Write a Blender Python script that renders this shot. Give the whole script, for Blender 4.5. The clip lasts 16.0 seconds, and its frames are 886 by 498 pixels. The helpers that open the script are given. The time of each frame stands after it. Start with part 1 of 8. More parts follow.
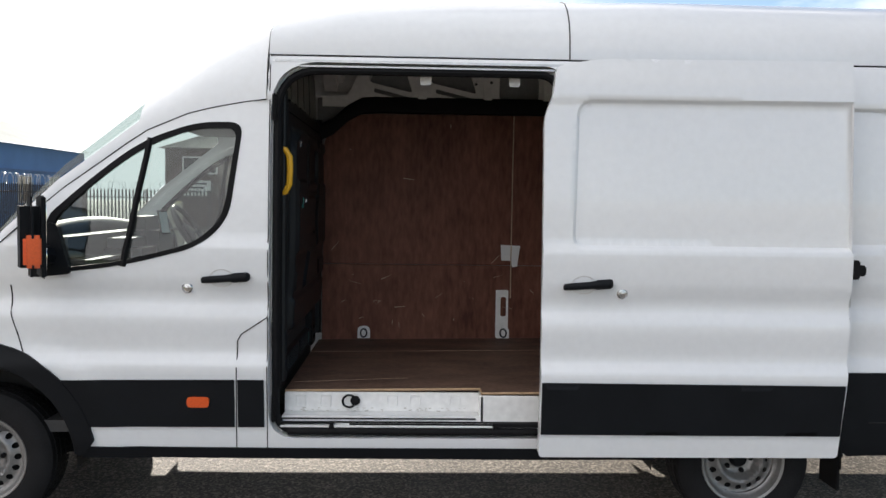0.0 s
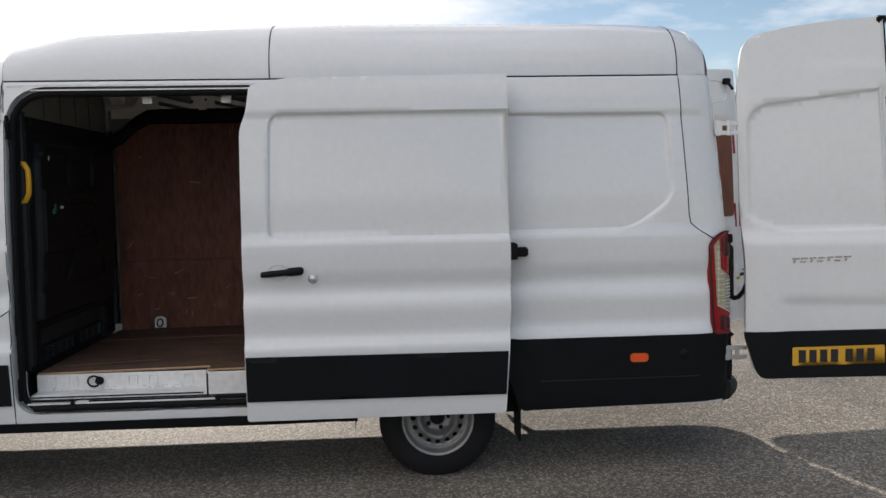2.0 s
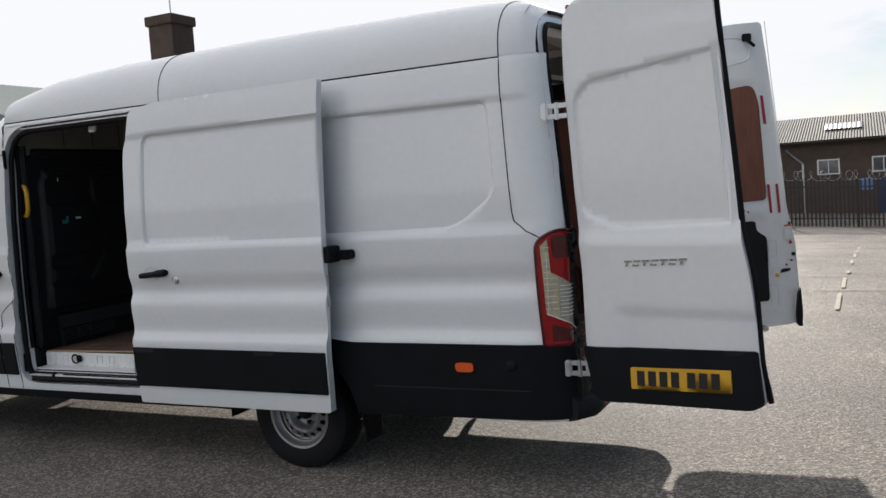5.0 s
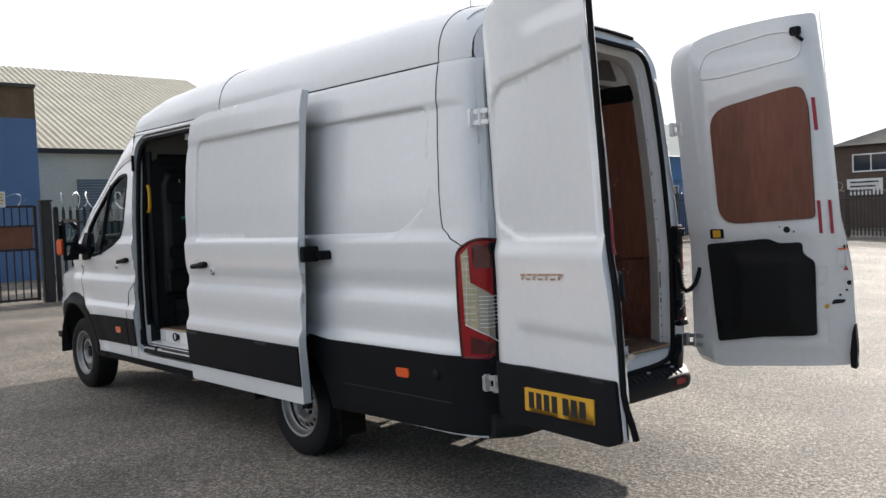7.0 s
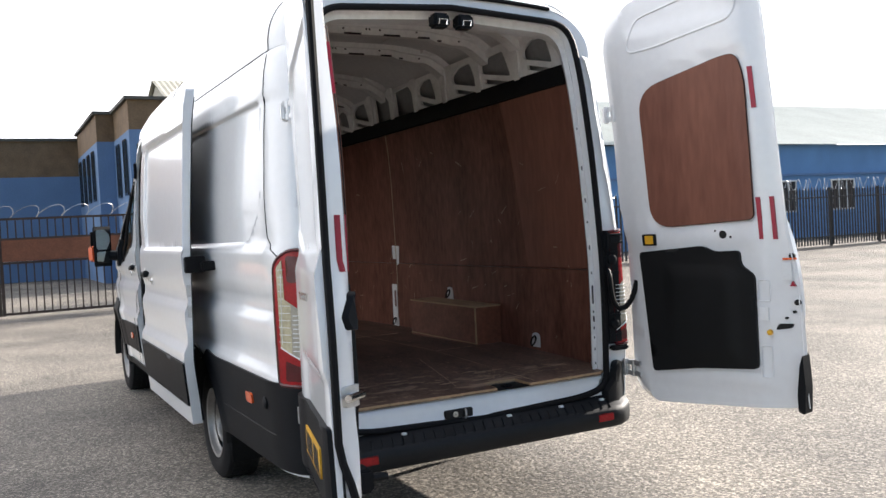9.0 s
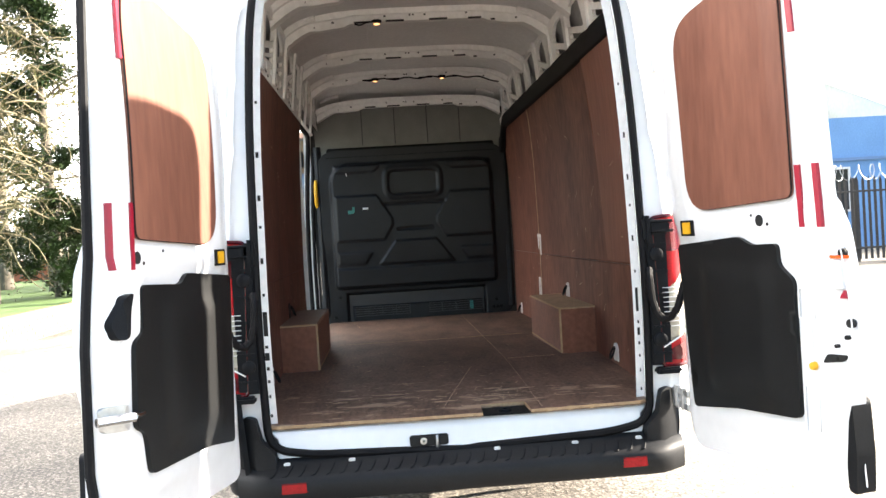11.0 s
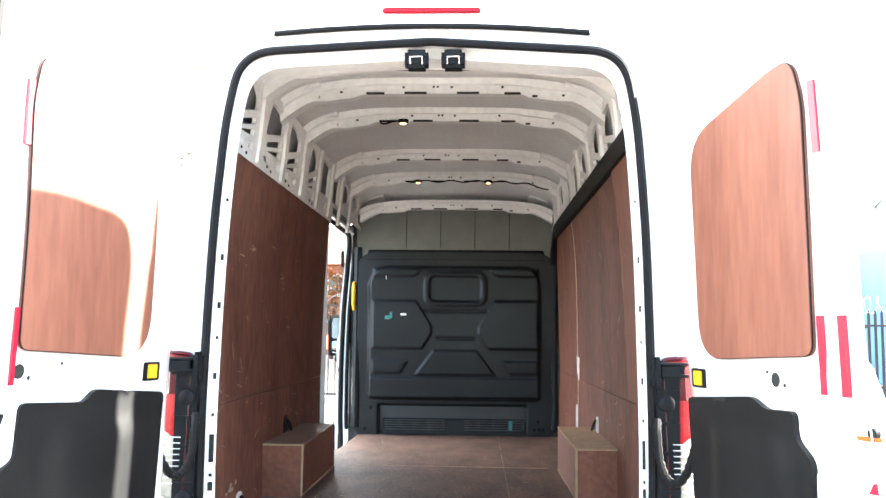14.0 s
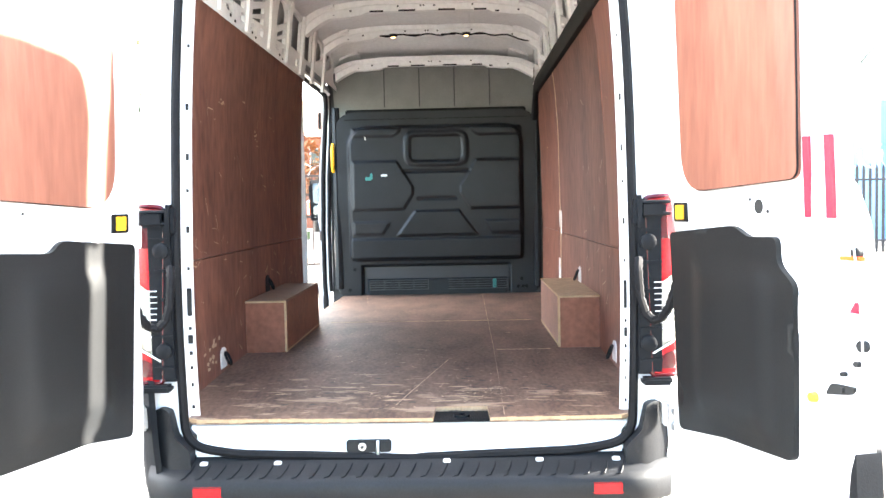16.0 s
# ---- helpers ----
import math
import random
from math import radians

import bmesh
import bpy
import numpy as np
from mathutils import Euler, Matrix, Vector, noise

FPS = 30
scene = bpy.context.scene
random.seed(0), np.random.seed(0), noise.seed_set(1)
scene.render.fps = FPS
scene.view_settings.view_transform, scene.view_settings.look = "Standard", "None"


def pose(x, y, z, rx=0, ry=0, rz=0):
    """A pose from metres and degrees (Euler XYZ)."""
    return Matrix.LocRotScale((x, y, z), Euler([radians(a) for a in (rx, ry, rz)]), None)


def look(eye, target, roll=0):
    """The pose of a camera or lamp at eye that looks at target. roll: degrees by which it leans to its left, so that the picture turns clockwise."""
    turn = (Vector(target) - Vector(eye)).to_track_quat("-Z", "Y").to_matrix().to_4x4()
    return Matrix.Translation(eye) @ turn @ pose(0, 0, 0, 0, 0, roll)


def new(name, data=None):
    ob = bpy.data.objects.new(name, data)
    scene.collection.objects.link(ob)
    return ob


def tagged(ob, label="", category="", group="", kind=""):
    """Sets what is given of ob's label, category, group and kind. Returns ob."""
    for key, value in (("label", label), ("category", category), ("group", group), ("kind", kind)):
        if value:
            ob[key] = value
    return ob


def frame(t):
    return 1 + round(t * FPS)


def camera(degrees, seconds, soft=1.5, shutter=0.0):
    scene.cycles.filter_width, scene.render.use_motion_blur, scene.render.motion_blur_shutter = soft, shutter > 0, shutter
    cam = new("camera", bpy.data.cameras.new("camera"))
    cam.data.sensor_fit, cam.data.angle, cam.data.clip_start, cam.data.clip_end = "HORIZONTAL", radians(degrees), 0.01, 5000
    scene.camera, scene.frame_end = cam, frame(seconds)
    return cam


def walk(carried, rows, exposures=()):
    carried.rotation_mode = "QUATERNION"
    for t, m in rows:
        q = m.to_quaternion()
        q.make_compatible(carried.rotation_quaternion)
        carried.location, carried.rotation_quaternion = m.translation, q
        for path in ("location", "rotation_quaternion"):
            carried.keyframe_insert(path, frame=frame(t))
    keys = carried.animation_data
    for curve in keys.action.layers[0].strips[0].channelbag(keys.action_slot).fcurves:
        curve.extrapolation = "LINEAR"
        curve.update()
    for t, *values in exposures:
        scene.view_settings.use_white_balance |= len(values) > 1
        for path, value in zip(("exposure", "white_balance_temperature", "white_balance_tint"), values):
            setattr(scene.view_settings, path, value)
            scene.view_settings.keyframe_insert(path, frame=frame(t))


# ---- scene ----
cam = camera(53.9, 16.0)
PATH = [
    (0, (-1.741, -5.362, 1.687), (-1.67, -3.366, 1.576), 0.8),
    (0.5, (-1.464, -5.694, 1.69), (-1.394, -3.7, 1.563), 0.1),
    (1, (-1.144, -5.998, 1.673), (-1.064, -4.004, 1.547), -0.8),
    (1.5, (-0.752, -6.148, 1.71), (-0.646, -4.155, 1.584), -0.9),
    (2, (-0.31, -6.138, 1.731), (-0.172, -4.147, 1.598), -1.1),
    (2.5, (0.265, -6.209, 1.758), (0.395, -4.216, 1.641), -0.9),
    (3, (0.865, -6.127, 1.735), (0.936, -4.133, 1.595), -1.4),
    (3.5, (1.483, -5.976, 1.74), (1.305, -3.989, 1.603), -2.5),
    (4, (2.067, -5.764, 1.719), (1.634, -3.815, 1.609), -3.6),
    (4.5, (2.719, -5.63, 1.727), (2.047, -3.751, 1.597), -4.2),
    (4.7, (2.941, -5.543, 1.739), (2.188, -3.696, 1.599), -4.1),
    (6.8, (4.896, -4.294, 1.575), (3.454, -2.911, 1.496), -2.6),
    (7, (4.999, -4.128, 1.582), (3.523, -2.781, 1.504), -2.3),
    (7.5, (5.201, -3.675, 1.56), (3.643, -2.422, 1.487), -3.2),
    (8, (5.468, -3.176, 1.561), (3.796, -2.082, 1.49), -3.7),
    (8.5, (5.578, -2.715, 1.551), (3.862, -1.69, 1.477), -3.6),
    (8.7, (5.601, -2.508, 1.542), (3.871, -1.508, 1.472), -3.3),
    (10.8, (5.427, -0.348, 1.447), (3.434, -0.182, 1.433), -3.5),
    (11, (5.353, -0.259, 1.44), (3.358, -0.132, 1.398), -3.5),
    (11.5, (5.23, -0.048, 1.448), (3.233, -0.014, 1.334), -2.9),
    (12, (4.961, 0.044, 1.425), (2.967, -0.004, 1.278), -3.6),
    (12.5, (4.857, 0.097, 1.454), (2.863, 0.006, 1.337), -3.1),
    (13, (4.884, 0.163, 1.488), (2.889, 0.032, 1.46), -1.7),
    (13.5, (4.904, 0.169, 1.513), (2.91, 0.05, 1.614), -0.6),
    (14, (4.913, 0.182, 1.527), (2.924, 0.103, 1.718), 0.6),
    (14.5, (4.903, 0.187, 1.51), (2.913, 0.129, 1.698), 0.9),
    (15, (4.893, 0.188, 1.482), (2.895, 0.134, 1.564), 0.5),
    (15.5, (4.856, 0.198, 1.453), (2.857, 0.144, 1.427), -0.1),
    (16, (4.824, 0.207, 1.434), (2.827, 0.161, 1.33), -1.2),
]
walk(cam, [(t, look(eye, target, roll)) for t, eye, target, roll in PATH],
     [(0, 0.98, 6600, 12), (1, 0.68, 6600, 12), (1.5, 0.52, 6650, 13), (2.5, 0.45, 6650, 13), (3.5, 0.33, 6600, 13), (4.7, 0.22, 6500, 12), (7, 0.64, 6450, 12), (8, 0.92, 6450, 12), (8.7, 1.2, 6450, 13),
      (10.8, 2.93, 6900, 12), (11.5, 3.13, 7100, 12), (12.5, 3.25, 7400, 12), (13.5, 3.92, 6750, 10), (14.5, 4.25, 6350, 9), (16, 4.66, 6500, 10)])

# ---- world, sun and exposure ----
SUN_AZ, SUN_EL = 13.5, 21.0
world = bpy.data.worlds.new("sky")
scene.world = world
world.use_nodes = True
wn, wl = world.node_tree.nodes, world.node_tree.links
wn.clear()
w_out = wn.new("ShaderNodeOutputWorld")
w_bg = wn.new("ShaderNodeBackground")
w_sky = wn.new("ShaderNodeTexSky")
w_sky.sky_type = "NISHITA"
w_sky.sun_disc = False
w_sky.sun_elevation = radians(SUN_EL)
w_sky.sun_rotation = radians(-SUN_AZ)
w_sky.air_density, w_sky.dust_density, w_sky.ozone_density = 1.0, 0.15, 2.0
w_tc = wn.new("ShaderNodeTexCoord")
w_map = wn.new("ShaderNodeMapping")
w_map.inputs["Scale"].default_value = (1.0, 1.0, 3.2)
w_map.inputs["Location"].default_value = (0.9, 0.45, 0.2)
w_noise = wn.new("ShaderNodeTexNoise")
w_noise.inputs["Scale"].default_value = 2.3
w_noise.inputs["Detail"].default_value = 7
w_noise.inputs["Roughness"].default_value = 0.58
w_ramp = wn.new("ShaderNodeValToRGB")
w_ramp.color_ramp.elements[0].position = 0.34
w_ramp.color_ramp.elements[1].position = 0.50
w_mix = wn.new("ShaderNodeMix")
w_mix.data_type = "RGBA"
w_mix.inputs["B"].default_value = (11.5, 11.7, 12.0, 1)
wl.new(w_tc.outputs["Generated"], w_map.inputs["Vector"])
wl.new(w_map.outputs["Vector"], w_noise.inputs["Vector"])
w_sep = wn.new("ShaderNodeSeparateXYZ")
w_bias = wn.new("ShaderNodeMath")
w_bias.operation = "MULTIPLY_ADD"
w_bias.inputs[1].default_value = -0.34
wl.new(w_tc.outputs["Generated"], w_sep.inputs["Vector"])
wl.new(w_sep.outputs["X"], w_bias.inputs[0])
wl.new(w_noise.outputs["Fac"], w_bias.inputs[2])
wl.new(w_bias.outputs[0], w_ramp.inputs["Fac"])
wl.new(w_ramp.outputs["Color"], w_mix.inputs["Factor"])
wl.new(w_sky.outputs["Color"], w_mix.inputs["A"])
wl.new(w_mix.outputs["Result"], w_bg.inputs["Color"])
w_bg.inputs["Strength"].default_value = 0.07
wl.new(w_bg.outputs["Background"], w_out.inputs["Surface"])

sun = new("sun", bpy.data.lights.new("sun", "SUN"))
sun.data.energy, sun.data.angle, sun.data.color = 4.2, radians(0.8), (1.0, 0.94, 0.84)
sx, sy, sz = -math.sin(radians(SUN_AZ)) * math.cos(radians(SUN_EL)), math.cos(radians(SUN_AZ)) * math.cos(radians(SUN_EL)), math.sin(radians(SUN_EL))
sun.matrix_world = look((sx * 60, sy * 60, sz * 60), (0, 0, 0))


# ---- materials ----
def mat(name, base, rough=0.5, metal=0.0, vary=0.12, scale=3.0, fine=60.0, bump=0.0, coat=0.0, tint=None, stretch=(1, 1, 1), spec=0.5, per_object=0.0):
    m = bpy.data.materials.new(name)
    m.use_nodes = True
    n, l = m.node_tree.nodes, m.node_tree.links
    b = n["Principled BSDF"]
    b.inputs["Roughness"].default_value = rough
    b.inputs["Metallic"].default_value = metal
    b.inputs["Coat Weight"].default_value = coat
    b.inputs["Coat Roughness"].default_value = 0.06
    b.inputs["Specular IOR Level"].default_value = spec
    tc, mp = n.new("ShaderNodeTexCoord"), n.new("ShaderNodeMapping")
    mp.inputs["Scale"].default_value = stretch
    l.new(tc.outputs["Object"], mp.inputs["Vector"])
    a, f = n.new("ShaderNodeTexNoise"), n.new("ShaderNodeTexNoise")
    a.inputs["Scale"].default_value, a.inputs["Detail"].default_value = scale, 5
    f.inputs["Scale"].default_value, f.inputs["Detail"].default_value = fine, 3
    for t in (a, f):
        l.new(mp.outputs["Vector"], t.inputs["Vector"])
    add = n.new("ShaderNodeMath")
    add.operation = "ADD"
    l.new(a.outputs["Fac"], add.inputs[0])
    l.new(f.outputs["Fac"], add.inputs[1])
    half = n.new("ShaderNodeMath")
    half.operation = "MULTIPLY"
    half.inputs[1].default_value = 0.5
    l.new(add.outputs[0], half.inputs[0])
    last = half
    if per_object:
        oi, ma = n.new("ShaderNodeObjectInfo"), n.new("ShaderNodeMath")
        ma.operation = "MULTIPLY_ADD"
        ma.inputs[1].default_value = per_object
        l.new(oi.outputs["Random"], ma.inputs[0])
        l.new(half.outputs[0], ma.inputs[2])
        last = ma
    r = n.new("ShaderNodeValToRGB")
    dark = [c * (1 - vary) for c in base]
    light = list(tint) if tint else [min(1, c * (1 + vary)) for c in base]
    r.color_ramp.elements[0].position, r.color_ramp.elements[1].position = 0.33, 0.67
    r.color_ramp.elements[0].color, r.color_ramp.elements[1].color = (*dark, 1), (*light, 1)
    l.new(last.outputs[0], r.inputs["Fac"])
    l.new(r.outputs["Color"], b.inputs["Base Color"])
    if bump:
        bp = n.new("ShaderNodeBump")
        bp.inputs["Strength"].default_value = bump
        bp.inputs["Distance"].default_value = 0.01
        l.new(f.outputs["Fac"], bp.inputs["Height"])
        l.new(bp.outputs["Normal"], b.inputs["Normal"])
    return m


def clear_pane(name, colour, through=0.9):
    """A thin pane: mostly see-through, with a little mirror gloss."""
    m = bpy.data.materials.new(name)
    m.use_nodes = True
    n, l = m.node_tree.nodes, m.node_tree.links
    n.clear()
    o, mx, tr, gl = n.new("ShaderNodeOutputMaterial"), n.new("ShaderNodeMixShader"), n.new("ShaderNodeBsdfTransparent"), n.new("ShaderNodeBsdfGlossy")
    mx.inputs["Fac"].default_value = 0.08
    tr.inputs["Color"].default_value = (*colour, 1)
    gl.inputs["Roughness"].default_value = 0.02
    l.new(tr.outputs["BSDF"], mx.inputs[1])
    l.new(gl.outputs["BSDF"], mx.inputs[2])
    l.new(mx.outputs["Shader"], o.inputs["Surface"])
    return m


def glow(name, colour, strength):
    m = bpy.data.materials.new(name)
    m.use_nodes = True
    b = m.node_tree.nodes["Principled BSDF"]
    b.inputs["Base Color"].default_value = (*colour, 1)
    b.inputs["Emission Color"].default_value = (*colour, 1)
    b.inputs["Emission Strength"].default_value = strength
    return m


WHITE = mat("white_paint", (0.78, 0.79, 0.80), 0.22, vary=0.03, scale=1.5, fine=25, coat=0.6)
INNER_WHITE = mat("inner_white_paint", (0.80, 0.80, 0.79), 0.38, vary=0.10, scale=4, fine=30, coat=0.2)
# greyer copy of the white paint, with the handle bowl's shade in its colour
BOWL = mat("shaded_white_paint", (0.62, 0.61, 0.60), 0.35, vary=0.06, scale=8, fine=40)
PRIMER = mat("grey_inner_skin", (0.66, 0.66, 0.66), 0.55, vary=0.10, scale=3, fine=40)
CLAD = mat("black_cladding", (0.0075, 0.0085, 0.0105), 0.55, vary=0.25, scale=4, fine=220, bump=0.08, spec=0.14)
STEP_PLASTIC = mat("weathered_bumper_plastic", (0.0125, 0.0135, 0.0155), 0.56, vary=0.30, scale=5, fine=200, bump=0.08, spec=0.22)
RUBBER = mat("rubber", (0.008, 0.008, 0.009), 0.62, spec=0.13, vary=0.3, scale=12, fine=90)
TYRE = mat("tyre_rubber", (0.010, 0.010, 0.011), 0.8, spec=0.25, vary=0.35, scale=9, fine=120, bump=0.15)
DARK = mat("dark_gap", (0.008, 0.008, 0.008), 0.8, vary=0.2)
STEEL = mat("wheel_steel", (0.27, 0.265, 0.26), 0.40, metal=0.5, vary=0.18, scale=10, fine=70)
CHROME = mat("bright_metal", (0.62, 0.62, 0.62), 0.18, metal=1.0, vary=0.1)
ZINC = mat("zinc", (0.55, 0.56, 0.57), 0.35, metal=0.8, vary=0.15, scale=20)
PLY = mat("brown_ply", (0.165, 0.062, 0.041), 0.52, spec=0.18, vary=0.50, scale=3.4, fine=34, bump=0.10, stretch=(1, 1, 0.30), tint=(0.225, 0.095, 0.065))
PLY_DOOR = mat("door_ply", (0.190, 0.072, 0.048), 0.50, vary=0.20, scale=4.0, fine=38, bump=0.10, spec=0.28, stretch=(1, 1, 0.16), tint=(0.238, 0.098, 0.064))
PLY_ARCH = mat("arch_ply", (0.185, 0.062, 0.036), 0.5, vary=0.30, scale=5.0, fine=38, bump=0.10, spec=0.35, tint=(0.235, 0.088, 0.052))
PLY_EDGE = mat("raw_ply_edge", (0.40, 0.27, 0.155), 0.75, vary=0.25, scale=25, fine=120)
BULK = mat("bulkhead_black", (0.0085, 0.0102, 0.0128), 0.42, spec=0.30, vary=0.3, scale=5, fine=160, bump=0.05)
LOUVRE = mat("grey_louvre", (0.050, 0.053, 0.056), 0.6, vary=0.3, scale=14, fine=120, spec=0.3)
PANEL = mat("door_panel_black", (0.0080, 0.0085, 0.009), 0.46, spec=0.2, vary=0.25, scale=5, fine=180, bump=0.05)
YELLOW = mat("yellow_plastic", (0.75, 0.40, 0.02), 0.4, vary=0.08)
AMBER = mat("amber_lens", (0.80, 0.115, 0.022), 0.18, vary=0.12, fine=120, coat=0.7)
RED = mat("red_lens", (0.30, 0.004, 0.008), 0.25, vary=0.3, scale=14, fine=90, coat=0.15, spec=0.3)
DARK_RED = mat("dark_red_lens", (0.07, 0.003, 0.006), 0.2, vary=0.3, scale=14, fine=90, coat=0.2, spec=0.4)
CREAM_LENS = mat("cream_lens", (0.46, 0.41, 0.27), 0.2, vary=0.25, scale=16, fine=60, coat=0.3)
# primer skin in a darker grey: the shade behind the frames is in this colour
SIDE_SKIN = mat("shaded_side_skin", (0.24, 0.25, 0.255), 0.6, vary=0.15, scale=5, fine=40)
FELT = mat("grey_felt", (0.185, 0.192, 0.180), 0.9, vary=0.12, scale=8, fine=120, bump=0.1)
RED_TAPE = mat("red_tape", (0.33, 0.008, 0.028), 0.3, vary=0.12, fine=150)
CLEAR = mat("clear_lens", (0.36, 0.34, 0.28), 0.12, vary=0.2, scale=18, fine=70, coat=0.8)
PLATE = mat("yellow_plate", (0.70, 0.38, 0.03), 0.40, vary=0.05)
INK = mat("black_ink", (0.012, 0.012, 0.012), 0.5, vary=0.1)
DASH = mat("dash_plastic", (0.035, 0.036, 0.038), 0.6, vary=0.2, fine=160, bump=0.05)
SEAT = mat("seat_cloth", (0.045, 0.046, 0.05), 0.9, vary=0.25, fine=180, bump=0.1)
PAPER = mat("paper_white", (0.75, 0.76, 0.76), 0.7, vary=0.05)
SCREEN = mat("phone_screen", (0.45, 0.62, 0.66), 0.1, vary=0.1, coat=0.5)
PANE = clear_pane("window_pane", (0.60, 0.67, 0.65))
MIRROR = mat("mirror_glass", (0.85, 0.87, 0.87), 0.02, metal=1.0, vary=0.01)
BULB = glow("warm_bulb", (1.0, 0.52, 0.22), 0.30)
BLUE_MARK = mat("blue_mark", (0.03, 0.22, 0.20), 0.5, vary=0.1)


# ---- building helpers ----
def finish(name, bm, material, parent, label="", smooth=35):
    me = bpy.data.meshes.new(name)
    bmesh.ops.recalc_face_normals(bm, faces=bm.faces) if smooth is not None and smooth >= 0 else None
    bm.to_mesh(me)
    bm.free()
    mats = material if isinstance(material, (list, tuple)) else [material]
    for m in mats:
        me.materials.append(m)
    if smooth:
        me.polygons.foreach_set("use_smooth", [True] * len(me.polygons))
        me.set_sharp_from_angle(angle=radians(abs(smooth)))
    ob = new(name, me)
    ob.parent = parent
    if label:
        ob["label"] = label
    return ob


part = finish


def thing(name, label, category, kind="", group="", at=(0, 0, 0)):
    ob = new(name)
    ob.empty_display_size = 0.2
    ob.location = at
    return tagged(ob, label, category, group, kind)


def setting(name, bm, material, label, category, smooth=35):
    return tagged(finish(name, bm, material, None, "", smooth), label, category, kind="structure")


def sstep(a, b, x):
    t = min(1.0, max(0.0, (x - a) / (b - a)))
    return t * t * (3 - 2 * t)


def lerp_table(table, x):
    if x <= table[0][0]:
        return table[0][1]
    for (a, u), (b, v) in zip(table, table[1:]):
        if x <= b:
            return u + (v - u) * (x - a) / (b - a)
    return table[-1][1]


def rounded(pts, r, n=6):
    """A polygon with its corners rounded; r: one radius, or one for each corner."""
    out = []
    for i, p in enumerate(pts):
        p = Vector(p)
        a, b = Vector(pts[i - 1]), Vector(pts[(i + 1) % len(pts)])
        rr = r[i] if isinstance(r, (list, tuple)) else r
        da, db = (a - p), (b - p)
        k = min(rr, da.length * 0.49, db.length * 0.49)
        if k < 1e-4:
            out.append(p)
            continue
        s, e = p + da.normalized() * k, p + db.normalized() * k
        for j in range(n + 1):
            t = j / n
            out.append(s * (1 - t) ** 2 + p * 2 * t * (1 - t) + e * t * t)
    return [(v.x, v.y) for v in out]


def rect(a, b, c, d):
    return [(a, c), (b, c), (b, d), (a, d)]


def resample(poly, step):
    out = []
    for i, p in enumerate(poly):
        q = poly[(i + 1) % len(poly)]
        d = math.dist(p, q)
        if d < 1e-5:
            continue
        k = max(1, int(math.ceil(d / step)))
        out += [(p[0] + (q[0] - p[0]) * j / k, p[1] + (q[1] - p[1]) * j / k) for j in range(k)]
    return out


def inside(points, polys):
    pts = np.asarray(points, float).reshape(-1, 2)
    odd = np.zeros(len(pts), bool)
    for poly in polys:
        q = np.asarray(poly, float)
        for (x0, y0), (x1, y1) in zip(q, np.roll(q, -1, axis=0)):
            if y0 == y1:
                continue
            cross = ((y0 > pts[:, 1]) != (y1 > pts[:, 1])) & (pts[:, 0] < (x1 - x0) * (pts[:, 1] - y0) / (y1 - y0) + x0)
            odd ^= cross
    return odd


def sheet(bm, outer, holes, place, step=0.05, lines=(), index=0, rows=None):
    """A surface over a flat outline with holes; place(u, v) gives each point in space. Returns the loops' vertices."""
    loops = [resample(p, step) for p in (outer, *holes)]
    verts, edges = [], []
    for lp in loops:
        s = len(verts)
        verts += lp
        edges += [(s + i, s + (i + 1) % len(lp)) for i in range(len(lp))]
    rim = np.asarray(verts)
    for ln in lines:
        s = len(verts)
        ln = [p for p in ln]
        verts += ln
        edges += [(s + i, s + i + 1) for i in range(len(ln) - 1)]
    q = np.asarray(outer)
    us = np.arange(q[:, 0].min() + step * 0.5, q[:, 0].max(), step)
    vs = np.arange(q[:, 1].min() + step * 0.5, q[:, 1].max(), step)
    if rows is not None:
        vs = [v for v in rows if q[:, 1].min() < v < q[:, 1].max()]
    grid = np.asarray([(u, v) for u in us for v in vs])
    if len(grid):
        grid = grid[inside(grid, loops)]
        if len(grid):
            near = np.min(np.abs(grid[:, None, :] - rim[None, :, :]).max(axis=2), axis=1)
            verts += [tuple(p) for p in grid[near > step * 0.3]]
    co, ed, fa, *_ = mathutils_cdt([Vector(p) for p in verts], edges, [], 0, 1e-5)
    cent = [tuple(sum((co[i] for i in f), Vector((0, 0))) / len(f)) for f in fa]
    keep = inside(cent, loops)
    made = {}
    for f, k in zip(fa, keep):
        if not k:
            continue
        vv = []
        for i in f:
            if i not in made:
                made[i] = bm.verts.new(place(co[i].x, co[i].y))
            vv.append(made[i])
        if len(set(vv)) > 2:
            fc = bm.faces.new(vv)
            fc.material_index = index
    return loops


from mathutils.geometry import delaunay_2d_cdt as mathutils_cdt


def band(bm, poly, place_a, place_b, step=0.05, closed=True):
    """The strip that joins two placings of one outline."""
    lp = resample(poly, step) if closed else poly
    a = [bm.verts.new(place_a(*p)) for p in lp]
    b = [bm.verts.new(place_b(*p)) for p in lp]
    n = len(lp)
    for i in range(n if closed else n - 1):
        j = (i + 1) % n
        bm.faces.new((a[i], a[j], b[j], b[i]))


def slab(bm, poly, place, d0, d1, step=0.05, holes=()):
    """A plate: two sheets over one outline at depths d0 and d1, and its rim. place(u, v, d)."""
    sheet(bm, poly, holes, lambda u, v: place(u, v, d0), step)
    sheet(bm, poly, holes, lambda u, v: place(u, v, d1), step)
    for p in (poly, *holes):
        band(bm, p, lambda u, v: place(u, v, d0), lambda u, v: place(u, v, d1), step)
    bmesh.ops.remove_doubles(bm, verts=bm.verts, dist=1e-5)


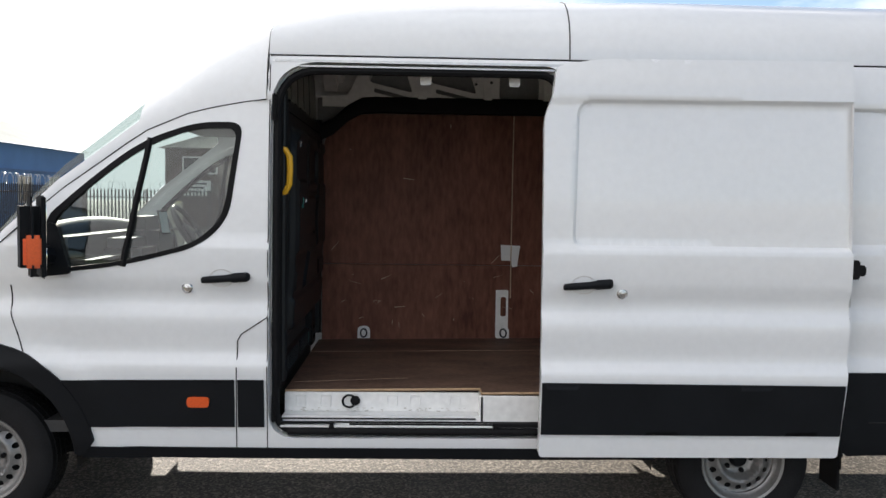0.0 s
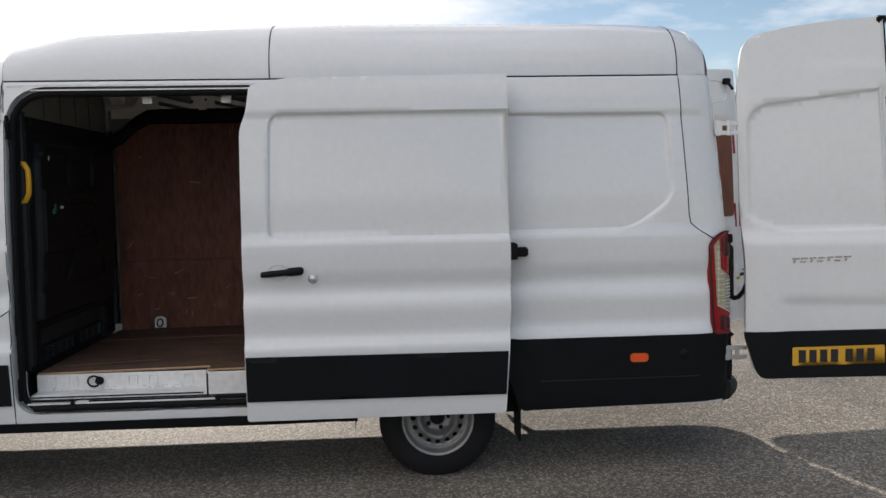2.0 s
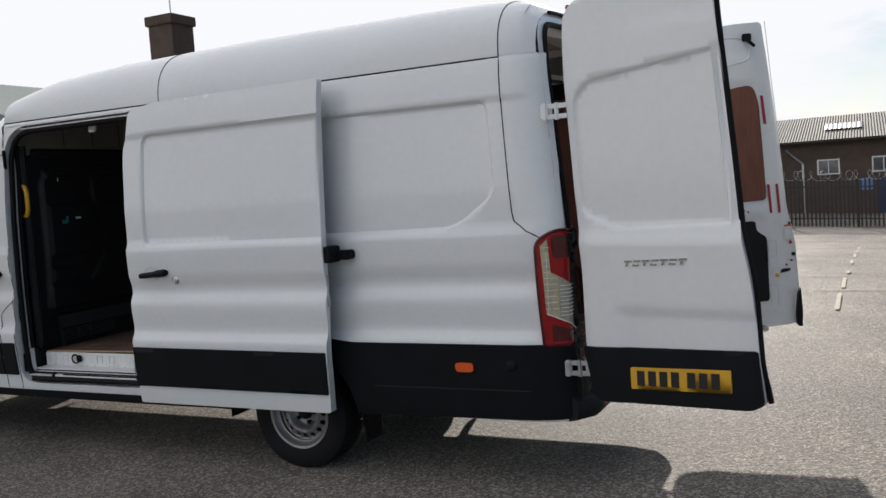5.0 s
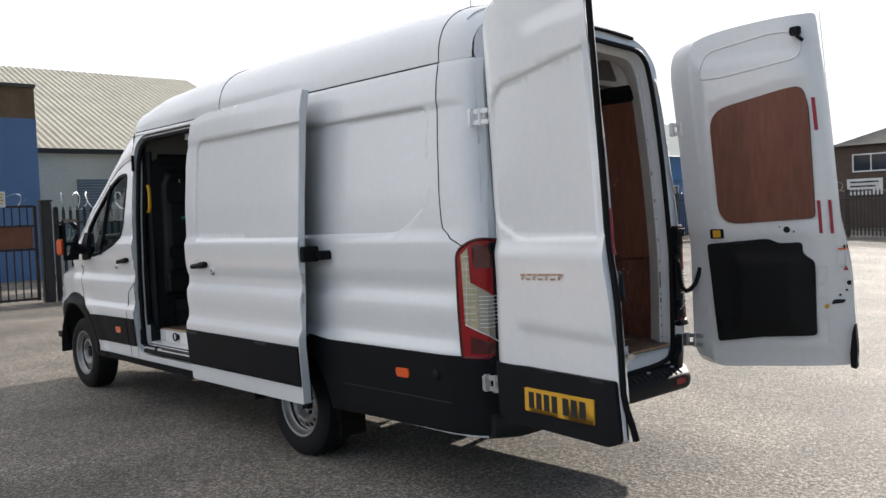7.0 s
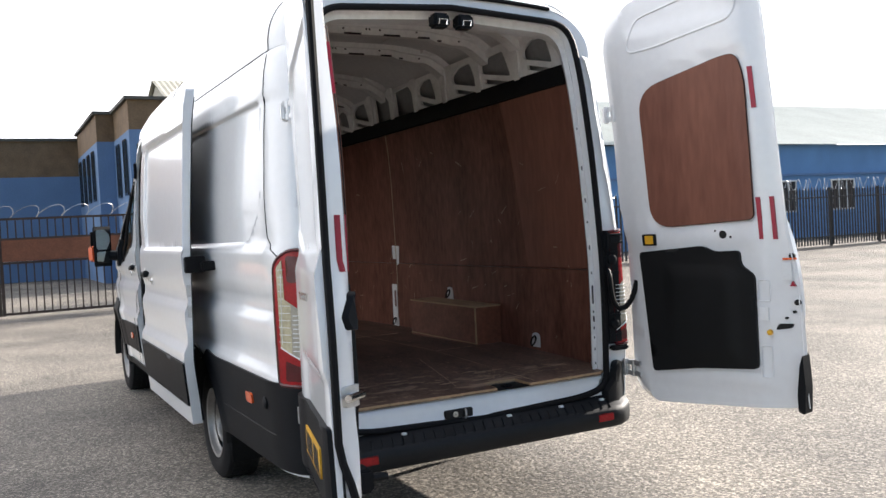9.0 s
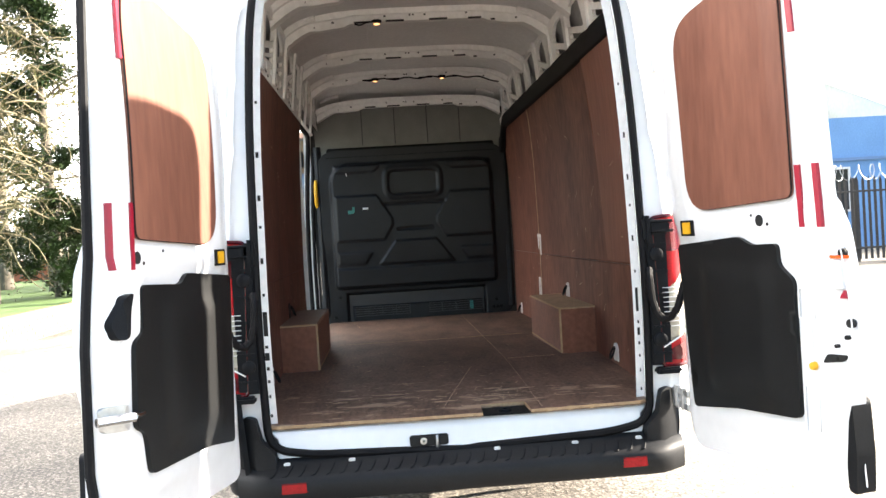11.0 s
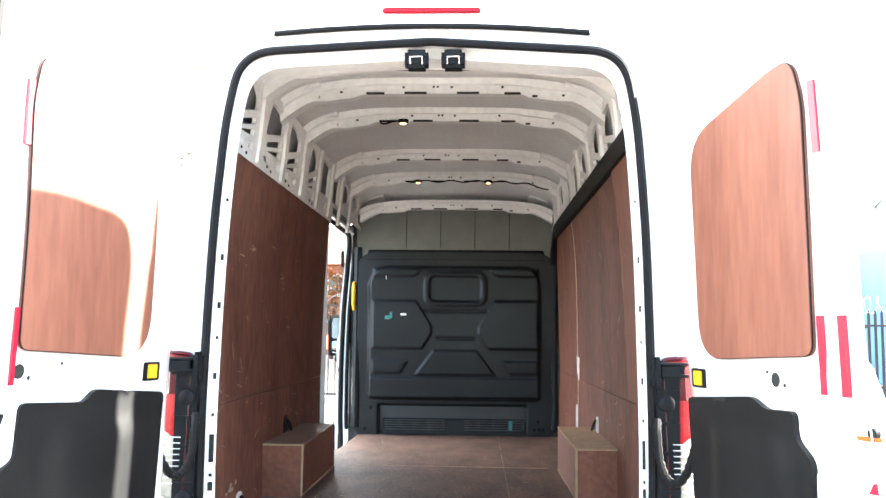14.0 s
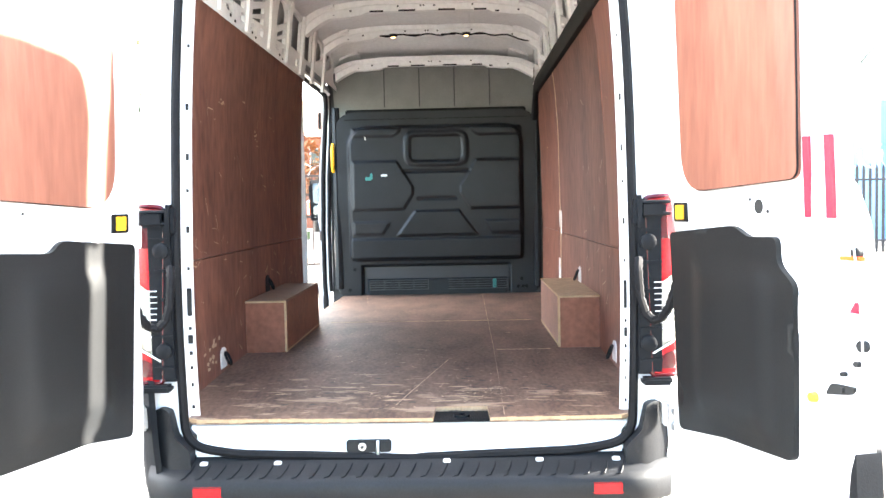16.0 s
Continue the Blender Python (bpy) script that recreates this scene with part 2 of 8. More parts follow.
def box(bm, x0, x1, y0, y1, z0, z1, bevel=0.0, m=None):
    b = bmesh.new()
    bmesh.ops.create_cube(b, size=1)
    bmesh.ops.transform(b, matrix=Matrix.LocRotScale(((x0 + x1) / 2, (y0 + y1) / 2, (z0 + z1) / 2), None, (x1 - x0, y1 - y0, z1 - z0)), verts=b.verts)
    if bevel:
        bmesh.ops.bevel(b, geom=b.edges, offset=bevel, segments=2, affect="EDGES")
    join(bm, b, m)


def join(bm, b, m=None):
    if m is not None:
        bmesh.ops.transform(b, matrix=m, verts=b.verts)
    idx = {v: bm.verts.new(v.co) for v in b.verts}
    for f in b.faces:
        g = bm.faces.new([idx[v] for v in f.verts])
        g.material_index = f.material_index
    b.free()


def tube(bm, pts, r, n=8, closed=False):
    """A round bar along points; r: radius, or one for each point."""
    pts = [Vector(p) for p in pts]
    rings = []
    side = None
    for i, p in enumerate(pts):
        a = pts[i - 1] if (i or closed) else pts[i]
        b = pts[(i + 1) % len(pts)] if (i < len(pts) - 1 or closed) else pts[i]
        d = (b - a).normalized()
        if side is None:
            side = d.orthogonal().normalized()
        side = (side - d * side.dot(d)).normalized()
        up = d.cross(side)
        rr = r[i] if isinstance(r, (list, tuple)) else r
        rings.append([bm.verts.new(p + (side * math.cos(t) + up * math.sin(t)) * rr) for t in [2 * math.pi * k / n for k in range(n)]])
    m = len(rings)
    for i in range(m if closed else m - 1):
        a, b = rings[i], rings[(i + 1) % m]
        for k in range(n):
            bm.faces.new((a[k], a[(k + 1) % n], b[(k + 1) % n], b[k]))
    if not closed:
        bm.faces.new(rings[0][::-1])
        bm.faces.new(rings[-1])


def lathe(bm, profile, m, n=40, closed=True):
    """Turns a profile of (radius, height) round the z axis of the pose m."""
    rings = []
    for r, h in profile:
        rings.append([bm.verts.new(m @ Vector((r * math.cos(t), r * math.sin(t), h))) for t in [2 * math.pi * k / n for k in range(n)]])
    for a, b in zip(rings, rings[1:]):
        for k in range(n):
            bm.faces.new((a[k], a[(k + 1) % n], b[(k + 1) % n], b[k]))
    if closed:
        bm.faces.new(rings[0][::-1])
        bm.faces.new(rings[-1])


def arc(cx, cz, r, a0, a1, n=16):
    return [(cx + r * math.cos(radians(a0 + (a1 - a0) * i / n)), cz + r * math.sin(radians(a0 + (a1 - a0) * i / n))) for i in range(n + 1)]


# ---- the van's surface ----
PROFILE = [(0.30, 0.955), (0.44, 0.985), (0.80, 1.016), (0.845, 1.020), (0.865, 1.014), (0.895, 0.995), (0.915, 0.991), (0.95, 0.991), (1.04, 1.001), (1.085, 1.001), (1.115, 0.996), (1.145, 0.980), (1.165, 0.975), (1.20, 0.976),
           (1.225, 0.981), (1.265, 0.996), (1.30, 0.999), (1.40, 1.003), (1.452, 1.002), (1.48, 0.983), (1.70, 0.982), (2.00, 0.960), (2.17, 0.943), (2.19, 0.951), (2.30, 0.940), (2.40, 0.918), (2.42, 0.900)]
ROWS_Z = sorted({z for z, _ in PROFILE} | {0.5, 0.56, 0.62, 0.68, 0.74, 1.0, 1.335, 1.37, 1.43, 1.52, 1.56, 1.60, 1.64, 1.68, 1.74, 1.79, 1.84, 1.89, 1.94, 2.04, 2.08, 2.12, 2.145, 2.22, 2.26, 2.34, 2.37})
NOSE = [(-4.90, 0.55), (-4.81, 0.74), (-4.65, 0.86), (-4.35, 0.945), (-3.95, 0.988), (-3.4, 1.0)]


REAR_PROFILE = [(0.30, 0.955), (0.44, 0.985), (0.80, 1.014), (1.00, 1.010), (1.20, 1.005), (1.45, 0.998), (1.70, 0.984), (2.00, 0.962), (2.19, 0.949), (2.30, 0.939), (2.40, 0.918), (2.42, 0.900)]


def lean(z):
    return -0.105 * max(0.0, (z - 1.25) / 1.3) ** 1.25


def half_width(x, z):
    w = lerp_table(PROFILE, z)
    if x > 1.58:
        w += (lerp_table(REAR_PROFILE, z) - w) * sstep(1.58, 1.76, x)
    if x < -3.4:
        w *= lerp_table(NOSE, x)
    if x < -2.3 and z > 1.5:
        w -= 0.10 * sstep(-2.3, -3.7, x) * sstep(1.4, 2.2, z)
    e = x - (1.52 + lean(z))
    if e > 0:
        k = min(1.0, e / 0.30)
        w -= 0.125 * (1 - math.sqrt(max(0.0, 1 - k * k)))
    return w


def shrink(poly, d):
    """The outline moved inwards by d."""
    n = len(poly)
    area = sum(poly[i - 1][0] * poly[i][1] - poly[i][0] * poly[i - 1][1] for i in range(n))
    s = 1 if area > 0 else -1
    out = []
    for i in range(n):
        a, b = Vector(poly[i - 1]), Vector(poly[(i + 1) % n])
        t = (b - a).normalized()
        out.append((poly[i][0] - s * t.y * d, poly[i][1] + s * t.x * d))
    return out


def sunk(x, z, poly, soft):
    """1 well inside the outline, 0 outside, with a soft shoulder."""
    odd, best = False, 1e9
    for (x0, z0), (x1, z1) in zip(poly, poly[1:] + poly[:1]):
        if (z0 > z) != (z1 > z) and x < (x1 - x0) * (z - z0) / (z1 - z0) + x0:
            odd = not odd
        dx, dz = x1 - x0, z1 - z0
        k = dx * dx + dz * dz
        t = min(1.0, max(0.0, ((x - x0) * dx + (z - z0) * dz) / k)) if k > 1e-12 else 0.0
        best = min(best, (x - x0 - t * dx) ** 2 + (z - z0 - t * dz) ** 2)
    return sstep(0.0, soft, math.sqrt(best)) if odd else 0.0


def rings(poly, soft):
    """Closed mesh lines on both sides of a pressed shoulder."""
    return [resample(p, 0.06) + [tuple(p[0])] for p in (poly, shrink(poly, soft * 0.5), shrink(poly, soft))]


SIDE_INSET = rounded([(-0.40, 1.468), (1.20, 1.478), (1.455, 1.66), (1.425, 2.180), (-0.40, 2.190)], [0.02, 0.10, 0.08, 0.07, 0.02], 5)


def inset(x, z, poly_x0, poly_x1, z0, z1, cut=0.0, soft=0.022):
    """How far a pressed panel is sunk at a place: 1 well inside, 0 outside."""
    d = min(x - poly_x0, poly_x1 - x, z - z0, z1 - z)
    if cut:
        d = min(d, ((poly_x1 - x) + (z - z0) * 1.25 - cut) * 0.62)
    return sstep(0.0, soft, d)


def side(x, z, out=0.0, sign=-1):
    w = half_width(x, z)
    w -= 0.014 * sunk(x, z, SIDE_INSET, 0.016)
    # wheel-arch swell behind the rear wheel and round the front one
    if z < 1.0:
        w += 0.012 * sstep(0.62, 0.5, math.hypot(x, z - 0.36)) + 0.012 * sstep(0.66, 0.55, math.hypot(x + 3.76, z - 0.36))
    return Vector((x, sign * (w + out), z))


ROOF = [(-4.0, 1.34), (-3.79, 1.62), (-3.52, 1.90), (-3.1, 2.25), (-2.75, 2.51), (-2.45, 2.66), (-2.1, 2.745), (-1.5, 2.785), (-0.4, 2.805), (1.0, 2.80), (1.35, 2.79), (1.52, 2.775), (1.60, 2.755), (1.66, 2.72), (1.69, 2.69)]
GUTTER = [(-4.0, 1.20), (-3.79, 1.44), (-3.52, 1.70), (-3.1, 2.015), (-2.85, 2.12), (-2.6, 2.17), (-2.475, 2.185)]


def gutter(x):
    return 2.412 if x > -2.47 else lerp_table(GUTTER, x)


def roof_point(x, a, shrink=0.0):
    """A point of the roof's cross-section: a runs from -1 (left gutter) to 1."""
    g = gutter(x)
    top = lerp_table(ROOF, x) - shrink
    w = half_width(x, min(g, 2.405)) - 0.004 - shrink
    t = abs(a) * math.pi / 2
    yy = w * math.sin(t) ** 0.46 if t > 0 else 0.0
    zz = g + (top - g) * math.cos(t) ** 0.85 if t < math.pi / 2 - 1e-6 else g
    return Vector((x, math.copysign(yy, a), zz))


van = thing("delivery_van", "white high-roof panel van with side and rear doors open", "van")

SIDE_HOLE = rounded([(-2.455, 0.475), (-0.98, 0.475), (-0.98, 2.375), (-2.455, 2.375)], [0.14, 0.14, 0.12, 0.26], 8)
CAB_WINDOW = rounded([(-3.56, 1.30), (-3.2, 1.335), (-2.80, 1.44), (-2.655, 1.58), (-2.59, 2.065), (-2.82, 2.065), (-3.10, 1.97), (-3.32, 1.80), (-3.56, 1.58)], [0.03, 0.3, 0.12, 0.10, 0.07, 0.1, 0.15, 0.2, 0.06], 5)


def side_outline(left):
    lo = 0.40
    p = [(-4.86, 0.45)]
    p += [q for q in arc(-3.91, 0.36, 0.50, 175, 5, 22)]
    p += [(-3.38, lo), (-0.56, lo)]
    p += [q for q in arc(0.0, 0.36, 0.49, 175, 5, 22)]
    p += [(0.55, lo), (1.80, lo), (1.82, 1.25), (1.82 + lean(1.8), 1.8), (1.82 + lean(2.1), 2.1), (1.82 + lean(2.412), 2.412)]
    p += [(-2.465, 2.412), (-2.475, 2.185)]
    p += [(x, z) for x, z in GUTTER[::-1]][1:]
    p += [(-4.5, 1.10), (-4.81, 0.95)]
    return p


for sign, name in ((-1, "side_panel_nearside"), (1, "side_panel_offside")):
    bm = bmesh.new()
    holes = [CAB_WINDOW] + ([SIDE_HOLE] if sign < 0 else [])
    sheet(bm, side_outline(sign < 0), holes, lambda x, z: side(x, z, 0, sign), 0.03, rings(SIDE_INSET, 0.016) if sign < 0 else (), 0, ROWS_Z)
    part("side_panel", bm, WHITE, van, "", 40)
    # window rubber and pane
    bm = bmesh.new()
    inner = rounded([(-3.52, 1.325), (-3.2, 1.36), (-2.82, 1.46), (-2.685, 1.59), (-2.62, 2.035), (-2.83, 2.035), (-3.09, 1.94), (-3.31, 1.775), (-3.52, 1.57)], [0.03, 0.3, 0.12, 0.10, 0.06, 0.1, 0.15, 0.2, 0.05], 5)
    sheet(bm, CAB_WINDOW, [inner], lambda x, z: side(x, z, 0.003, sign), 0.04)
    band(bm, CAB_WINDOW, lambda x, z: side(x, z, 0.003, sign), lambda x, z: side(x, z, -0.03, sign), 0.04)
    band(bm, inner, lambda x, z: side(x, z, 0.003, sign), lambda x, z: side(x, z, -0.03, sign), 0.04)
    part("window_seal", bm, RUBBER, van)
    bm = bmesh.new()
    sheet(bm, CAB_WINDOW, [], lambda x, z: side(x, z, -0.012, sign), 0.08)
    p = part("cab_window", bm, PANE, van, "tinted clear glass")
    p.visible_shadow = False
    bm = bmesh.new()
    tube(bm, [side(-3.175 + 0.115 * t, 1.34 + 0.64 * t, -0.004, sign) for t in [i / 8 for i in range(9)]], 0.017, 6)
    part("window_divider", bm, RUBBER, van)

# roof cap in two pressings, the windscreen, the bonnet
def loft(bm, xs, a_list, shrink=0.0):
    rows = [[bm.verts.new(roof_point(x, a, shrink)) for a in a_list] for x in xs]
    for r, s in zip(rows, rows[1:]):
        for i in range(len(a_list) - 1):
            bm.faces.new((r[i], r[i + 1], s[i + 1], s[i]))


AA = [math.copysign(abs(t) ** 0.8, t) for t in [i / 16 for i in range(-16, 17)]]
for xs in ([-2.468 + i * (1.515 / 16) for i in range(17)], [-0.948 + i * (2.44 / 26) for i in range(27)], [1.497 + i * (0.193 / 8) for i in range(9)]):
    bm = bmesh.new()
    loft(bm, xs, AA)
    part("roof_panel", bm, WHITE, van, "", 50)
bm = bmesh.new()
loft(bm, [-3.12 + i * 0.0642 for i in range(11)], AA)
part("cab_roof", bm, WHITE, van, "", 50)
bm = bmesh.new()
loft(bm, [-4.0 + i * 0.08 for i in range(12)], [a for a in AA if a <= -0.80])
part("windscreen_pillar", bm, WHITE, van, "", 50)
bm = bmesh.new()
loft(bm, [-4.0 + i * 0.08 for i in range(12)], [a for a in AA if a >= 0.80])
part("windscreen_pillar", bm, WHITE, van, "", 50)
bm = bmesh.new()
loft(bm, [-4.0 + i * 0.08 for i in range(12)], [-0.82 + i * 0.0683 for i in range(25)])
p = part("windscreen", bm, PANE, van, "clear glass", 50)
p.visible_shadow = False
bm = bmesh.new()
rows = []
for i in range(13):
    x = -4.0 - 0.89 * i / 12
    zt = 1.32 - 0.30 * (i / 12) ** 1.6 - 0.18 * (i / 12) ** 6
    w = half_width(x, 1.0) - 0.01
    ze = lerp_table([(-4.89, 0.80), (-4.81, 0.95), (-4.5, 1.10), (-4.0, 1.20)], x)
    rows.append([bm.verts.new((x, w * math.sin(t), ze + (zt - ze) * math.cos(t))) for t in [math.pi / 2 * j / 10 for j in range(-10, 11)]])
for r, s in zip(rows, rows[1:]):
    for i in range(20):
        bm.faces.new((r[i], r[i + 1], s[i + 1], s[i]))
part("bonnet", bm, WHITE, van, "", 50)
bm = bmesh.new()
prof = [(0.38, -4.77), (0.45, -4.91), (0.62, -4.93), (0.80, -4.90), (0.95, -4.85)]
rows = []
for z, x0 in prof:
    rows.append([bm.verts.new((x0 + 0.55 * abs(s) ** 3, 0.93 * s, z)) for s in [j / 10 for j in range(-10, 11)]])
for r, s in zip(rows, rows[1:]):
    for i in range(20):
        bm.faces.new((r[i], r[i + 1], s[i + 1], s[i]))
part("front_bumper", bm, CLAD, van, "", 50)


for sgn in (-1, 1):
    for cx, r in ((0.0, 0.492), (-3.91, 0.502)):
        bm = bmesh.new()
        tube(bm, [side(x, z, -0.002, sgn) for x, z in arc(cx, 0.36, r, 176, 4, 24)], 0.014, 6)
        part("arch_trim", bm, CLAD, van, "black wheel-arch edging")


# dark seams between panels
def seam(pts, name="panel_seam", r=0.0035, out=0.0):
    bm = bmesh.new()
    tube(bm, [p if len(p) == 3 else side(p[0], p[1], out) for p in pts], r, 5)
    return part(name, bm, DARK, van, "", None)


def line2(a, b, n=8):
    return [(a[0] + (b[0] - a[0]) * i / n, a[1] + (b[1] - a[1]) * i / n) for i in range(n + 1)]


seam([roof_point(-0.9505, -1 + 0.9 * i / 30) for i in range(31)])
seam([roof_point(-2.47, -1 + 0.9 * i / 30) for i in range(31)])
seam([roof_point(1.4945, -1 + 0.9 * i / 30) for i in range(31)])
seam(line2((1.497, 2.41), (1.505, 2.2)) + line2((1.507, 2.15), (1.545, 1.56)) + line2((1.555, 1.51), (1.62, 1.455)) + line2((1.65, 1.44), (1.69, 1.415)))
seam(line2((-2.46, 2.412), (-2.46, 0.42), 24))
seam([(x, gutter(x) - 0.004) for x in [-2.475 - 0.1 * i for i in range(14)]])
seam(line2((-3.73, 1.24), (-3.725, 1.10), 4) + line2((-3.72, 1.08), (-3.665, 0.90), 6))
seam(line2((-2.462, 1.09), (-2.59, 1.005), 4) + line2((-2.61, 0.97), (-2.615, 0.43), 8))
bm = bmesh.new()
tube(bm, [side(-2.46 + i * 0.0965, 2.404, -0.001) for i in range(42)], 0.0055, 6)
part("roof_gutter", bm, RUBBER, van, "dark roof gutter joint")

# black lower cladding
def cladding(poly, out=0.012, name="cladding", label="black plastic"):
    bm = bmesh.new()
    sheet(bm, poly, [], lambda x, z: side(x, z, out), 0.03)
    band(bm, poly, lambda x, z: side(x, z, out), lambda x, z: side(x, z, -0.01), 0.03)
    return part(name, bm, CLAD, van, label, 40)


cladding([(0.52, 0.395), (1.845, 0.415), (1.855, 0.60), (1.835, 0.836), (0.50, 0.836), (0.30, 0.858)] + arc(0.0, 0.36, 0.50, 60, 6, 10))
cladding([(-3.48, 0.772)] + [(-2.622, 0.778)] + [(-2.622, 0.535), (-3.36, 0.535), (-3.38, 0.56)] + arc(-3.91, 0.36, 0.595, 22, 42, 5))
cladding([(-2.605, 0.778), (-2.475, 0.778), (-2.475, 0.535), (-2.605, 0.535)])
cladding(arc(-3.91, 0.36, 0.60, 172, 10, 24) + [(-3.36, 0.40), (-3.40, 0.38)] + arc(-3.91, 0.36, 0.50, 6, 174, 24), 0.016, "wheel_arch_trim")
cladding([(-3.38, 0.375), (-1.0, 0.365), (-0.48, 0.37), (-0.50, 0.425), (-2.46, 0.425), (-3.38, 0.432)], 0.012, "sill_trim")
seam(line2((0.62, 0.575), (1.60, 0.578), 16), "cladding_seam", 0.004, 0.013)
for x, z in ((1.22, 0.705), (-2.80, 0.665)):
    bm = bmesh.new()
    slab(bm, rounded(rect(x - 0.055, x + 0.055, z - 0.027, z + 0.027), 0.022, 4), lambda u, v, d: side(u, v, d), 0.008, 0.022, 0.03)
    part("marker_lamp", bm, AMBER, van, "amber side marker lamp")
bm = bmesh.new()
lathe(bm, [(0.030, 0.0), (0.030, 0.006), (0.020, 0.012)], Matrix.Translation(side(1.50, 0.72, 0.012)) @ pose(0, 0, 0, 90, 0, 0), 20)
part("cladding_plug", bm, CLAD, van)

# wheels
def wheel(x, y, sgn):
    m = Matrix.Translation((x, y, 0.345)) @ pose(0, 0, 0, 90 * -sgn, 0, 0)
    bm = bmesh.new()
    lathe(bm, [(0.213, -0.20), (0.26, -0.215), (0.315, -0.21), (0.345, -0.185), (0.352, -0.15), (0.352, -0.04), (0.345, -0.005), (0.315, 0.018), (0.26, 0.022), (0.222, 0.008), (0.213, -0.01)], m, 56, False)
    b2 = bmesh.new()
    for k in range(56):
        for h in (-0.165, -0.11, -0.055):
            box(b2, 0.350, 0.3555, -0.0155, 0.0155, h - 0.022, h + 0.022, 0, pose(0, 0, 0, 0, 0, k * 360 / 56 + (3 if h == -0.11 else 0)))
    join(bm, b2, m)
    tyre = part("wheel", bm, TYRE, van, "black tyre on a silver steel wheel", 40)
    bm = bmesh.new()
    lathe(bm, [(0.216, -0.19), (0.205, -0.05), (0.222, 0.0), (0.219, 0.010), (0.205, 0.006), (0.196, -0.012), (0.186, -0.028), (0.176, -0.032)], m, 56, False)
    part("rim", bm, STEEL, tyre, "silver steel rim", 40)
    # pressed disc with round vents
    bm = bmesh.new()
    disc = [(0.178 * math.cos(2 * math.pi * i / 48), 0.178 * math.sin(2 * math.pi * i / 48)) for i in range(48)]
    vents = []
    for k in range(16):
        a = 2 * math.pi * k / 16
        vents.append([(0.150 * math.cos(a) + 0.016 * math.cos(t), 0.150 * math.sin(a) + 0.016 * math.sin(t)) for t in [2 * math.pi * j / 10 for j in range(10)]])

    def disc_at(u, v):
        r = math.hypot(u, v)
        h = lerp_table([(0, -0.078), (0.060, -0.078), (0.088, -0.074), (0.100, -0.038), (0.112, -0.024), (0.124, -0.026), (0.140, -0.044), (0.166, -0.058), (0.178, -0.052)], r)
        return m @ Vector((u, v, h))
    sheet(bm, disc, vents, disc_at, 0.016)
    part("wheel_disc", bm, STEEL, tyre, "", 50)
    bm = bmesh.new()
    lathe(bm, [(0.17, -0.10), (0.17, -0.09), (0.02, -0.088)], m, 24)
    part("brake_drum", bm, DARK, tyre)
    bm = bmesh.new()
    lathe(bm, [(0.046, -0.08), (0.045, -0.055), (0.036, -0.040), (0.0, -0.038)], m, 20)
    part("hub_cap", bm, CLAD, tyre)
    for k in range(5):
        bm = bmesh.new()
        lathe(bm, [(0.013, -0.08), (0.013, -0.058), (0.008, -0.052)], m @ Matrix.Translation((0.068 * math.cos(k * 1.2566), 0.068 * math.sin(k * 1.2566), 0)), 6)
        part("wheel_nut", bm, RUBBER, tyre)


for x in (-3.90, 0.0):
    for sgn in (-1, 1):
        wheel(x, sgn * 0.93, sgn)
# wheel houses, underbody, axle, mud flaps
for cx in (-3.91, 0.0):
    for sgn in (-1, 1):
        bm = bmesh.new()
        a = arc(cx, 0.36, 0.50, 185, -5, 18)
        v0 = [bm.verts.new((x, sgn * 0.985, z)) for x, z in a]
        v1 = [bm.verts.new((x, sgn * 0.695, z)) for x, z in a]
        for i in range(18):
            bm.faces.new((v0[i], v0[i + 1], v1[i + 1], v1[i]))
        bm.faces.new(v1)
        part("wheel_house", bm, DARK, van, "", 50)
bm = bmesh.new()
for x0, x1 in ((-4.75, -4.45), (-3.38, -0.52), (0.52, 1.75)):
    box(bm, x0, x1, -0.9, 0.9, 0.44, 0.50)
box(bm, -4.45, 1.75, -0.60, 0.60, 0.46, 0.56)
box(bm, -3.3, 1.5, -0.55, -0.45, 0.34, 0.46)
box(bm, -3.3, 1.5, 0.45, 0.55, 0.34, 0.46)
tube(bm, [(0, -0.85, 0.345), (0, 0.85, 0.345)], 0.05, 10)
box(bm, 1.0, 1.35, -0.3, 0.3, 0.30, 0.42, 0.03)
part("underbody", bm, DARK, van)
for sgn in (-1, 1):
    bm = bmesh.new()
    box(bm, 0.49, 0.505, sgn * 0.86 - 0.10, sgn * 0.86 + 0.10, 0.20, 0.56, 0.004)
    part("mud_flap", bm, RUBBER, van)


# ---- side door opening: jamb, seal, step ----
bm = bmesh.new()
band(bm, SIDE_HOLE, lambda x, z: side(x, z), lambda x, z: side(x, z, -0.05), 0.04)
JAMB_Y = [(0.45, 0.915), (0.8, 0.932), (1.2, 0.934), (1.7, 0.922), (2.1, 0.895), (2.4, 0.862)]
inner_hole = rounded([(-2.425, 0.50), (-1.0, 0.50), (-1.0, 2.335), (-2.425, 2.335)], [0.12, 0.12, 0.12, 0.22], 8)


def jamb_at(x, z, d=0.0):
    """The flat inner frame of the side door opening."""
    return Vector((x, -lerp_table(JAMB_Y, z) + d, z))


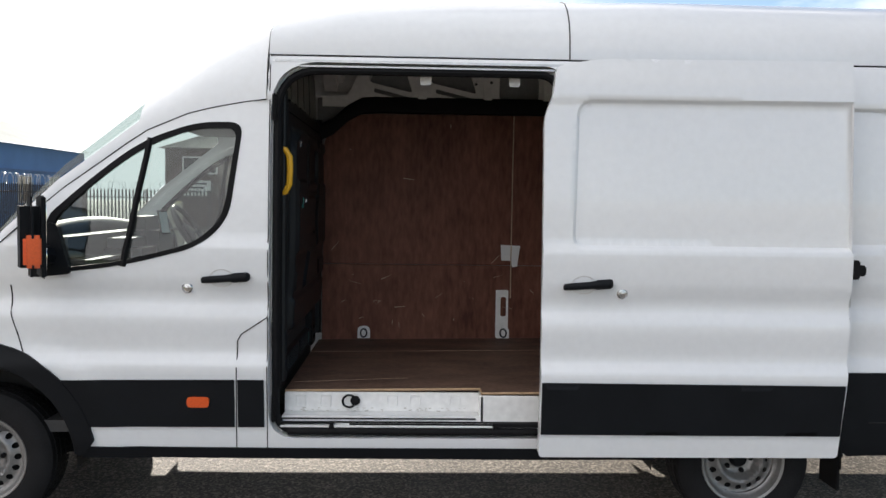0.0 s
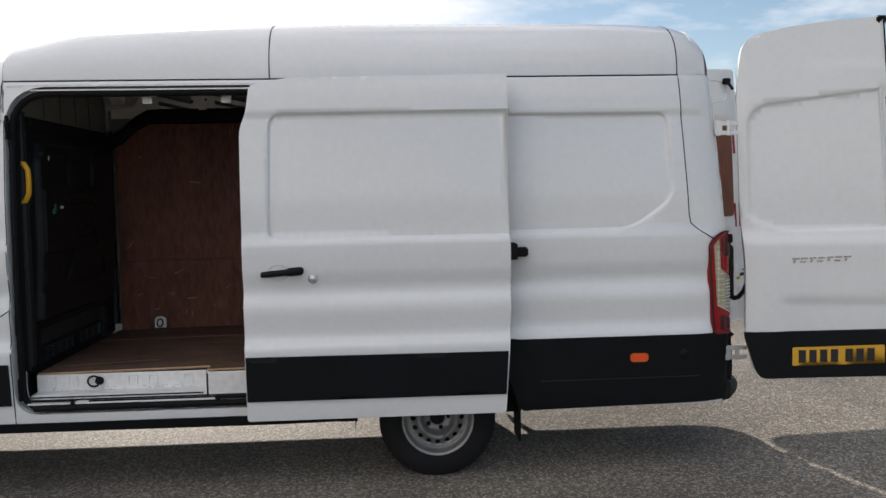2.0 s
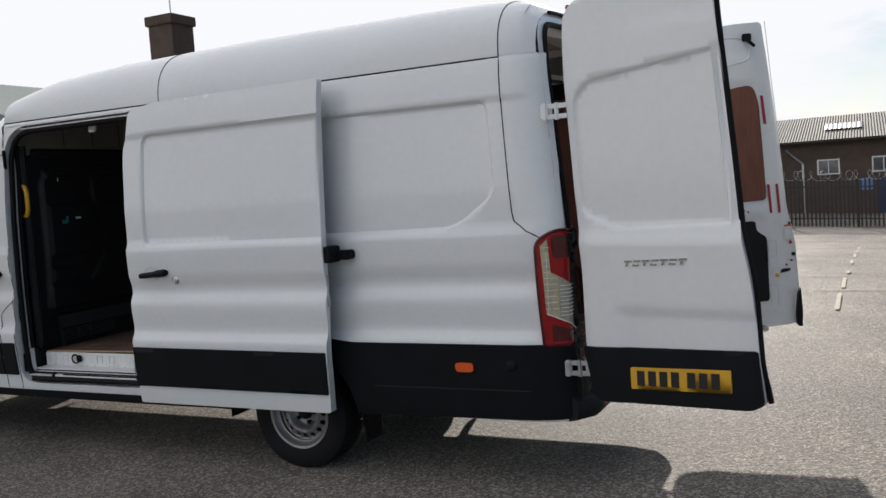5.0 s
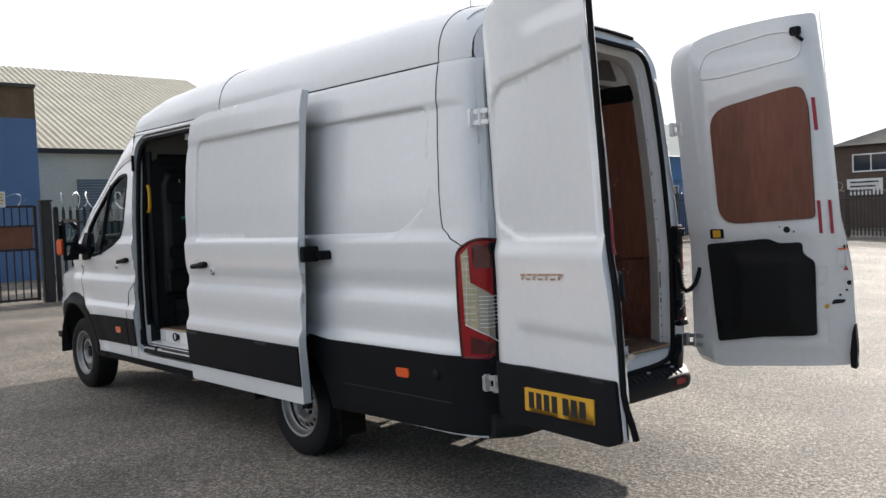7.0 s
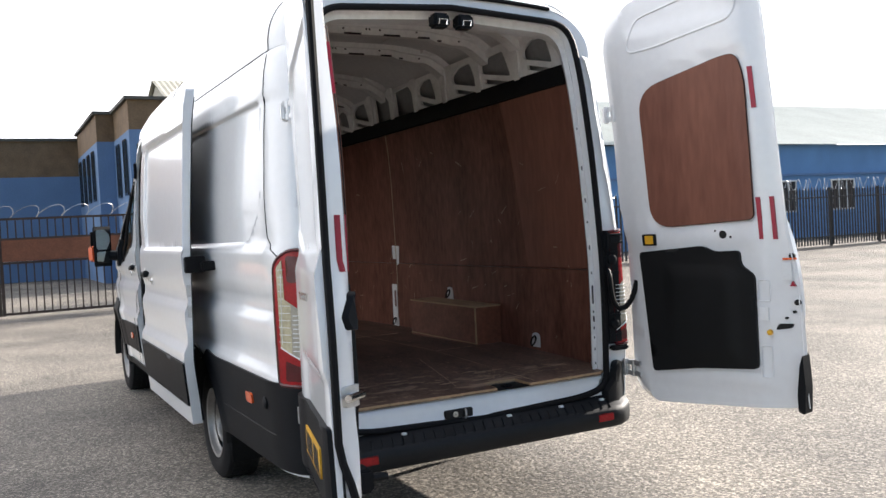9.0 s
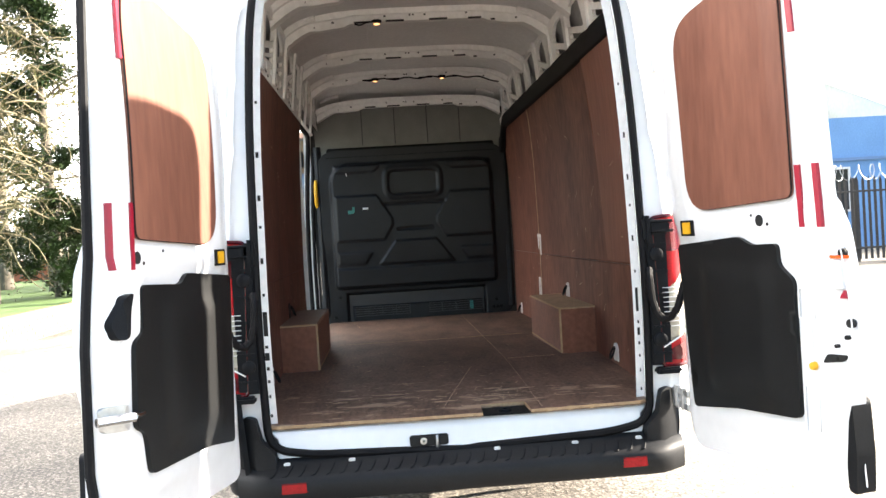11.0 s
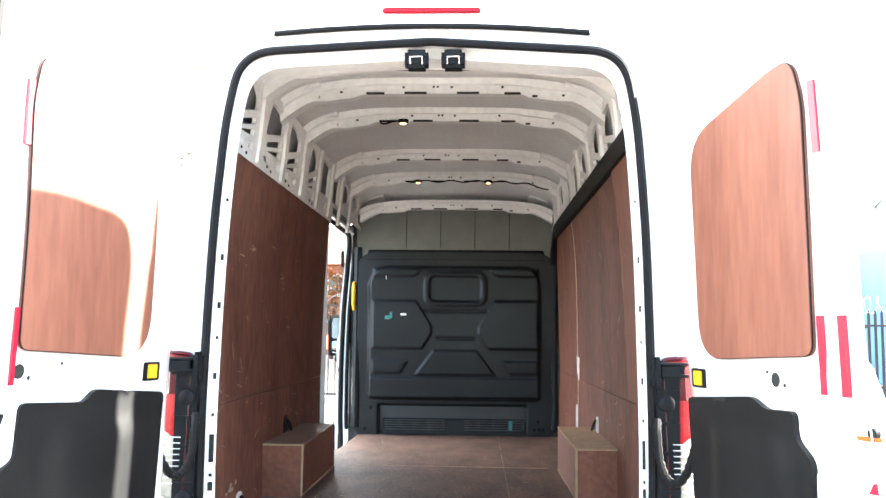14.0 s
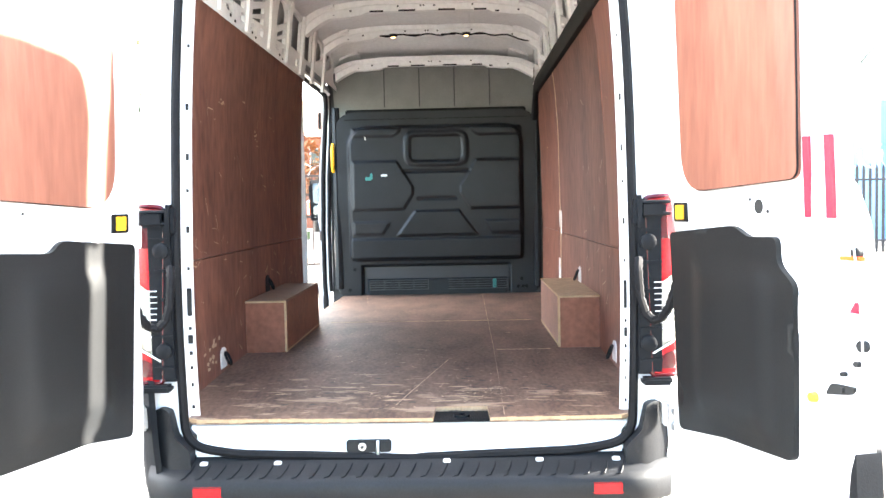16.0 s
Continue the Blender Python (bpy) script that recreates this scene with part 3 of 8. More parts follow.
band(bm, SIDE_HOLE, lambda x, z: side(x, z, -0.05), jamb_at, 0.04)
sheet(bm, SIDE_HOLE, [inner_hole], jamb_at, 0.05)
band(bm, inner_hole, jamb_at, lambda x, z: Vector((x, -0.84 if x > -2.3 else -0.885, z)), 0.05)
part("door_jamb", bm, INNER_WHITE, van, "white painted door jamb")
bm = bmesh.new()
tube(bm, [jamb_at(x, z, -0.022) for x, z in resample(inner_hole, 0.06)], 0.020, 8, True)
tube(bm, [(-2.418, -lerp_table(JAMB_Y, z) + 0.028, z) for z in [0.72 + 0.07 * i for i in range(22)]], 0.016, 8)
part("door_seal", bm, RUBBER, van, "black rubber seal")
bm = bmesh.new()
box(bm, -2.40, -1.0, -0.950, -0.55, 0.505, 0.525)
box(bm, -2.40, -1.05, -0.955, -0.90, 0.525, 0.545, 0.006)
box(bm, -2.40, -1.35, -0.90, -0.60, 0.555, 0.572, 0.004)
box(bm, -2.40, -1.35, -0.905, -0.892, 0.525, 0.572)
box(bm, -2.40, -1.37, -0.81, -0.79, 0.57, 0.672, 0.004)
box(bm, -1.38, -1.0, -0.925, -0.91, 0.525, 0.683, 0.004)
box(bm, -1.38, -1.365, -0.925, -0.79, 0.525, 0.676)
box(bm, -2.40, -1.0, -0.972, -0.958, 0.527, 0.537, 0.003)
part("side_step", bm, INNER_WHITE, van, "white painted metal side step, scuffed")
bm = bmesh.new()
box(bm, -2.40, -2.12, -0.975, -0.955, 0.545, 0.556, 0.003)
part("step_rail", bm, RUBBER, van, "dark door runner")
bm = bmesh.new()
box(bm, -1.32, -1.0, -0.98, -0.95, 0.53, 0.55, 0.004)
part("step_rail", bm, RUBBER, van, "dark door runner")
for x in (-2.34, -2.21, -2.10, -1.86, -1.74, -1.53):
    bm = bmesh.new()
    tube(bm, [(u, -0.8125, v) for u, v in resample(rounded(rect(x, x + 0.05, 0.595, 0.655), 0.008, 3), 0.02)], 0.0035, 4, True)
    part("pressed_rim", bm, INNER_WHITE, van)
for x0, x1, y, z in ((-2.40, -1.0, -0.948, 0.549), (-2.05, -1.12, -0.962, 0.541), (-2.40, -1.4, -0.904, 0.556)):
    bm = bmesh.new()
    box(bm, x0, x1, y - 0.006, y + 0.004, z - 0.003, z + 0.005, 0.001)
    part("runner_groove", bm, DARK, van)
for x in (-2.14, -1.30):
    bm = bmesh.new()
    lathe(bm, [(0.014, 0), (0.012, 0.006), (0.0, 0.008)], Matrix.Translation((x, -0.972, 0.533)) @ pose(0, 0, 0, 90, 0, 0), 12)
    part("rubber_plug", bm, RUBBER, van)
bm = bmesh.new()
tube(bm, [side(-2.36 + 0.07 * i, 0.507, -0.022) for i in range(20)], 0.019, 8)
part("lower_seal", bm, RUBBER, van, "thick black lower seal")
# grime and chips along the step
bm = bmesh.new()
rs = random.Random(8)
for k in range(46):
    x, z, w = rs.uniform(-2.38, -1.4), rs.choice((0.575, 0.58, 0.59)), rs.uniform(0.004, 0.016)
    bm.faces.new([bm.verts.new((x + w * rs.uniform(0.5, 1) * math.cos(t), -0.8115, z + 0.3 * w * rs.uniform(0.4, 1) * math.sin(t))) for t in [2 * math.pi * j / 7 for j in range(7)]])
tagged(part("step_grime", bm, mat("grime", (0.52, 0.50, 0.46), 0.9, vary=0.3, fine=90), van, "grey grime marks", None), kind="stuff")
bm = bmesh.new()
box(bm, -2.44, -0.4, -0.925, -0.905, 2.372, 2.384)
box(bm, -2.44, -1.0, -0.915, -0.895, 2.35, 2.358)
part("upper_rail", bm, ZINC, van, "grey metal door runner")
for z in (2.14, 1.00, 0.62):
    bm = bmesh.new()
    box(bm, -2.445, -2.425, -0.975, -0.95, z - 0.07, z + 0.07, 0.006)
    part("door_striker", bm, RUBBER, van)
bm = bmesh.new()
tube(bm, [(-2.425, -0.85, 1.945), (-2.395, -0.853, 1.935), (-2.374, -0.855, 1.90), (-2.371, -0.855, 1.83), (-2.374, -0.855, 1.76), (-2.395, -0.853, 1.72), (-2.425, -0.85, 1.71)], 0.016, 8)
part("grab_handle", bm, YELLOW, van, "yellow plastic grab handle")

# ---- sliding door, run back along the side ----
SLIDE_OUT = 0.165
SLIDE_INSET = rounded([(-0.962, 1.464), (0.60, 1.464), (0.60, 2.20), (-0.945, 2.192)], [0.07, 0, 0, 0.09], 5)


def slide_at(x, z, d=0.0):
    w = lerp_table(PROFILE, z) - 0.014 * sunk(x, z, SLIDE_INSET, 0.016)
    return Vector((x, -(w + SLIDE_OUT + d), z))


SLIDE_IN = [(0.43, 0.925), (0.80, 0.965), (1.20, 0.957), (1.45, 0.950), (1.70, 0.936), (2.00, 0.914), (2.20, 0.900), (2.40, 0.868)]


def slide_in(x, z, d=0.0):
    """The flat inner side of the door."""
    return Vector((x, -(lerp_table(SLIDE_IN, z) + SLIDE_OUT + d), z))


SLIDE = rounded([(-1.105, 0.43), (0.390, 0.43), (0.425, 1.0), (0.428, 2.40), (-0.85, 2.39), (-1.045, 2.35), (-1.065, 2.20), (-1.105, 2.10)], [0.02, 0.02, 0.3, 0.02, 0.2, 0.03, 0.03, 0.05], 4)
bm = bmesh.new()
sheet(bm, SLIDE, [], lambda x, z: slide_at(x, z), 0.028, [[(x, z) for x, z in r if x < 0.43] for r in rings(SLIDE_INSET, 0.016)], 0, ROWS_Z)
band(bm, SLIDE, lambda x, z: slide_at(x, z), slide_in, 0.05)
slide = part("sliding_door", bm, WHITE, van, "white sliding side door pushed fully back", 38)
bm = bmesh.new()
sheet(bm, SLIDE, [], slide_in, 0.06, (), 0, ROWS_Z)
part("inner_skin", bm, INNER_WHITE, slide, "white inner skin", 38)
# unseen black sheet, added to darken the body side next to the door
bm = bmesh.new()
slab(bm, rounded(rect(-1.02, 0.36, 0.62, 2.25), 0.06, 4), slide_in, -0.013, -0.002, 0.08)
part("gap_darkening_lining", bm, PANEL, slide, "unseen dark lining that darkens the gap to the body")
poly = [(-1.10, 0.548), (0.390, 0.545), (0.402, 0.80), (-1.10, 0.808)]
bm = bmesh.new()
slab(bm, poly, lambda x, z, d: slide_at(x, z, d), -0.02, 0.012, 0.05)
part("cladding", bm, CLAD, slide, "black plastic strip")


def handle(parent, x, z, at):
    """A pull bar, thicker at its rear end, over a shallow bowl in the skin."""
    bm = bmesh.new()
    bar = [(-0.118, -0.010, 0.016, 0.010), (-0.112, -0.009, 0.024, 0.016), (-0.075, -0.006, 0.034, 0.018), (0.0, 0.0, 0.040, 0.018), (0.030, 0.003, 0.041, 0.019), (0.042, 0.004, 0.043, 0.024), (0.108, 0.009, 0.038, 0.024), (0.120, 0.010, 0.026, 0.018), (0.124, 0.010, 0.012, 0.010)]
    rows = []
    for dx, dz, out, r in bar:
        c = at(x + dx, z + dz, 0.0)
        rows.append([bm.verts.new((c.x, c.y - out * 0.5 - out * 0.5 * math.cos(t), c.z + r * math.sin(t))) for t in [2 * math.pi * k / 12 for k in range(12)]])
    for p, q in zip(rows, rows[1:]):
        for k in range(12):
            bm.faces.new((p[k], p[(k + 1) % 12], q[(k + 1) % 12], q[k]))
    bm.faces.new(rows[0])
    bm.faces.new(rows[-1][::-1])
    part("door_handle", bm, CLAD, parent, "black plastic pull handle")
    # bowl: a half-round rim above and below the bar
    bm = bmesh.new()
    bowl = [(x - 0.018 + 0.062 * math.cos(t), z + 0.046 * math.sin(t)) for t in [2 * math.pi * k / 28 for k in range(28)]]
    sheet(bm, bowl, [], lambda u, v: at(u, v, 0.0025 - 0.010 * sstep(1.0, 0.55, math.hypot((u - x + 0.018) / 0.062, (v - z) / 0.046))), 0.012)
    part("handle_bowl", bm, BOWL, parent, "", 60)


def lock(parent, x, z, at):
    p = at(x, z, 0.0)
    bm = bmesh.new()
    lathe(bm, [(0.027, -0.004), (0.027, 0.004), (0.021, 0.009), (0.020, 0.006), (0.012, 0.007), (0.010, 0.013), (0.0, 0.014)], Matrix.Translation(p) @ pose(0, 0, 0, 90, 0, 0), 24)
    part("door_lock", bm, CHROME, parent, "round chrome lock")


handle(slide, -0.885, 1.285, slide_at)
lock(slide, -0.712, 1.245, slide_at)
handle(van, -2.67, 1.285, lambda x, z, d=0: side(x, z, d))
lock(van, -2.86, 1.235, lambda x, z, d=0: side(x, z, d))
bm = bmesh.new()
box(bm, 0.41, 0.545, -1.075, -0.985, 1.335, 1.390, 0.008)
box(bm, 0.39, 0.47, -1.155, -1.04, 1.325, 1.42, 0.006)
part("slide_runner", bm, RUBBER, slide, "black roller arm")
for z in (1.22, 1.10):
    bm = bmesh.new()
    box(bm, 0.424, 0.432, -1.15, -1.125, z - 0.035, z + 0.035, 0.003)
    part("latch_plate", bm, ZINC, slide)
bm = bmesh.new()
tube(bm, [slide_in(0.410 - 0.02 * sstep(1.0, 0.43, 0.45 + i * 0.1), 0.45 + i * 0.1, -0.003) for i in range(20)], 0.007, 6)
part("rear_edge_seal", bm, RUBBER, slide)

# ---- rear frame ----
REAR_X = 1.80


def rear_at(y, z, d=0.0):
    return Vector((REAR_X + lean(z) + d, y, z))


def mirror2(p):
    return [(y, z) for y, z in p] + [(-y, z) for y, z in p[::-1]]


REAR_OUT = mirror2([(-half_width(1.80 + lean(z), z), z) for z in (0.50, 0.7, 0.86, 0.95, 1.1, 1.3, 1.452, 1.5, 1.8, 2.0, 2.19, 2.30, 2.40)] + [(roof_point(1.69, a).y, roof_point(1.69, a).z) for a in (-0.97, -0.93, -0.88, -0.82, -0.74, -0.64, -0.5, -0.35, -0.15)])
OPENING = mirror2(rounded([(0.0, 0.546), (-0.62, 0.566), (-0.785, 0.60), (-0.797, 1.0), (-0.790, 1.9), (-0.768, 2.33), (-0.725, 2.585), (0.0, 2.628)], [0.0, 0.2, 0.10, 0.3, 0.4, 0.25, 0.20, 0.0], 7))
bm = bmesh.new()
sheet(bm, REAR_OUT, [OPENING], rear_at, 0.045)
band(bm, OPENING, rear_at, lambda y, z: rear_at(y, z, -0.07), 0.05)
part("rear_frame", bm, WHITE, van, "white painted rear door frame", 40)
# inner flange of the opening
bm = bmesh.new()
FL = [(y * 0.958, 0.70 + (z - 0.70) * 0.978 if z > 0.75 else z) for y, z in OPENING]
sheet(bm, OPENING, [FL], lambda y, z: rear_at(y, z, -0.072), 0.05)
band(bm, FL, lambda y, z: rear_at(y, z, -0.072), lambda y, z: rear_at(y * (1.12 if z > 0.62 else 1.0), z, -0.20), 0.06)
part("rear_flange", bm, INNER_WHITE, van, "white flange with bolt holes", 40)
for sgn in (-1, 1):
    for z, w, hh in ((0.72, 0.005, 0.006), (0.80, 0.004, 0.007), (0.862, 0.005, 0.006), (0.915, 0.006, 0.007), (0.965, 0.009, 0.016), (1.005, 0.006, 0.006), (1.10, 0.009, 0.050), (1.22, 0.005, 0.006), (1.36, 0.006, 0.012), (1.50, 0.005, 0.006), (1.62, 0.006, 0.012), (1.80, 0.006, 0.012), (2.02, 0.005, 0.006)):
        bm = bmesh.new()
        w = w if sgn < 0 else w * 0.6
        y = sgn * lerp_table([(0.70, 0.777), (1.0, 0.780), (1.9, 0.773), (2.3, 0.753)], z)
        box(bm, 1.722 + lean(z), 1.7295 + lean(z), y - w, y + w, z - hh, z + hh)
        part("bolt_hole", bm, DARK, van)
bm = bmesh.new()
tube(bm, [rear_at(y, z, 0.006) for y, z in resample(OPENING, 0.06)], 0.017, 8, True)
part("rear_seal", bm, RUBBER, van, "black rubber seal")
bm = bmesh.new()
tube(bm, [rear_at(-0.60 + 1.2 * i / 20, 2.690 - 0.03 * abs(-1 + i / 10) ** 2, 0.012) for i in range(21)], 0.012, 6)
part("rain_gutter", bm, RUBBER, van)
bm = bmesh.new()
box(bm, 1.665, 1.690, -0.19, 0.19, 2.742, 2.768, 0.006)
part("brake_light", bm, RED, van, "red high-level brake light")
for k in (-0.055, 0.085):
    bm = bmesh.new()
    box(bm, 1.62, 1.70, k - 0.045, k + 0.045, 2.53, 2.60, 0.012)
    lt = part("upper_latch", bm, CLAD, van, "black door latch under the roof edge")
    bm = bmesh.new()
    tube(bm, [(1.70, k - 0.022, 2.54), (1.708, k - 0.022, 2.565), (1.708, k + 0.022, 2.565), (1.70, k + 0.022, 2.54)], 0.005, 6)
    part("latch_hook", bm, CHROME, lt)
bm = bmesh.new()
box(bm, 1.775, 1.812, -0.217, -0.058, 0.562, 0.610, 0.005)
lt = part("floor_latch", bm, DARK, van, "dark floor latch")
bm = bmesh.new()
tube(bm, [(1.815, -0.105, 0.562), (1.822, -0.105, 0.574), (1.822, -0.105, 0.598), (1.815, -0.105, 0.608)], 0.006, 6)
part("latch_bar", bm, ZINC, lt)
bm = bmesh.new()
lathe(bm, [(0.014, 0.0), (0.014, 0.006), (0.006, 0.007), (0.006, 0.0)], Matrix.Translation((1.812, -0.160, 0.588)) @ pose(0, 0, 0, 0, 90, 0), 14)
part("latch_bolt", bm, ZINC, lt)

# tail lamps
for sgn in (-1, 1):
    def tail_at(u, z, d, sgn=sgn):
        # u runs round the corner from the side to the back
        x = 1.63 + u
        t = (z - 0.83) / 0.62
        if x < 1.80:
            xx = min(x, 1.795)
            p = Vector((xx, sgn * (half_width(xx, 0.86) * (1 - t) + half_width(xx, 1.42) * t - 0.006), z))
            nrm = Vector((sstep(1.55, 1.81, x), sgn * (1.15 - sstep(1.55, 1.81, x)), 0)).normalized()
        else:
            p = Vector((1.802, sgn * (half_width(1.795, 0.86) * (1 - t) + half_width(1.795, 1.42) * t - 0.006 - (x - 1.80)), z))
            nrm = Vector((1, 0, 0))
        return p + nrm * d
    base = None
    shape = rounded([(0.052, 0.83), (0.25, 0.825), (0.25, 1.44), (0.12, 1.452), (0.030, 1.395), (0.036, 1.1)], [0.02, 0.02, 0.02, 0.04, 0.05, 0.2], 5)
    bm = bmesh.new()
    slab(bm, shape, tail_at, -0.01, 0.022, 0.03)
    base = part("tail_lamp", bm, RED, van, "red and clear tail lamp")
    bm = bmesh.new()
    tube(bm, [tail_at(u, z, 0.018) for u, z in resample(shape, 0.03)], 0.009, 6, True)
    part("lamp_rim", bm, DARK_RED, base, "dark red rim")
    bm = bmesh.new()
    slab(bm, rounded([(0.100, 1.425), (0.235, 1.41), (0.24, 1.30), (0.106, 1.30)], 0.02, 4), tail_at, 0.018, 0.024, 0.03)
    part("reflex_lens", bm, DARK_RED, base, "darker red lens")
    bm = bmesh.new()
    slab(bm, rounded([(0.09, 0.945), (0.24, 0.885), (0.24, 0.85), (0.09, 0.85)], 0.012, 4), tail_at, 0.018, 0.024, 0.03)
    part("reflex_lens", bm, DARK_RED, base, "darker red lens")
    bm = bmesh.new()
    slab(bm, [(0.052, 1.370), (0.082, 1.405), (0.092, 1.225), (0.122, 1.205), (0.124, 0.975), (0.068, 1.005)], tail_at, 0.018, 0.0255, 0.03)
    part("clear_lens", bm, CREAM_LENS, base, "pale cream lens strip")
    bm = bmesh.new()
    slab(bm, [(0.122, 1.205), (0.240, 1.12), (0.244, 0.905), (0.124, 0.975)], tail_at, 0.018, 0.0245, 0.03)
    part("clear_lens", bm, CLEAR, base, "smoky clear lens")
    bm = bmesh.new()
    for i in range(11):
        z = 1.03 + i * 0.033
        w1 = 0.088 if z > 1.21 else 0.118
        tube(bm, [tail_at(0.062 + (w1 - 0.062) * j / 4, z, 0.0262) for j in range(5)], 0.0016, 4)
    for i in range(9):
        z = 0.99 + i * 0.02
        tube(bm, [tail_at(0.130 + 0.0125 * j, z, 0.0252) for j in range(9)], 0.0022, 4)
    tube(bm, [tail_at(0.076, 1.02 + 0.04 * j, 0.0262) for j in range(9)], 0.0016, 4)
    tube(bm, [tail_at(0.068 + 0.022 * j, 1.004 - 0.0125 * j, 0.0262) for j in range(9)], 0.0035, 5)
    tagged(part("lens_rib", bm, PAPER, base), kind="stuff")
    # black housing and cable behind it, seen with the doors open
    bm = bmesh.new()
    box(bm, 1.79, 1.828, sgn * 0.847 - 0.049, sgn * 0.847 + 0.049, 0.83, 1.40, 0.010)
    for z in (0.88, 0.99, 1.12, 1.22, 1.33):
        box(bm, 1.825, 1.834, sgn * 0.847 - 0.036, sgn * 0.847 + 0.040, z - 0.006, z + 0.006, 0.002)
    for z in (1.425, 1.385):
        tube(bm, [(1.832, sgn * 0.80, z), (1.845, sgn * 0.85, z), (1.835, sgn * 0.915, z)], 0.007, 6)
    box(bm, 1.80, 1.85, sgn * 0.81 - 0.020, sgn * 0.81 + 0.020, 1.34, 1.45, 0.012)
    box(bm, 1.80, 1.85, sgn * 0.86 - 0.05, sgn * 0.86 + 0.04, 1.37, 1.43, 0.012)
    box(bm, 1.80, 1.85, sgn * 0.87 - 0.055, sgn * 0.87 + 0.05, 0.795, 0.822, 0.008)
    for z in (0.94, 1.29):
        lathe(bm, [(0.028, 0), (0.028, 0.015), (0.018, 0.02)], Matrix.Translation((1.826, sgn * 0.840, z)) @ pose(0, 0, 0, 0, 90, 0), 14)
    part("lamp_housing", bm, CLAD, base, "black plastic lamp housing")
    bm = bmesh.new()
    cable = [(1.838, sgn * 0.806, 1.235), (1.858, sgn * 0.800, 1.20), (1.862, sgn * 0.802, 1.15), (1.864, sgn * 0.806, 1.10), (1.868, sgn * 0.822, 1.05), (1.88, sgn * 0.845, 1.025), (1.90, sgn * 0.868, 1.035), (1.925, sgn * 0.888, 1.075), (1.94, sgn * 0.902, 1.13), (1.95, sgn * 0.915, 1.19)]
    cv = []
    for a, b in zip(cable, cable[1:]):
        cv += [tuple(Vector(a).lerp(Vector(b), t)) for t in (0, 0.25, 0.5, 0.75)]
    tube(bm, cv, [0.016 if i % 2 else 0.0135 for i in range(len(cv))], 8)
    part("door_cable", bm, RUBBER, van, "black corrugated cable sleeve")

# rear bumper with step pad
bm = bmesh.new()
prof = [(1.80, 0.565), (1.812, 0.548), (1.840, 0.538), (1.892, 0.516), (1.914, 0.507), (1.926, 0.489), (1.929, 0.464), (1.920, 0.425), (1.90, 0.404), (1.80, 0.394)]
stations = []
for i in range(33):
    y = -0.915 + 1.83 * i / 32
    k = sstep(0.76, 0.93, abs(y))
    stations.append([bm.verts.new((1.76 + (x - 1.76) * (1 - 0.58 * k ** 1.5), y, z)) for x, z in prof])
for a, b in zip(stations, stations[1:]):
    for i in range(len(prof) - 1):
        bm.faces.new((a[i], a[i + 1], b[i + 1], b[i]))
bm.faces.new(stations[0])
bm.faces.new(stations[-1][::-1])
bumper = part("rear_bumper", bm, STEP_PLASTIC, van, "black plastic rear step bumper", 40)
for sgn in (-1, 1):
    bm = bmesh.new()
    slab(bm, rounded([(0.79, 0.50), (0.94, 0.50), (0.955, 0.58), (0.945, 0.72), (0.90, 0.74), (0.865, 0.73), (0.845, 0.64), (0.79, 0.59)], 0.012, 3), lambda y, z, d: Vector((1.76 + d - 0.06 * sstep(0.84, 0.96, y), sgn * y * 0.955, z)), 0.0, 0.10, 0.05)
    part("bumper_corner", bm, STEP_PLASTIC, bumper)
    bm = bmesh.new()
    box(bm, 1.907, 1.9305, sgn * 0.68 - 0.052, sgn * 0.68 + 0.052, 0.446, 0.487, 0.004, None)
    part("reflector", bm, RED, bumper, "red reflector")
for i in range(28):
    bm = bmesh.new()
    y = -0.745 + i * 0.0552
    hook = 0.016 if i % 2 else 0.010
    tube(bm, [(1.912, y - 0.020 - hook, 0.510), (1.908, y - 0.020, 0.5125), (1.888, y - 0.012, 0.5195), (1.865, y - 0.004, 0.529), (1.845, y, 0.538)], [0.002, 0.0034, 0.0034, 0.003, 0.002], 5)
    part("tread_rib", bm, CLAD, bumper)
for y in (-0.714, -0.454, 0.136, 0.458, 0.723):
    bm = bmesh.new()
    box(bm, 1.826, 1.846, y - 0.013, y + 0.013, 0.534, 0.547, 0.003)
    part("bumper_clip", bm, PAPER, bumper)

# ---- rear doors ----
DOOR_ROWS = sorted([0.6 + 0.03 * i for i in range(12)] + [0.975, 0.99, 1.0, 1.01, 1.025, 1.04, 1.06, 1.09] + [1.13 + 0.035 * i for i in range(6)] + [1.345, 1.36, 1.375, 1.39, 1.41, 1.435, 1.46] + [1.49 + 0.035 * i for i in range(34)])
DOOR_INSET = rounded([(0.055, 1.53), (0.255, 1.438), (1.2, 1.458), (1.2, 2.33), (0.17, 2.222), (0.085, 2.14)], [0.05, 0.08, 0, 0, 0.08, 0.06], 5)


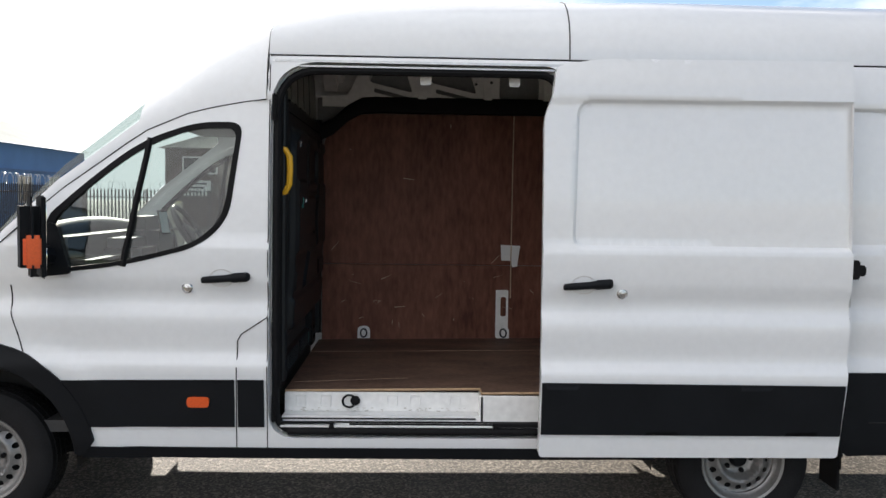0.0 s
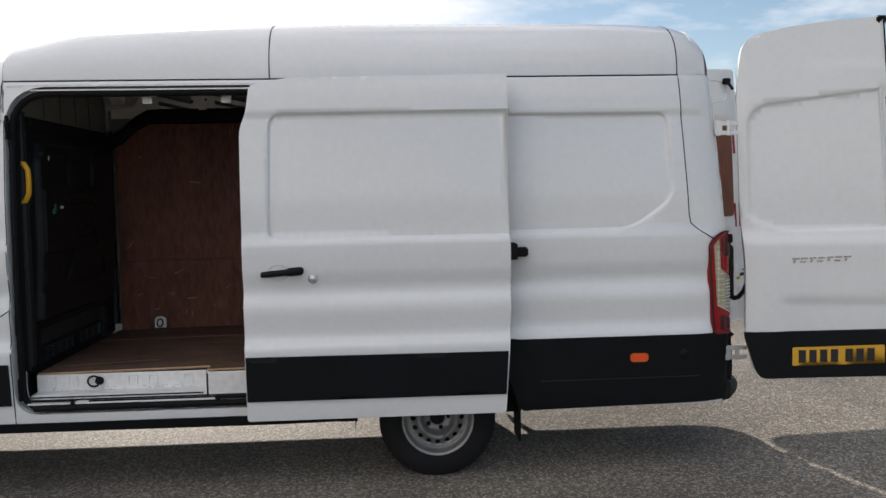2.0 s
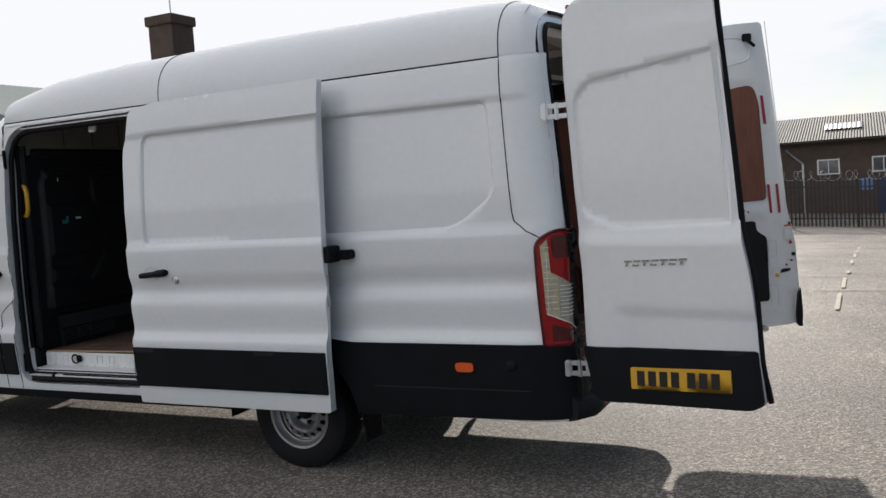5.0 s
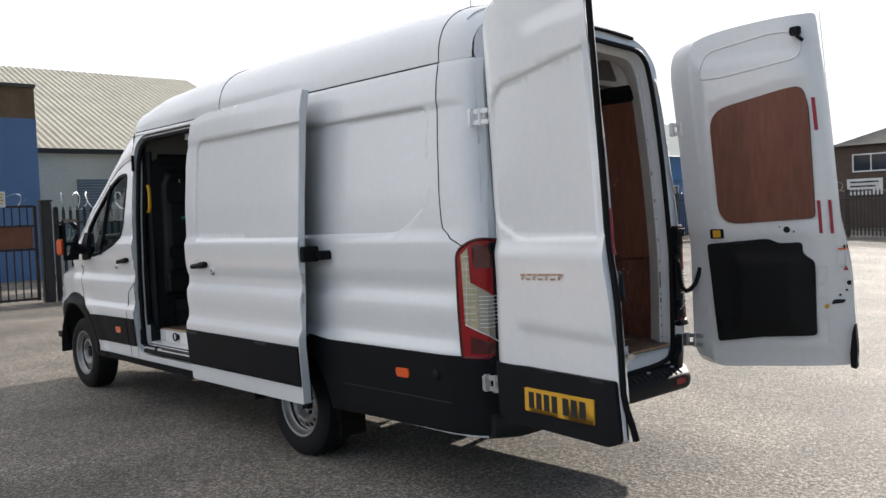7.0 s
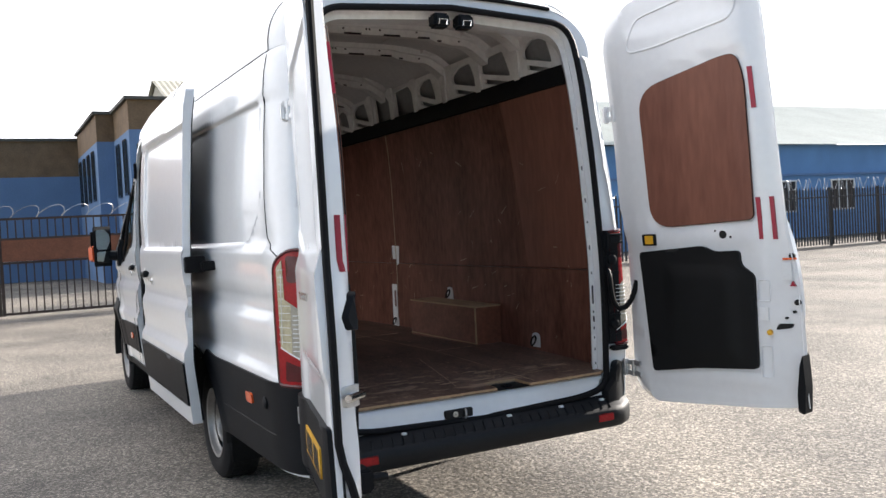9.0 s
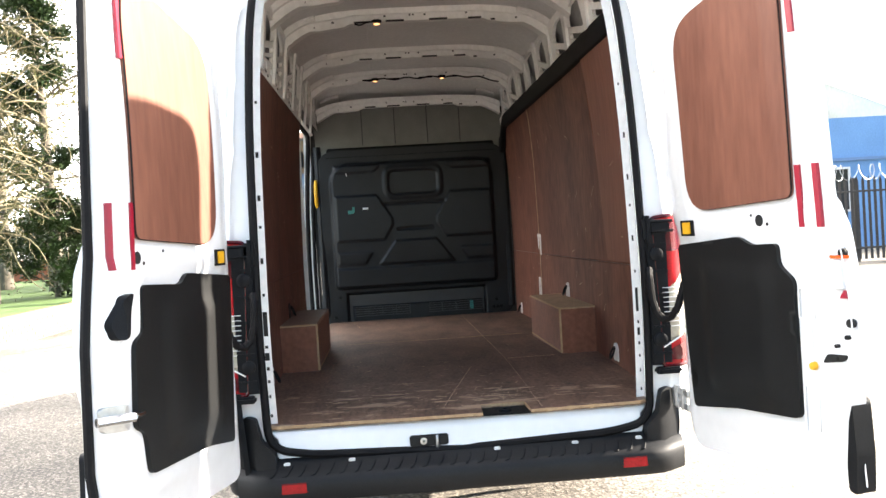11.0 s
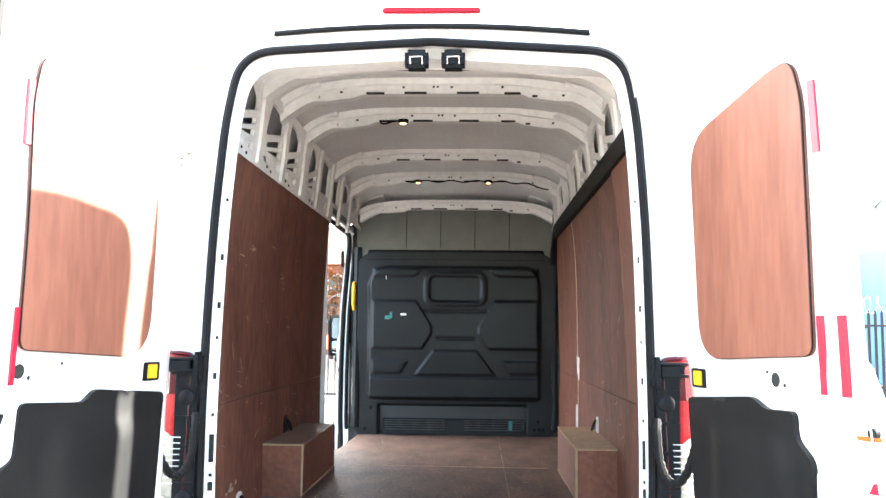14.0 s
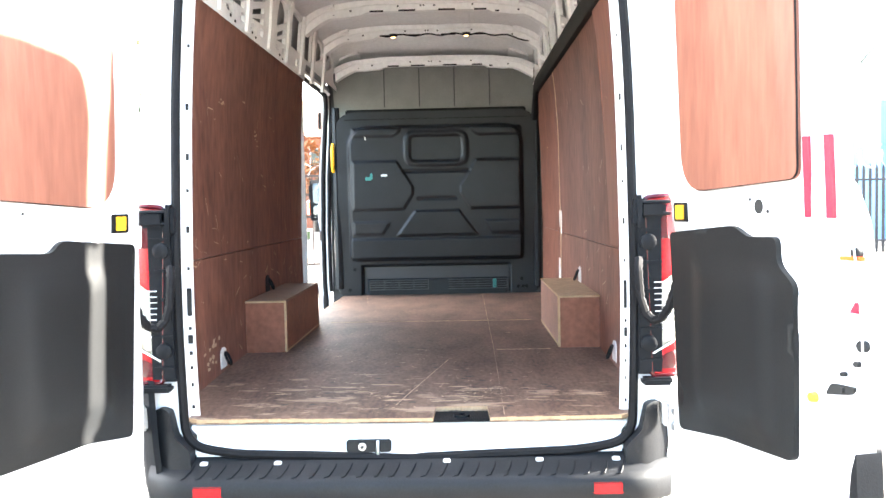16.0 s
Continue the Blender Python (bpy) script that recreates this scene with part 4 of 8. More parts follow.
def rear_door(hx, hy, ang, sgn, taper):
    """A rear door swung wide: sgn -1 is the nearside door. u from the hinge, w outwards."""
    d = Vector((math.cos(ang), sgn * math.sin(ang), 0))
    nrm = Vector((-math.sin(ang), sgn * math.cos(ang), 0))

    def at(u, z, w=0.0):
        return Vector((hx, hy, z)) + d * (u + lean(z) * 0.9) + nrm * w

    def skin(u):
        """The outer skin of the offside door laps back towards its hinge."""
        return u - (0.125 * sstep(0.26, 0.07, u) if sgn > 0 else 0.0)

    def thick(u, z):
        t = (0.050 if sgn < 0 else 0.060) + 0.022 * sstep(1.46, 1.36, z) - 0.016 * sstep(1.06, 0.99, z) * sstep(0.2, 0.3, u)
        t -= 0.014 * sunk(u, z, DOOR_INSET, 0.02) + 0.008 * sstep(2.44, 2.46, z + 0.03 * (0.9 - u)) * sstep(0.3, 0.5, u)
        t -= 0.03 * sstep(0.10, 0.0, u) + 0.015 * sstep(0.90, 0.97, u)
        return t
    if sgn < 0:
        out = rounded([(0.03, 0.80), (0.095, 0.545), (0.905, 0.575), (0.968, 0.60), (0.950, 0.80), (0.934, 1.15), (0.893, 1.42), (0.893, 2.30), (0.900, 2.710), (0.55, 2.692), (0.30, 2.662), (0.10, 2.61), (0.042, 2.30), (0.012, 1.55), (0.03, 1.2)],
                      [0.05, 0.06, 0.03, 0.02, 0.1, 0.1, 0.1, 0.3, 0.03, 0.2, 0.1, 0.10, 0.2, 0.2, 0.1], 5)
    else:
        out = rounded([(0.085, 0.66), (0.125, 0.545), (0.88, 0.590), (0.948, 0.605), (0.945, 0.80), (0.930, 1.15), (0.885, 1.45), (0.880, 2.20), (0.868, 2.70), (0.55, 2.692), (0.27, 2.66), (0.110, 2.615), (0.070, 2.45), (0.080, 1.6)],
                      [0.05, 0.06, 0.03, 0.02, 0.1, 0.1, 0.1, 0.3, 0.03, 0.2, 0.1, 0.10, 0.2, 0.2], 5)
    bm = bmesh.new()
    sheet(bm, out, [], lambda u, z: at(skin(u), z, thick(u, z)), 0.03, [[(u, z) for u, z in r if 0.02 < u < 0.90] for r in rings(DOOR_INSET, 0.02)], 0, DOOR_ROWS)

    free = [(0.60, 0.968), (0.80, 0.950), (1.15, 0.934), (1.42, 0.893), (2.30, 0.893), (2.70, 0.90)]

    def into(u, z):
        if sgn > 0:
            return taper[0] + taper[1] * sstep(0.70, 0.98, u)
        e = lerp_table(free, z) - u
        return taper[0] + 0.03 * sstep(1.7, 2.5, z) + taper[1] * max(0.0, 1 - max(0.0, e) / 0.05) + 0.035 * sstep(0.10, 0.0, u)

    def face(u, z, w=0.0):
        """A place on the inner side; w grows outwards."""
        return at(u, z, into(u, z) + w)

    ring = rounded([(0.15, 1.43), (0.79, 1.43), (0.81, 2.15), (0.79, 2.315), (0.62, 2.30), (0.15, 2.20)] if sgn > 0 else [(0.18, 1.41), (0.81, 1.44), (0.82, 2.15), (0.80, 2.325), (0.64, 2.32), (0.19, 2.21)], [0.12, 0.06, 0.05, 0.06, 0.05, 0.10], 4)
    low = rounded([(0.07, 0.68), (0.80, 0.72), (0.80, 1.14), (0.75, 1.26), (0.74, 1.37), (0.06, 1.37)], 0.04, 3)

    def inner_depth(u, z):
        k = inset(u, z, 0.11, 0.84, 0.66, 2.50, 0, 0.05)
        return into(u, z) + 0.008 - 0.012 * k + 0.008 * sunk(u, z, ring, 0.02) + 0.008 * sunk(u, z, low, 0.02)
    sheet(bm, out, [], lambda u, z: at(u, z, inner_depth(u, z)), 0.03)
    band(bm, out, lambda u, z: at(skin(u), z, thick(u, z)), lambda u, z: at(u, z, inner_depth(u, z)), 0.03)
    bmesh.ops.remove_doubles(bm, verts=bm.verts, dist=1e-5)
    door = part("rear_door", bm, WHITE, van, "white rear door swung wide open", 38)
    # black lower skirt outside
    poly = [(0.098, 0.543), (0.905, 0.573), (0.966, 0.60), (0.948, 0.80), (0.944, 0.858), (0.022, 0.828), (0.026, 0.79)]
    if sgn > 0:
        poly = [(0.13, 0.543), (0.88, 0.588), (0.946, 0.603), (0.943, 0.80), (0.94, 0.858), (0.09, 0.828), (0.088, 0.68)]
    bm = bmesh.new()
    slab(bm, rounded(poly, [0.06, 0.02, 0.02, 0.03, 0.02, 0.02, 0.04], 4), lambda u, z, w: at(u, z, thick(u, z) + w), -0.03 if sgn < 0 else 0.002, 0.018, 0.03)
    part("door_skirt", bm, CLAD, door, "black plastic skirt")
    # seal along the free edge
    bm = bmesh.new()
    tube(bm, [at(u - (0.0 if sgn < 0 else 0.012), z, 0.026 - 0.05 * sstep(0.8, 0.58, z) if sgn < 0 else 0.03) for u, z in resample([(0.970, 0.60), (0.953, 0.80), (0.938, 1.15), (0.896, 1.42), (0.896, 2.30), (0.903, 2.70)], 0.08)[:30]], 0.015 if sgn < 0 else 0.0025, 8)
    part("edge_seal", bm, RUBBER if sgn < 0 else WHITE, door, "black rubber edge seal" if sgn < 0 else "")
    # pressed rim of the panel over the window
    bm = bmesh.new()
    tube(bm, [at(u, z, inner_depth(u, z) + 0.001) for u, z in resample(rounded([(0.13, 2.37), (0.30, 2.375), (0.76, 2.44), (0.775, 2.59), (0.62, 2.61), (0.20, 2.54)], 0.06, 5), 0.03)], 0.0065, 6, True)
    part("pressed_rim", bm, WHITE, door)
    # ply board in the window recess
    board = rounded([(0.185, 1.452), (0.752, 1.478), (0.775, 2.15), (0.752, 2.268), (0.66, 2.262), (0.185, 2.165)], [0.13, 0.03, 0.05, 0.05, 0.05, 0.13], 6)
    if sgn < 0:
        board = rounded([(0.215, 1.437), (0.785, 1.472), (0.81, 2.15), (0.785, 2.285), (0.70, 2.282), (0.228, 2.170)], [0.14, 0.03, 0.05, 0.05, 0.05, 0.13], 6)
    bm = bmesh.new()
    slab(bm, board, face, 0.01, -0.012, 0.06)
    part("ply_board", bm, PLY_DOOR, door, "varnished brown plywood board", 4)
    bm = bmesh.new()
    tube(bm, [face(u, z, -0.007) for u, z in resample(board, 0.05)], 0.003, 5, True)
    part("board_trim", bm, RUBBER, door)
    # black moulded panel
    if sgn > 0:
        pan = [(0.150, 0.708), (0.42, 0.747), (0.738, 0.768), (0.735, 1.215), (0.668, 1.262), (0.668, 1.332), (0.535, 1.327), (0.470, 1.357), (0.094, 1.328)]
    else:
        pan = [(0.165, 0.705), (0.38, 0.740), (0.775, 0.754), (0.795, 0.885), (0.841, 0.909), (0.824, 1.166), (0.774, 1.189), (0.768, 1.332), (0.508, 1.316), (0.470, 1.351), (0.115, 1.322)]
    pan = rounded(pan, 0.025, 4)

    def pan_w(u, z, w):
        return face(u, z, w - 0.014 * inset(u, z, 0.24, 0.66, 0.78, 1.27, 0, 0.06) if w < 0.0 else w)
    bm = bmesh.new()
    slab(bm, pan, pan_w, 0.01, -0.012, 0.035)
    part("moulded_panel", bm, PANEL, door, "black moulded plastic panel")
    # courtesy lamp
    bm = bmesh.new()
    lu = 0.120 if sgn > 0 else 0.145
    slab(bm, rounded(rect(lu, lu + 0.085, 1.362, 1.422), 0.008, 3), face, 0.005, -0.008, 0.05)
    lamp = part("courtesy_lamp", bm, CLAD, door, "amber courtesy reflector in a dark frame")
    bm = bmesh.new()
    slab(bm, rounded(rect(lu + 0.018, lu + 0.066, 1.370, 1.414), 0.004, 3), face, -0.006, -0.012, 0.05)
    part("lamp_lens", bm, YELLOW, lamp)
    # red tape strips
    for u0, u1, z0, z1 in ((0.828, 0.844, 1.38, 1.580), (0.768, 0.786, 1.382, 1.580), (0.794, 0.814, 2.0, 2.195)) if sgn > 0 else ((0.862, 0.869, 1.382, 1.582), (0.790, 0.806, 1.379, 1.582), (0.806, 0.826, 2.02, 2.205)):
        bm = bmesh.new()
        slab(bm, rect(u0, u1, z0, z1), face, 0.0065, -0.006, 0.05)
        part("reflective_strip", bm, RED_TAPE, door, "red reflective tape")
    # hinges
    for z in (0.70, 2.08):
        bm = bmesh.new()
        p = at(-0.02, z, 0.045)
        tube(bm, [p + Vector((0, 0, -0.045)), p + Vector((0, 0, 0.045))], 0.012, 10)
        for k in (-0.028, 0.028):
            box(bm, -0.075, 0.06, -0.006, 0.006, k - 0.013, k + 0.013, 0.003, Matrix.Translation(p))
        box(bm, -0.085, -0.045, -0.02, 0.02, -0.045, 0.045, 0.008, Matrix.Translation(p))
        part("hinge", bm, WHITE if z > 1 else ZINC, door, "bare metal hinge" if z < 1 else "white hinge")
    for u, z, r in ((0.585, 1.409, 0.020), (0.625, 1.396, 0.006), (0.545, 1.428, 0.005), (0.90, 1.300, 0.013), (0.915, 1.085, 0.014), (0.90, 1.041, 0.007), (0.865, 1.012, 0.006), (0.862, 0.974, 0.006)) if sgn > 0 else ((0.775, 1.414, 0.020), (0.738, 1.396, 0.006), (0.613, 1.430, 0.005)):
        bm = bmesh.new()
        slab(bm, [(u + r * math.cos(t), z + r * math.sin(t)) for t in [2 * math.pi * i / 14 for i in range(14)]], face, 0.006, -0.0055, 0.05)
        part("drain_hole", bm, DARK, door)
    return door, at, thick, face


door_l, at_l, th_l, in_l = rear_door(1.894, -0.898, radians(13.5), -1, (-0.058, 0.074))
door_r, at_r, th_r, in_r = rear_door(1.933, 0.861, radians(14.0), 1, (-0.005, 0.055))
# nearside door: plate, maker's badge bars, pull handle, latch, lower bracket
bm = bmesh.new()
slab(bm, rounded([(0.298, 0.626), (0.822, 0.650), (0.822, 0.762), (0.298, 0.738)], 0.008, 3), lambda u, z, w: at_l(u, z, th_l(u, z) + w), 0.016, 0.025, 0.08)
plate = part("number_plate", bm, PLATE, door_l, "yellow rear number plate with dark bars")
for k in range(7):
    u0 = 0.333 + k * 0.0615 + (0.022 if k > 3 else 0)
    zs = 0.644 + 0.045 * (u0 - 0.298)
    bm = bmesh.new()
    slab(bm, rect(u0, u0 + 0.042, zs, zs + 0.078), lambda u, z, w: at_l(u, z, th_l(u, z) + w), 0.024, 0.0265, 0.1)
    part("plate_bar", bm, INK, plate)
for k in range(7):
    bm = bmesh.new()
    u0 = 0.285 + k * 0.049
    z0 = 1.256 + 0.038 * (u0 - 0.285)
    slab(bm, [(u0 + 0.010, z0 + 0.030), (u0 + 0.052, z0 + 0.031), (u0 + 0.048, z0 + 0.021), (u0 + 0.007, z0 + 0.020)], lambda u, z, w: at_l(u, z, th_l(u, z) + w), 0.0, 0.006, 0.1)
    if k % 2:
        slab(bm, [(u0, z0), (u0 + 0.036, z0), (u0 + 0.040, z0 + 0.009), (u0 + 0.004, z0 + 0.009)], lambda u, z, w: at_l(u, z, th_l(u, z) + w), 0.0, 0.006, 0.1)
    else:
        slab(bm, [(u0 + 0.012, z0), (u0 + 0.024, z0), (u0 + 0.030, z0 + 0.019), (u0 + 0.018, z0 + 0.019)], lambda u, z, w: at_l(u, z, th_l(u, z) + w), 0.0, 0.006, 0.1)
    part("badge_bar", bm, CHROME, door_l, "chrome badge bar")
bm = bmesh.new()
slab(bm, rounded([(0.822, 1.312), (0.842, 1.262), (0.855, 1.185), (0.892, 1.175), (0.898, 1.225), (0.862, 1.305)], 0.014, 4), in_l, 0.02, -0.016, 0.03)
part("pull_handle", bm, CLAD, door_l, "black inner pull handle")
bm = bmesh.new()
slab(bm, rounded(rect(0.875, 0.930, 0.915, 0.99), 0.012, 4), in_l, 0.01, -0.006, 0.05)
ltc = part("door_latch", bm, ZINC, door_l, "bare metal door latch")
bm = bmesh.new()
tube(bm, [in_l(0.87, 0.95, -0.02), in_l(0.965, 0.955, -0.03)], 0.014, 8)
tube(bm, [in_l(0.82, 0.952, -0.02), in_l(0.86, 0.952, -0.02)], 0.008, 6)
part("latch_bolt", bm, CHROME, ltc)
bm = bmesh.new()
p = in_l(0.70, 0.60, -0.03)
box(bm, -0.05, 0.05, -0.035, 0.025, -0.045, 0.045, 0.012, Matrix.Translation(p))
tube(bm, [p + Vector((0.0, 0.02, 0)), p + Vector((-0.02, 0.10, -0.01))], 0.016, 8)
part("lower_catch", bm, CLAD, door_l, "black lower catch")
bm = bmesh.new()
p = at_l(0.895, 2.695, 0.02)
box(bm, -0.03, 0.035, -0.03, 0.03, -0.025, 0.02, 0.01, Matrix.Translation(p))
part("upper_catch", bm, CLAD, door_l)
# offside door: latch, yellow plug, warning stickers
bm = bmesh.new()
box(bm, -0.03, 0.03, -0.02, 0.02, -0.03, 0.02, 0.006, Matrix.Translation(at_r(0.755, 2.60, -0.02)))
tube(bm, [at_r(0.735, 2.60, -0.02), at_r(0.765, 2.56, -0.05), at_r(0.795, 2.53, -0.04)], 0.012, 6)
part("upper_latch", bm, CLAD, door_r, "black upper latch")
bm = bmesh.new()
slab(bm, rounded([(0.815, 0.955), (0.885, 0.965), (0.895, 0.985), (0.83, 0.985)], 0.01, 3), in_r, 0.01, 0.001, 0.05)
part("slot", bm, DARK, door_r)
bm = bmesh.new()
lathe(bm, [(0.014, 0), (0.012, 0.014), (0.0, 0.017)], Matrix.Translation(in_r(0.795, 0.945, -0.006)) @ pose(0, 0, 0, 90, 0, 17), 14)
part("yellow_plug", bm, YELLOW, door_r, "yellow plastic plug")
for (u0, u1, z0, z1, mt, lb) in ((0.86, 0.915, 1.282, 1.292, AMBER, "orange warning sticker"), (0.855, 0.895, 1.19, 1.275, PAPER, "white sticker with faint marks"), (0.75, 0.79, 1.0, 1.06, PAPER, "white paper label")):
    bm = bmesh.new()
    slab(bm, rect(u0, u1, z0, z1), in_r, 0.006, -0.0055, 0.1)
    part("sticker", bm, mt, door_r, lb)
bm = bmesh.new()
slab(bm, [(0.885, 1.16), (0.911, 1.16), (0.898, 1.185)], in_r, 0.006, -0.0055, 0.1)
part("sticker", bm, RED_TAPE, door_r, "red warning triangle sticker")
for (u0, u1, z0, z1) in ((0.745, 0.80, 1.09, 1.19), (0.75, 0.80, 0.73, 0.88)):
    bm = bmesh.new()
    tube(bm, [in_r(u, z, -0.003) for u, z in resample(rounded(rect(u0, u1, z0, z1), 0.012, 3), 0.03)], 0.003, 5, True)
    part("pressing_rim", bm, WHITE, door_r)
bm = bmesh.new()
slab(bm, rounded([(0.918, 0.585), (0.95, 0.575), (0.956, 0.70), (0.946, 0.85), (0.930, 0.80), (0.915, 0.66)], 0.01, 3), at_r, 0.07, 0.0, 0.05)
part("skirt_end", bm, CLAD, door_r)

# ---- load space ----
def floor_dip(x):
    """The floor falls slightly towards the cab and sags to the rear sill."""
    return -0.014 * max(0.0, 0.6 - x) - 0.040 * max(0.0, (x - 0.45) / 1.34) ** 1.3


bm = bmesh.new()
FX0 = -2.40
floor_poly = [(FX0, -0.79), (-1.37, -0.79), (-1.37, -0.90), (-0.98, -0.90), (-0.96, -0.87), (-0.30, -0.87), (1.70, -0.87), (1.715, -0.80), (1.755, -0.80), (1.785, -0.75), (1.788, -0.45), (1.80, -0.2), (1.806, 0.09), (1.665, 0.095), (1.665, 0.285), (1.808, 0.29), (1.80, 0.75), (1.765, 0.80), (1.715, 0.80), (1.70, 0.87), (-0.3, 0.87), (FX0, 0.87)]
slab(bm, floor_poly, lambda x, y, d: Vector((x, y, d + floor_dip(x))), 0.708, 0.724, 0.08)
FLOOR = mat("floor_ply", (0.118, 0.062, 0.043), 0.58, spec=0.35, vary=0.58, scale=4.2, fine=46, bump=0.22, stretch=(0.7, 1.5, 1), tint=(0.205, 0.128, 0.092))
# worn-through streaks in the floor's varnish, denser towards the rear sill
fn, fl_ = FLOOR.node_tree.nodes, FLOOR.node_tree.links
f_tc, f_map, f_noise = fn.new("ShaderNodeTexCoord"), fn.new("ShaderNodeMapping"), fn.new("ShaderNodeTexNoise")
f_map.inputs["Scale"].default_value = (11.0, 3.2, 1.0)
f_noise.inputs["Scale"].default_value, f_noise.inputs["Detail"].default_value, f_noise.inputs["Roughness"].default_value = 1.0, 8, 0.68
f_sep, f_grad, f_add, f_ramp, f_mix = fn.new("ShaderNodeSeparateXYZ"), fn.new("ShaderNodeMapRange"), fn.new("ShaderNodeMath"), fn.new("ShaderNodeValToRGB"), fn.new("ShaderNodeMix")
f_grad.inputs["From Min"].default_value, f_grad.inputs["From Max"].default_value = 0.2, 1.55
f_grad.inputs["To Min"].default_value, f_grad.inputs["To Max"].default_value = -0.16, 0.06
f_ramp.color_ramp.elements[0].position, f_ramp.color_ramp.elements[1].position = 0.60, 0.66
f_mix.data_type = "RGBA"
f_mix.inputs["B"].default_value = (0.34, 0.25, 0.175, 1)
fl_.new(f_tc.outputs["Object"], f_map.inputs["Vector"])
fl_.new(f_map.outputs["Vector"], f_noise.inputs["Vector"])
fl_.new(f_tc.outputs["Object"], f_sep.inputs["Vector"])
fl_.new(f_sep.outputs["X"], f_grad.inputs["Value"])
fl_.new(f_noise.outputs["Fac"], f_add.inputs[0])
fl_.new(f_grad.outputs["Result"], f_add.inputs[1])
fl_.new(f_add.outputs[0], f_ramp.inputs["Fac"])
fl_.new(f_ramp.outputs["Color"], f_mix.inputs["Factor"])
f_bsdf = fn["Principled BSDF"]
fl_.new(f_bsdf.inputs["Base Color"].links[0].from_socket, f_mix.inputs["A"])
fl_.new(f_mix.outputs["Result"], f_bsdf.inputs["Base Color"])
floor_ob = part("cargo_floor", bm, FLOOR, van, "worn dark brown plywood floor", 30)
# worn pale patches and scratches near the rear sill
rng = random.Random(5)
WORN = mat("worn_wood", (0.46, 0.35, 0.245), 0.8, vary=0.35, scale=30, fine=160)
bm = bmesh.new()
WEAR = ((1.36, -0.40, 0.16, 46), (1.44, 0.20, 0.13, 46), (1.54, 0.31, 0.10, 30), (1.52, -0.20, 0.16, 30), (0.70, -0.05, 0.30, 30), (1.10, 0.10, 0.34, 40), (0.0, 0.0, 0.5, 26))
for cx, cy, spread, count in WEAR:
    for k in range(count):
        x, y = min(1.72, rng.gauss(cx, spread * 0.55)), rng.gauss(cy, spread)
        if abs(y) > 0.70 or (x > 1.60 and 0.03 < y < 0.36) or (abs(y) > 0.62 and x < 0.65):
            continue
        big = rng.random() < 0.22 and spread < 0.2
        ln, wd = (rng.uniform(0.030, 0.085), rng.uniform(0.004, 0.012)) if big else (rng.uniform(0.004, 0.032), rng.uniform(0.0008, 0.0040))
        a = rng.gauss(math.pi / 2, 0.12 if big else 0.7)
        pts = []
        for j in range(13):
            t = 2 * math.pi * j / 13
            r1, r2 = ln * rng.uniform(0.55, 1.1), wd * rng.uniform(0.25, 1.3)
            pts.append((x + r1 * math.cos(t) * math.cos(a) - r2 * math.sin(t) * math.sin(a), y + r1 * math.cos(t) * math.sin(a) + r2 * math.sin(t) * math.cos(a)))
        bm.faces.new([bm.verts.new((px, py, 0.7247 + floor_dip(px))) for px, py in pts])
tagged(part("floor_scuff", bm, WORN, floor_ob, "pale scuffs and splinters", None), kind="stuff")
bm = bmesh.new()
for (xa, ya), (xb, yb), r in (((-0.55, -0.62), (-0.53, 0.62), 0.0026), ((-2.4, 0.36), (1.77, 0.342), 0.0016), ((0.62, 0.36), (0.62, 0.62), 0.0022), ((0.85, 0.128), (1.63, -0.054), 0.0020), ((1.40, 0.19), (1.40, 0.375), 0.0024), ((1.58, 0.44), (1.60, 0.62), 0.0014), ((-2.38, -0.6), (-1.75, -0.52), 0.0012)):
    tube(bm, [(xa + (xb - xa) * i / 30, ya + (yb - ya) * i / 30, 0.7243 + floor_dip(xa + (xb - xa) * i / 30)) for i in range(31)], [r * rng.choice((0.3, 0.7, 1.0, 1.2)) for i in range(31)], 4)
part("floor_joint", bm, WORN, floor_ob, "pale joint", None)
bm = bmesh.new()
edge = [(1.755, -0.80), (1.785, -0.75), (1.788, -0.45), (1.80, -0.2), (1.806, 0.09), (1.665, 0.095), (1.665, 0.285), (1.808, 0.29), (1.80, 0.75), (1.765, 0.80)]
for a, b in zip(edge, edge[1:]):
    n = max(2, int(math.dist(a, b) / 0.03))
    for i in range(n):
        x0, y0 = a[0] + (b[0] - a[0]) * i / n, a[1] + (b[1] - a[1]) * i / n
        x1, y1 = a[0] + (b[0] - a[0]) * (i + 1) / n, a[1] + (b[1] - a[1]) * (i + 1) / n
        k = rng.choice((-0.004, -0.003, -0.002, 0.0, 0.004, 0.012))
        h0, h1 = floor_dip(x0), floor_dip(x1)
        vs = [(x0 + 0.003, y0, 0.714 - max(0, k) * 0.4 + h0), (x1 + 0.003, y1, 0.714 + h1), (x1 + 0.003, y1, 0.7245 + h1), (x0 + 0.003, y0, 0.7245 + h0), (x1 - 0.003 - k * 0.6, y1, 0.7252 + floor_dip(x1 - 0.006)), (x0 - 0.003 - k * 0.6, y0, 0.7252 + floor_dip(x0 - 0.006))]
        v = [bm.verts.new(p) for p in vs]
        bm.faces.new(v[:4])
        bm.faces.new((v[3], v[2], v[4], v[5]))
part("splintered_edge", bm, PLY_EDGE, floor_ob, "raw splintered plywood edge", None)
bm = bmesh.new()
for a, b in (((-2.4, -0.79), (-1.37, -0.79)), ((-1.37, -0.79), (-1.37, -0.90)), ((-1.37, -0.90), (-1.0, -0.90))):
    tube(bm, [(*a, 0.718 + floor_dip(a[0])), (*b, 0.718 + floor_dip(b[0]))], 0.007, 5)
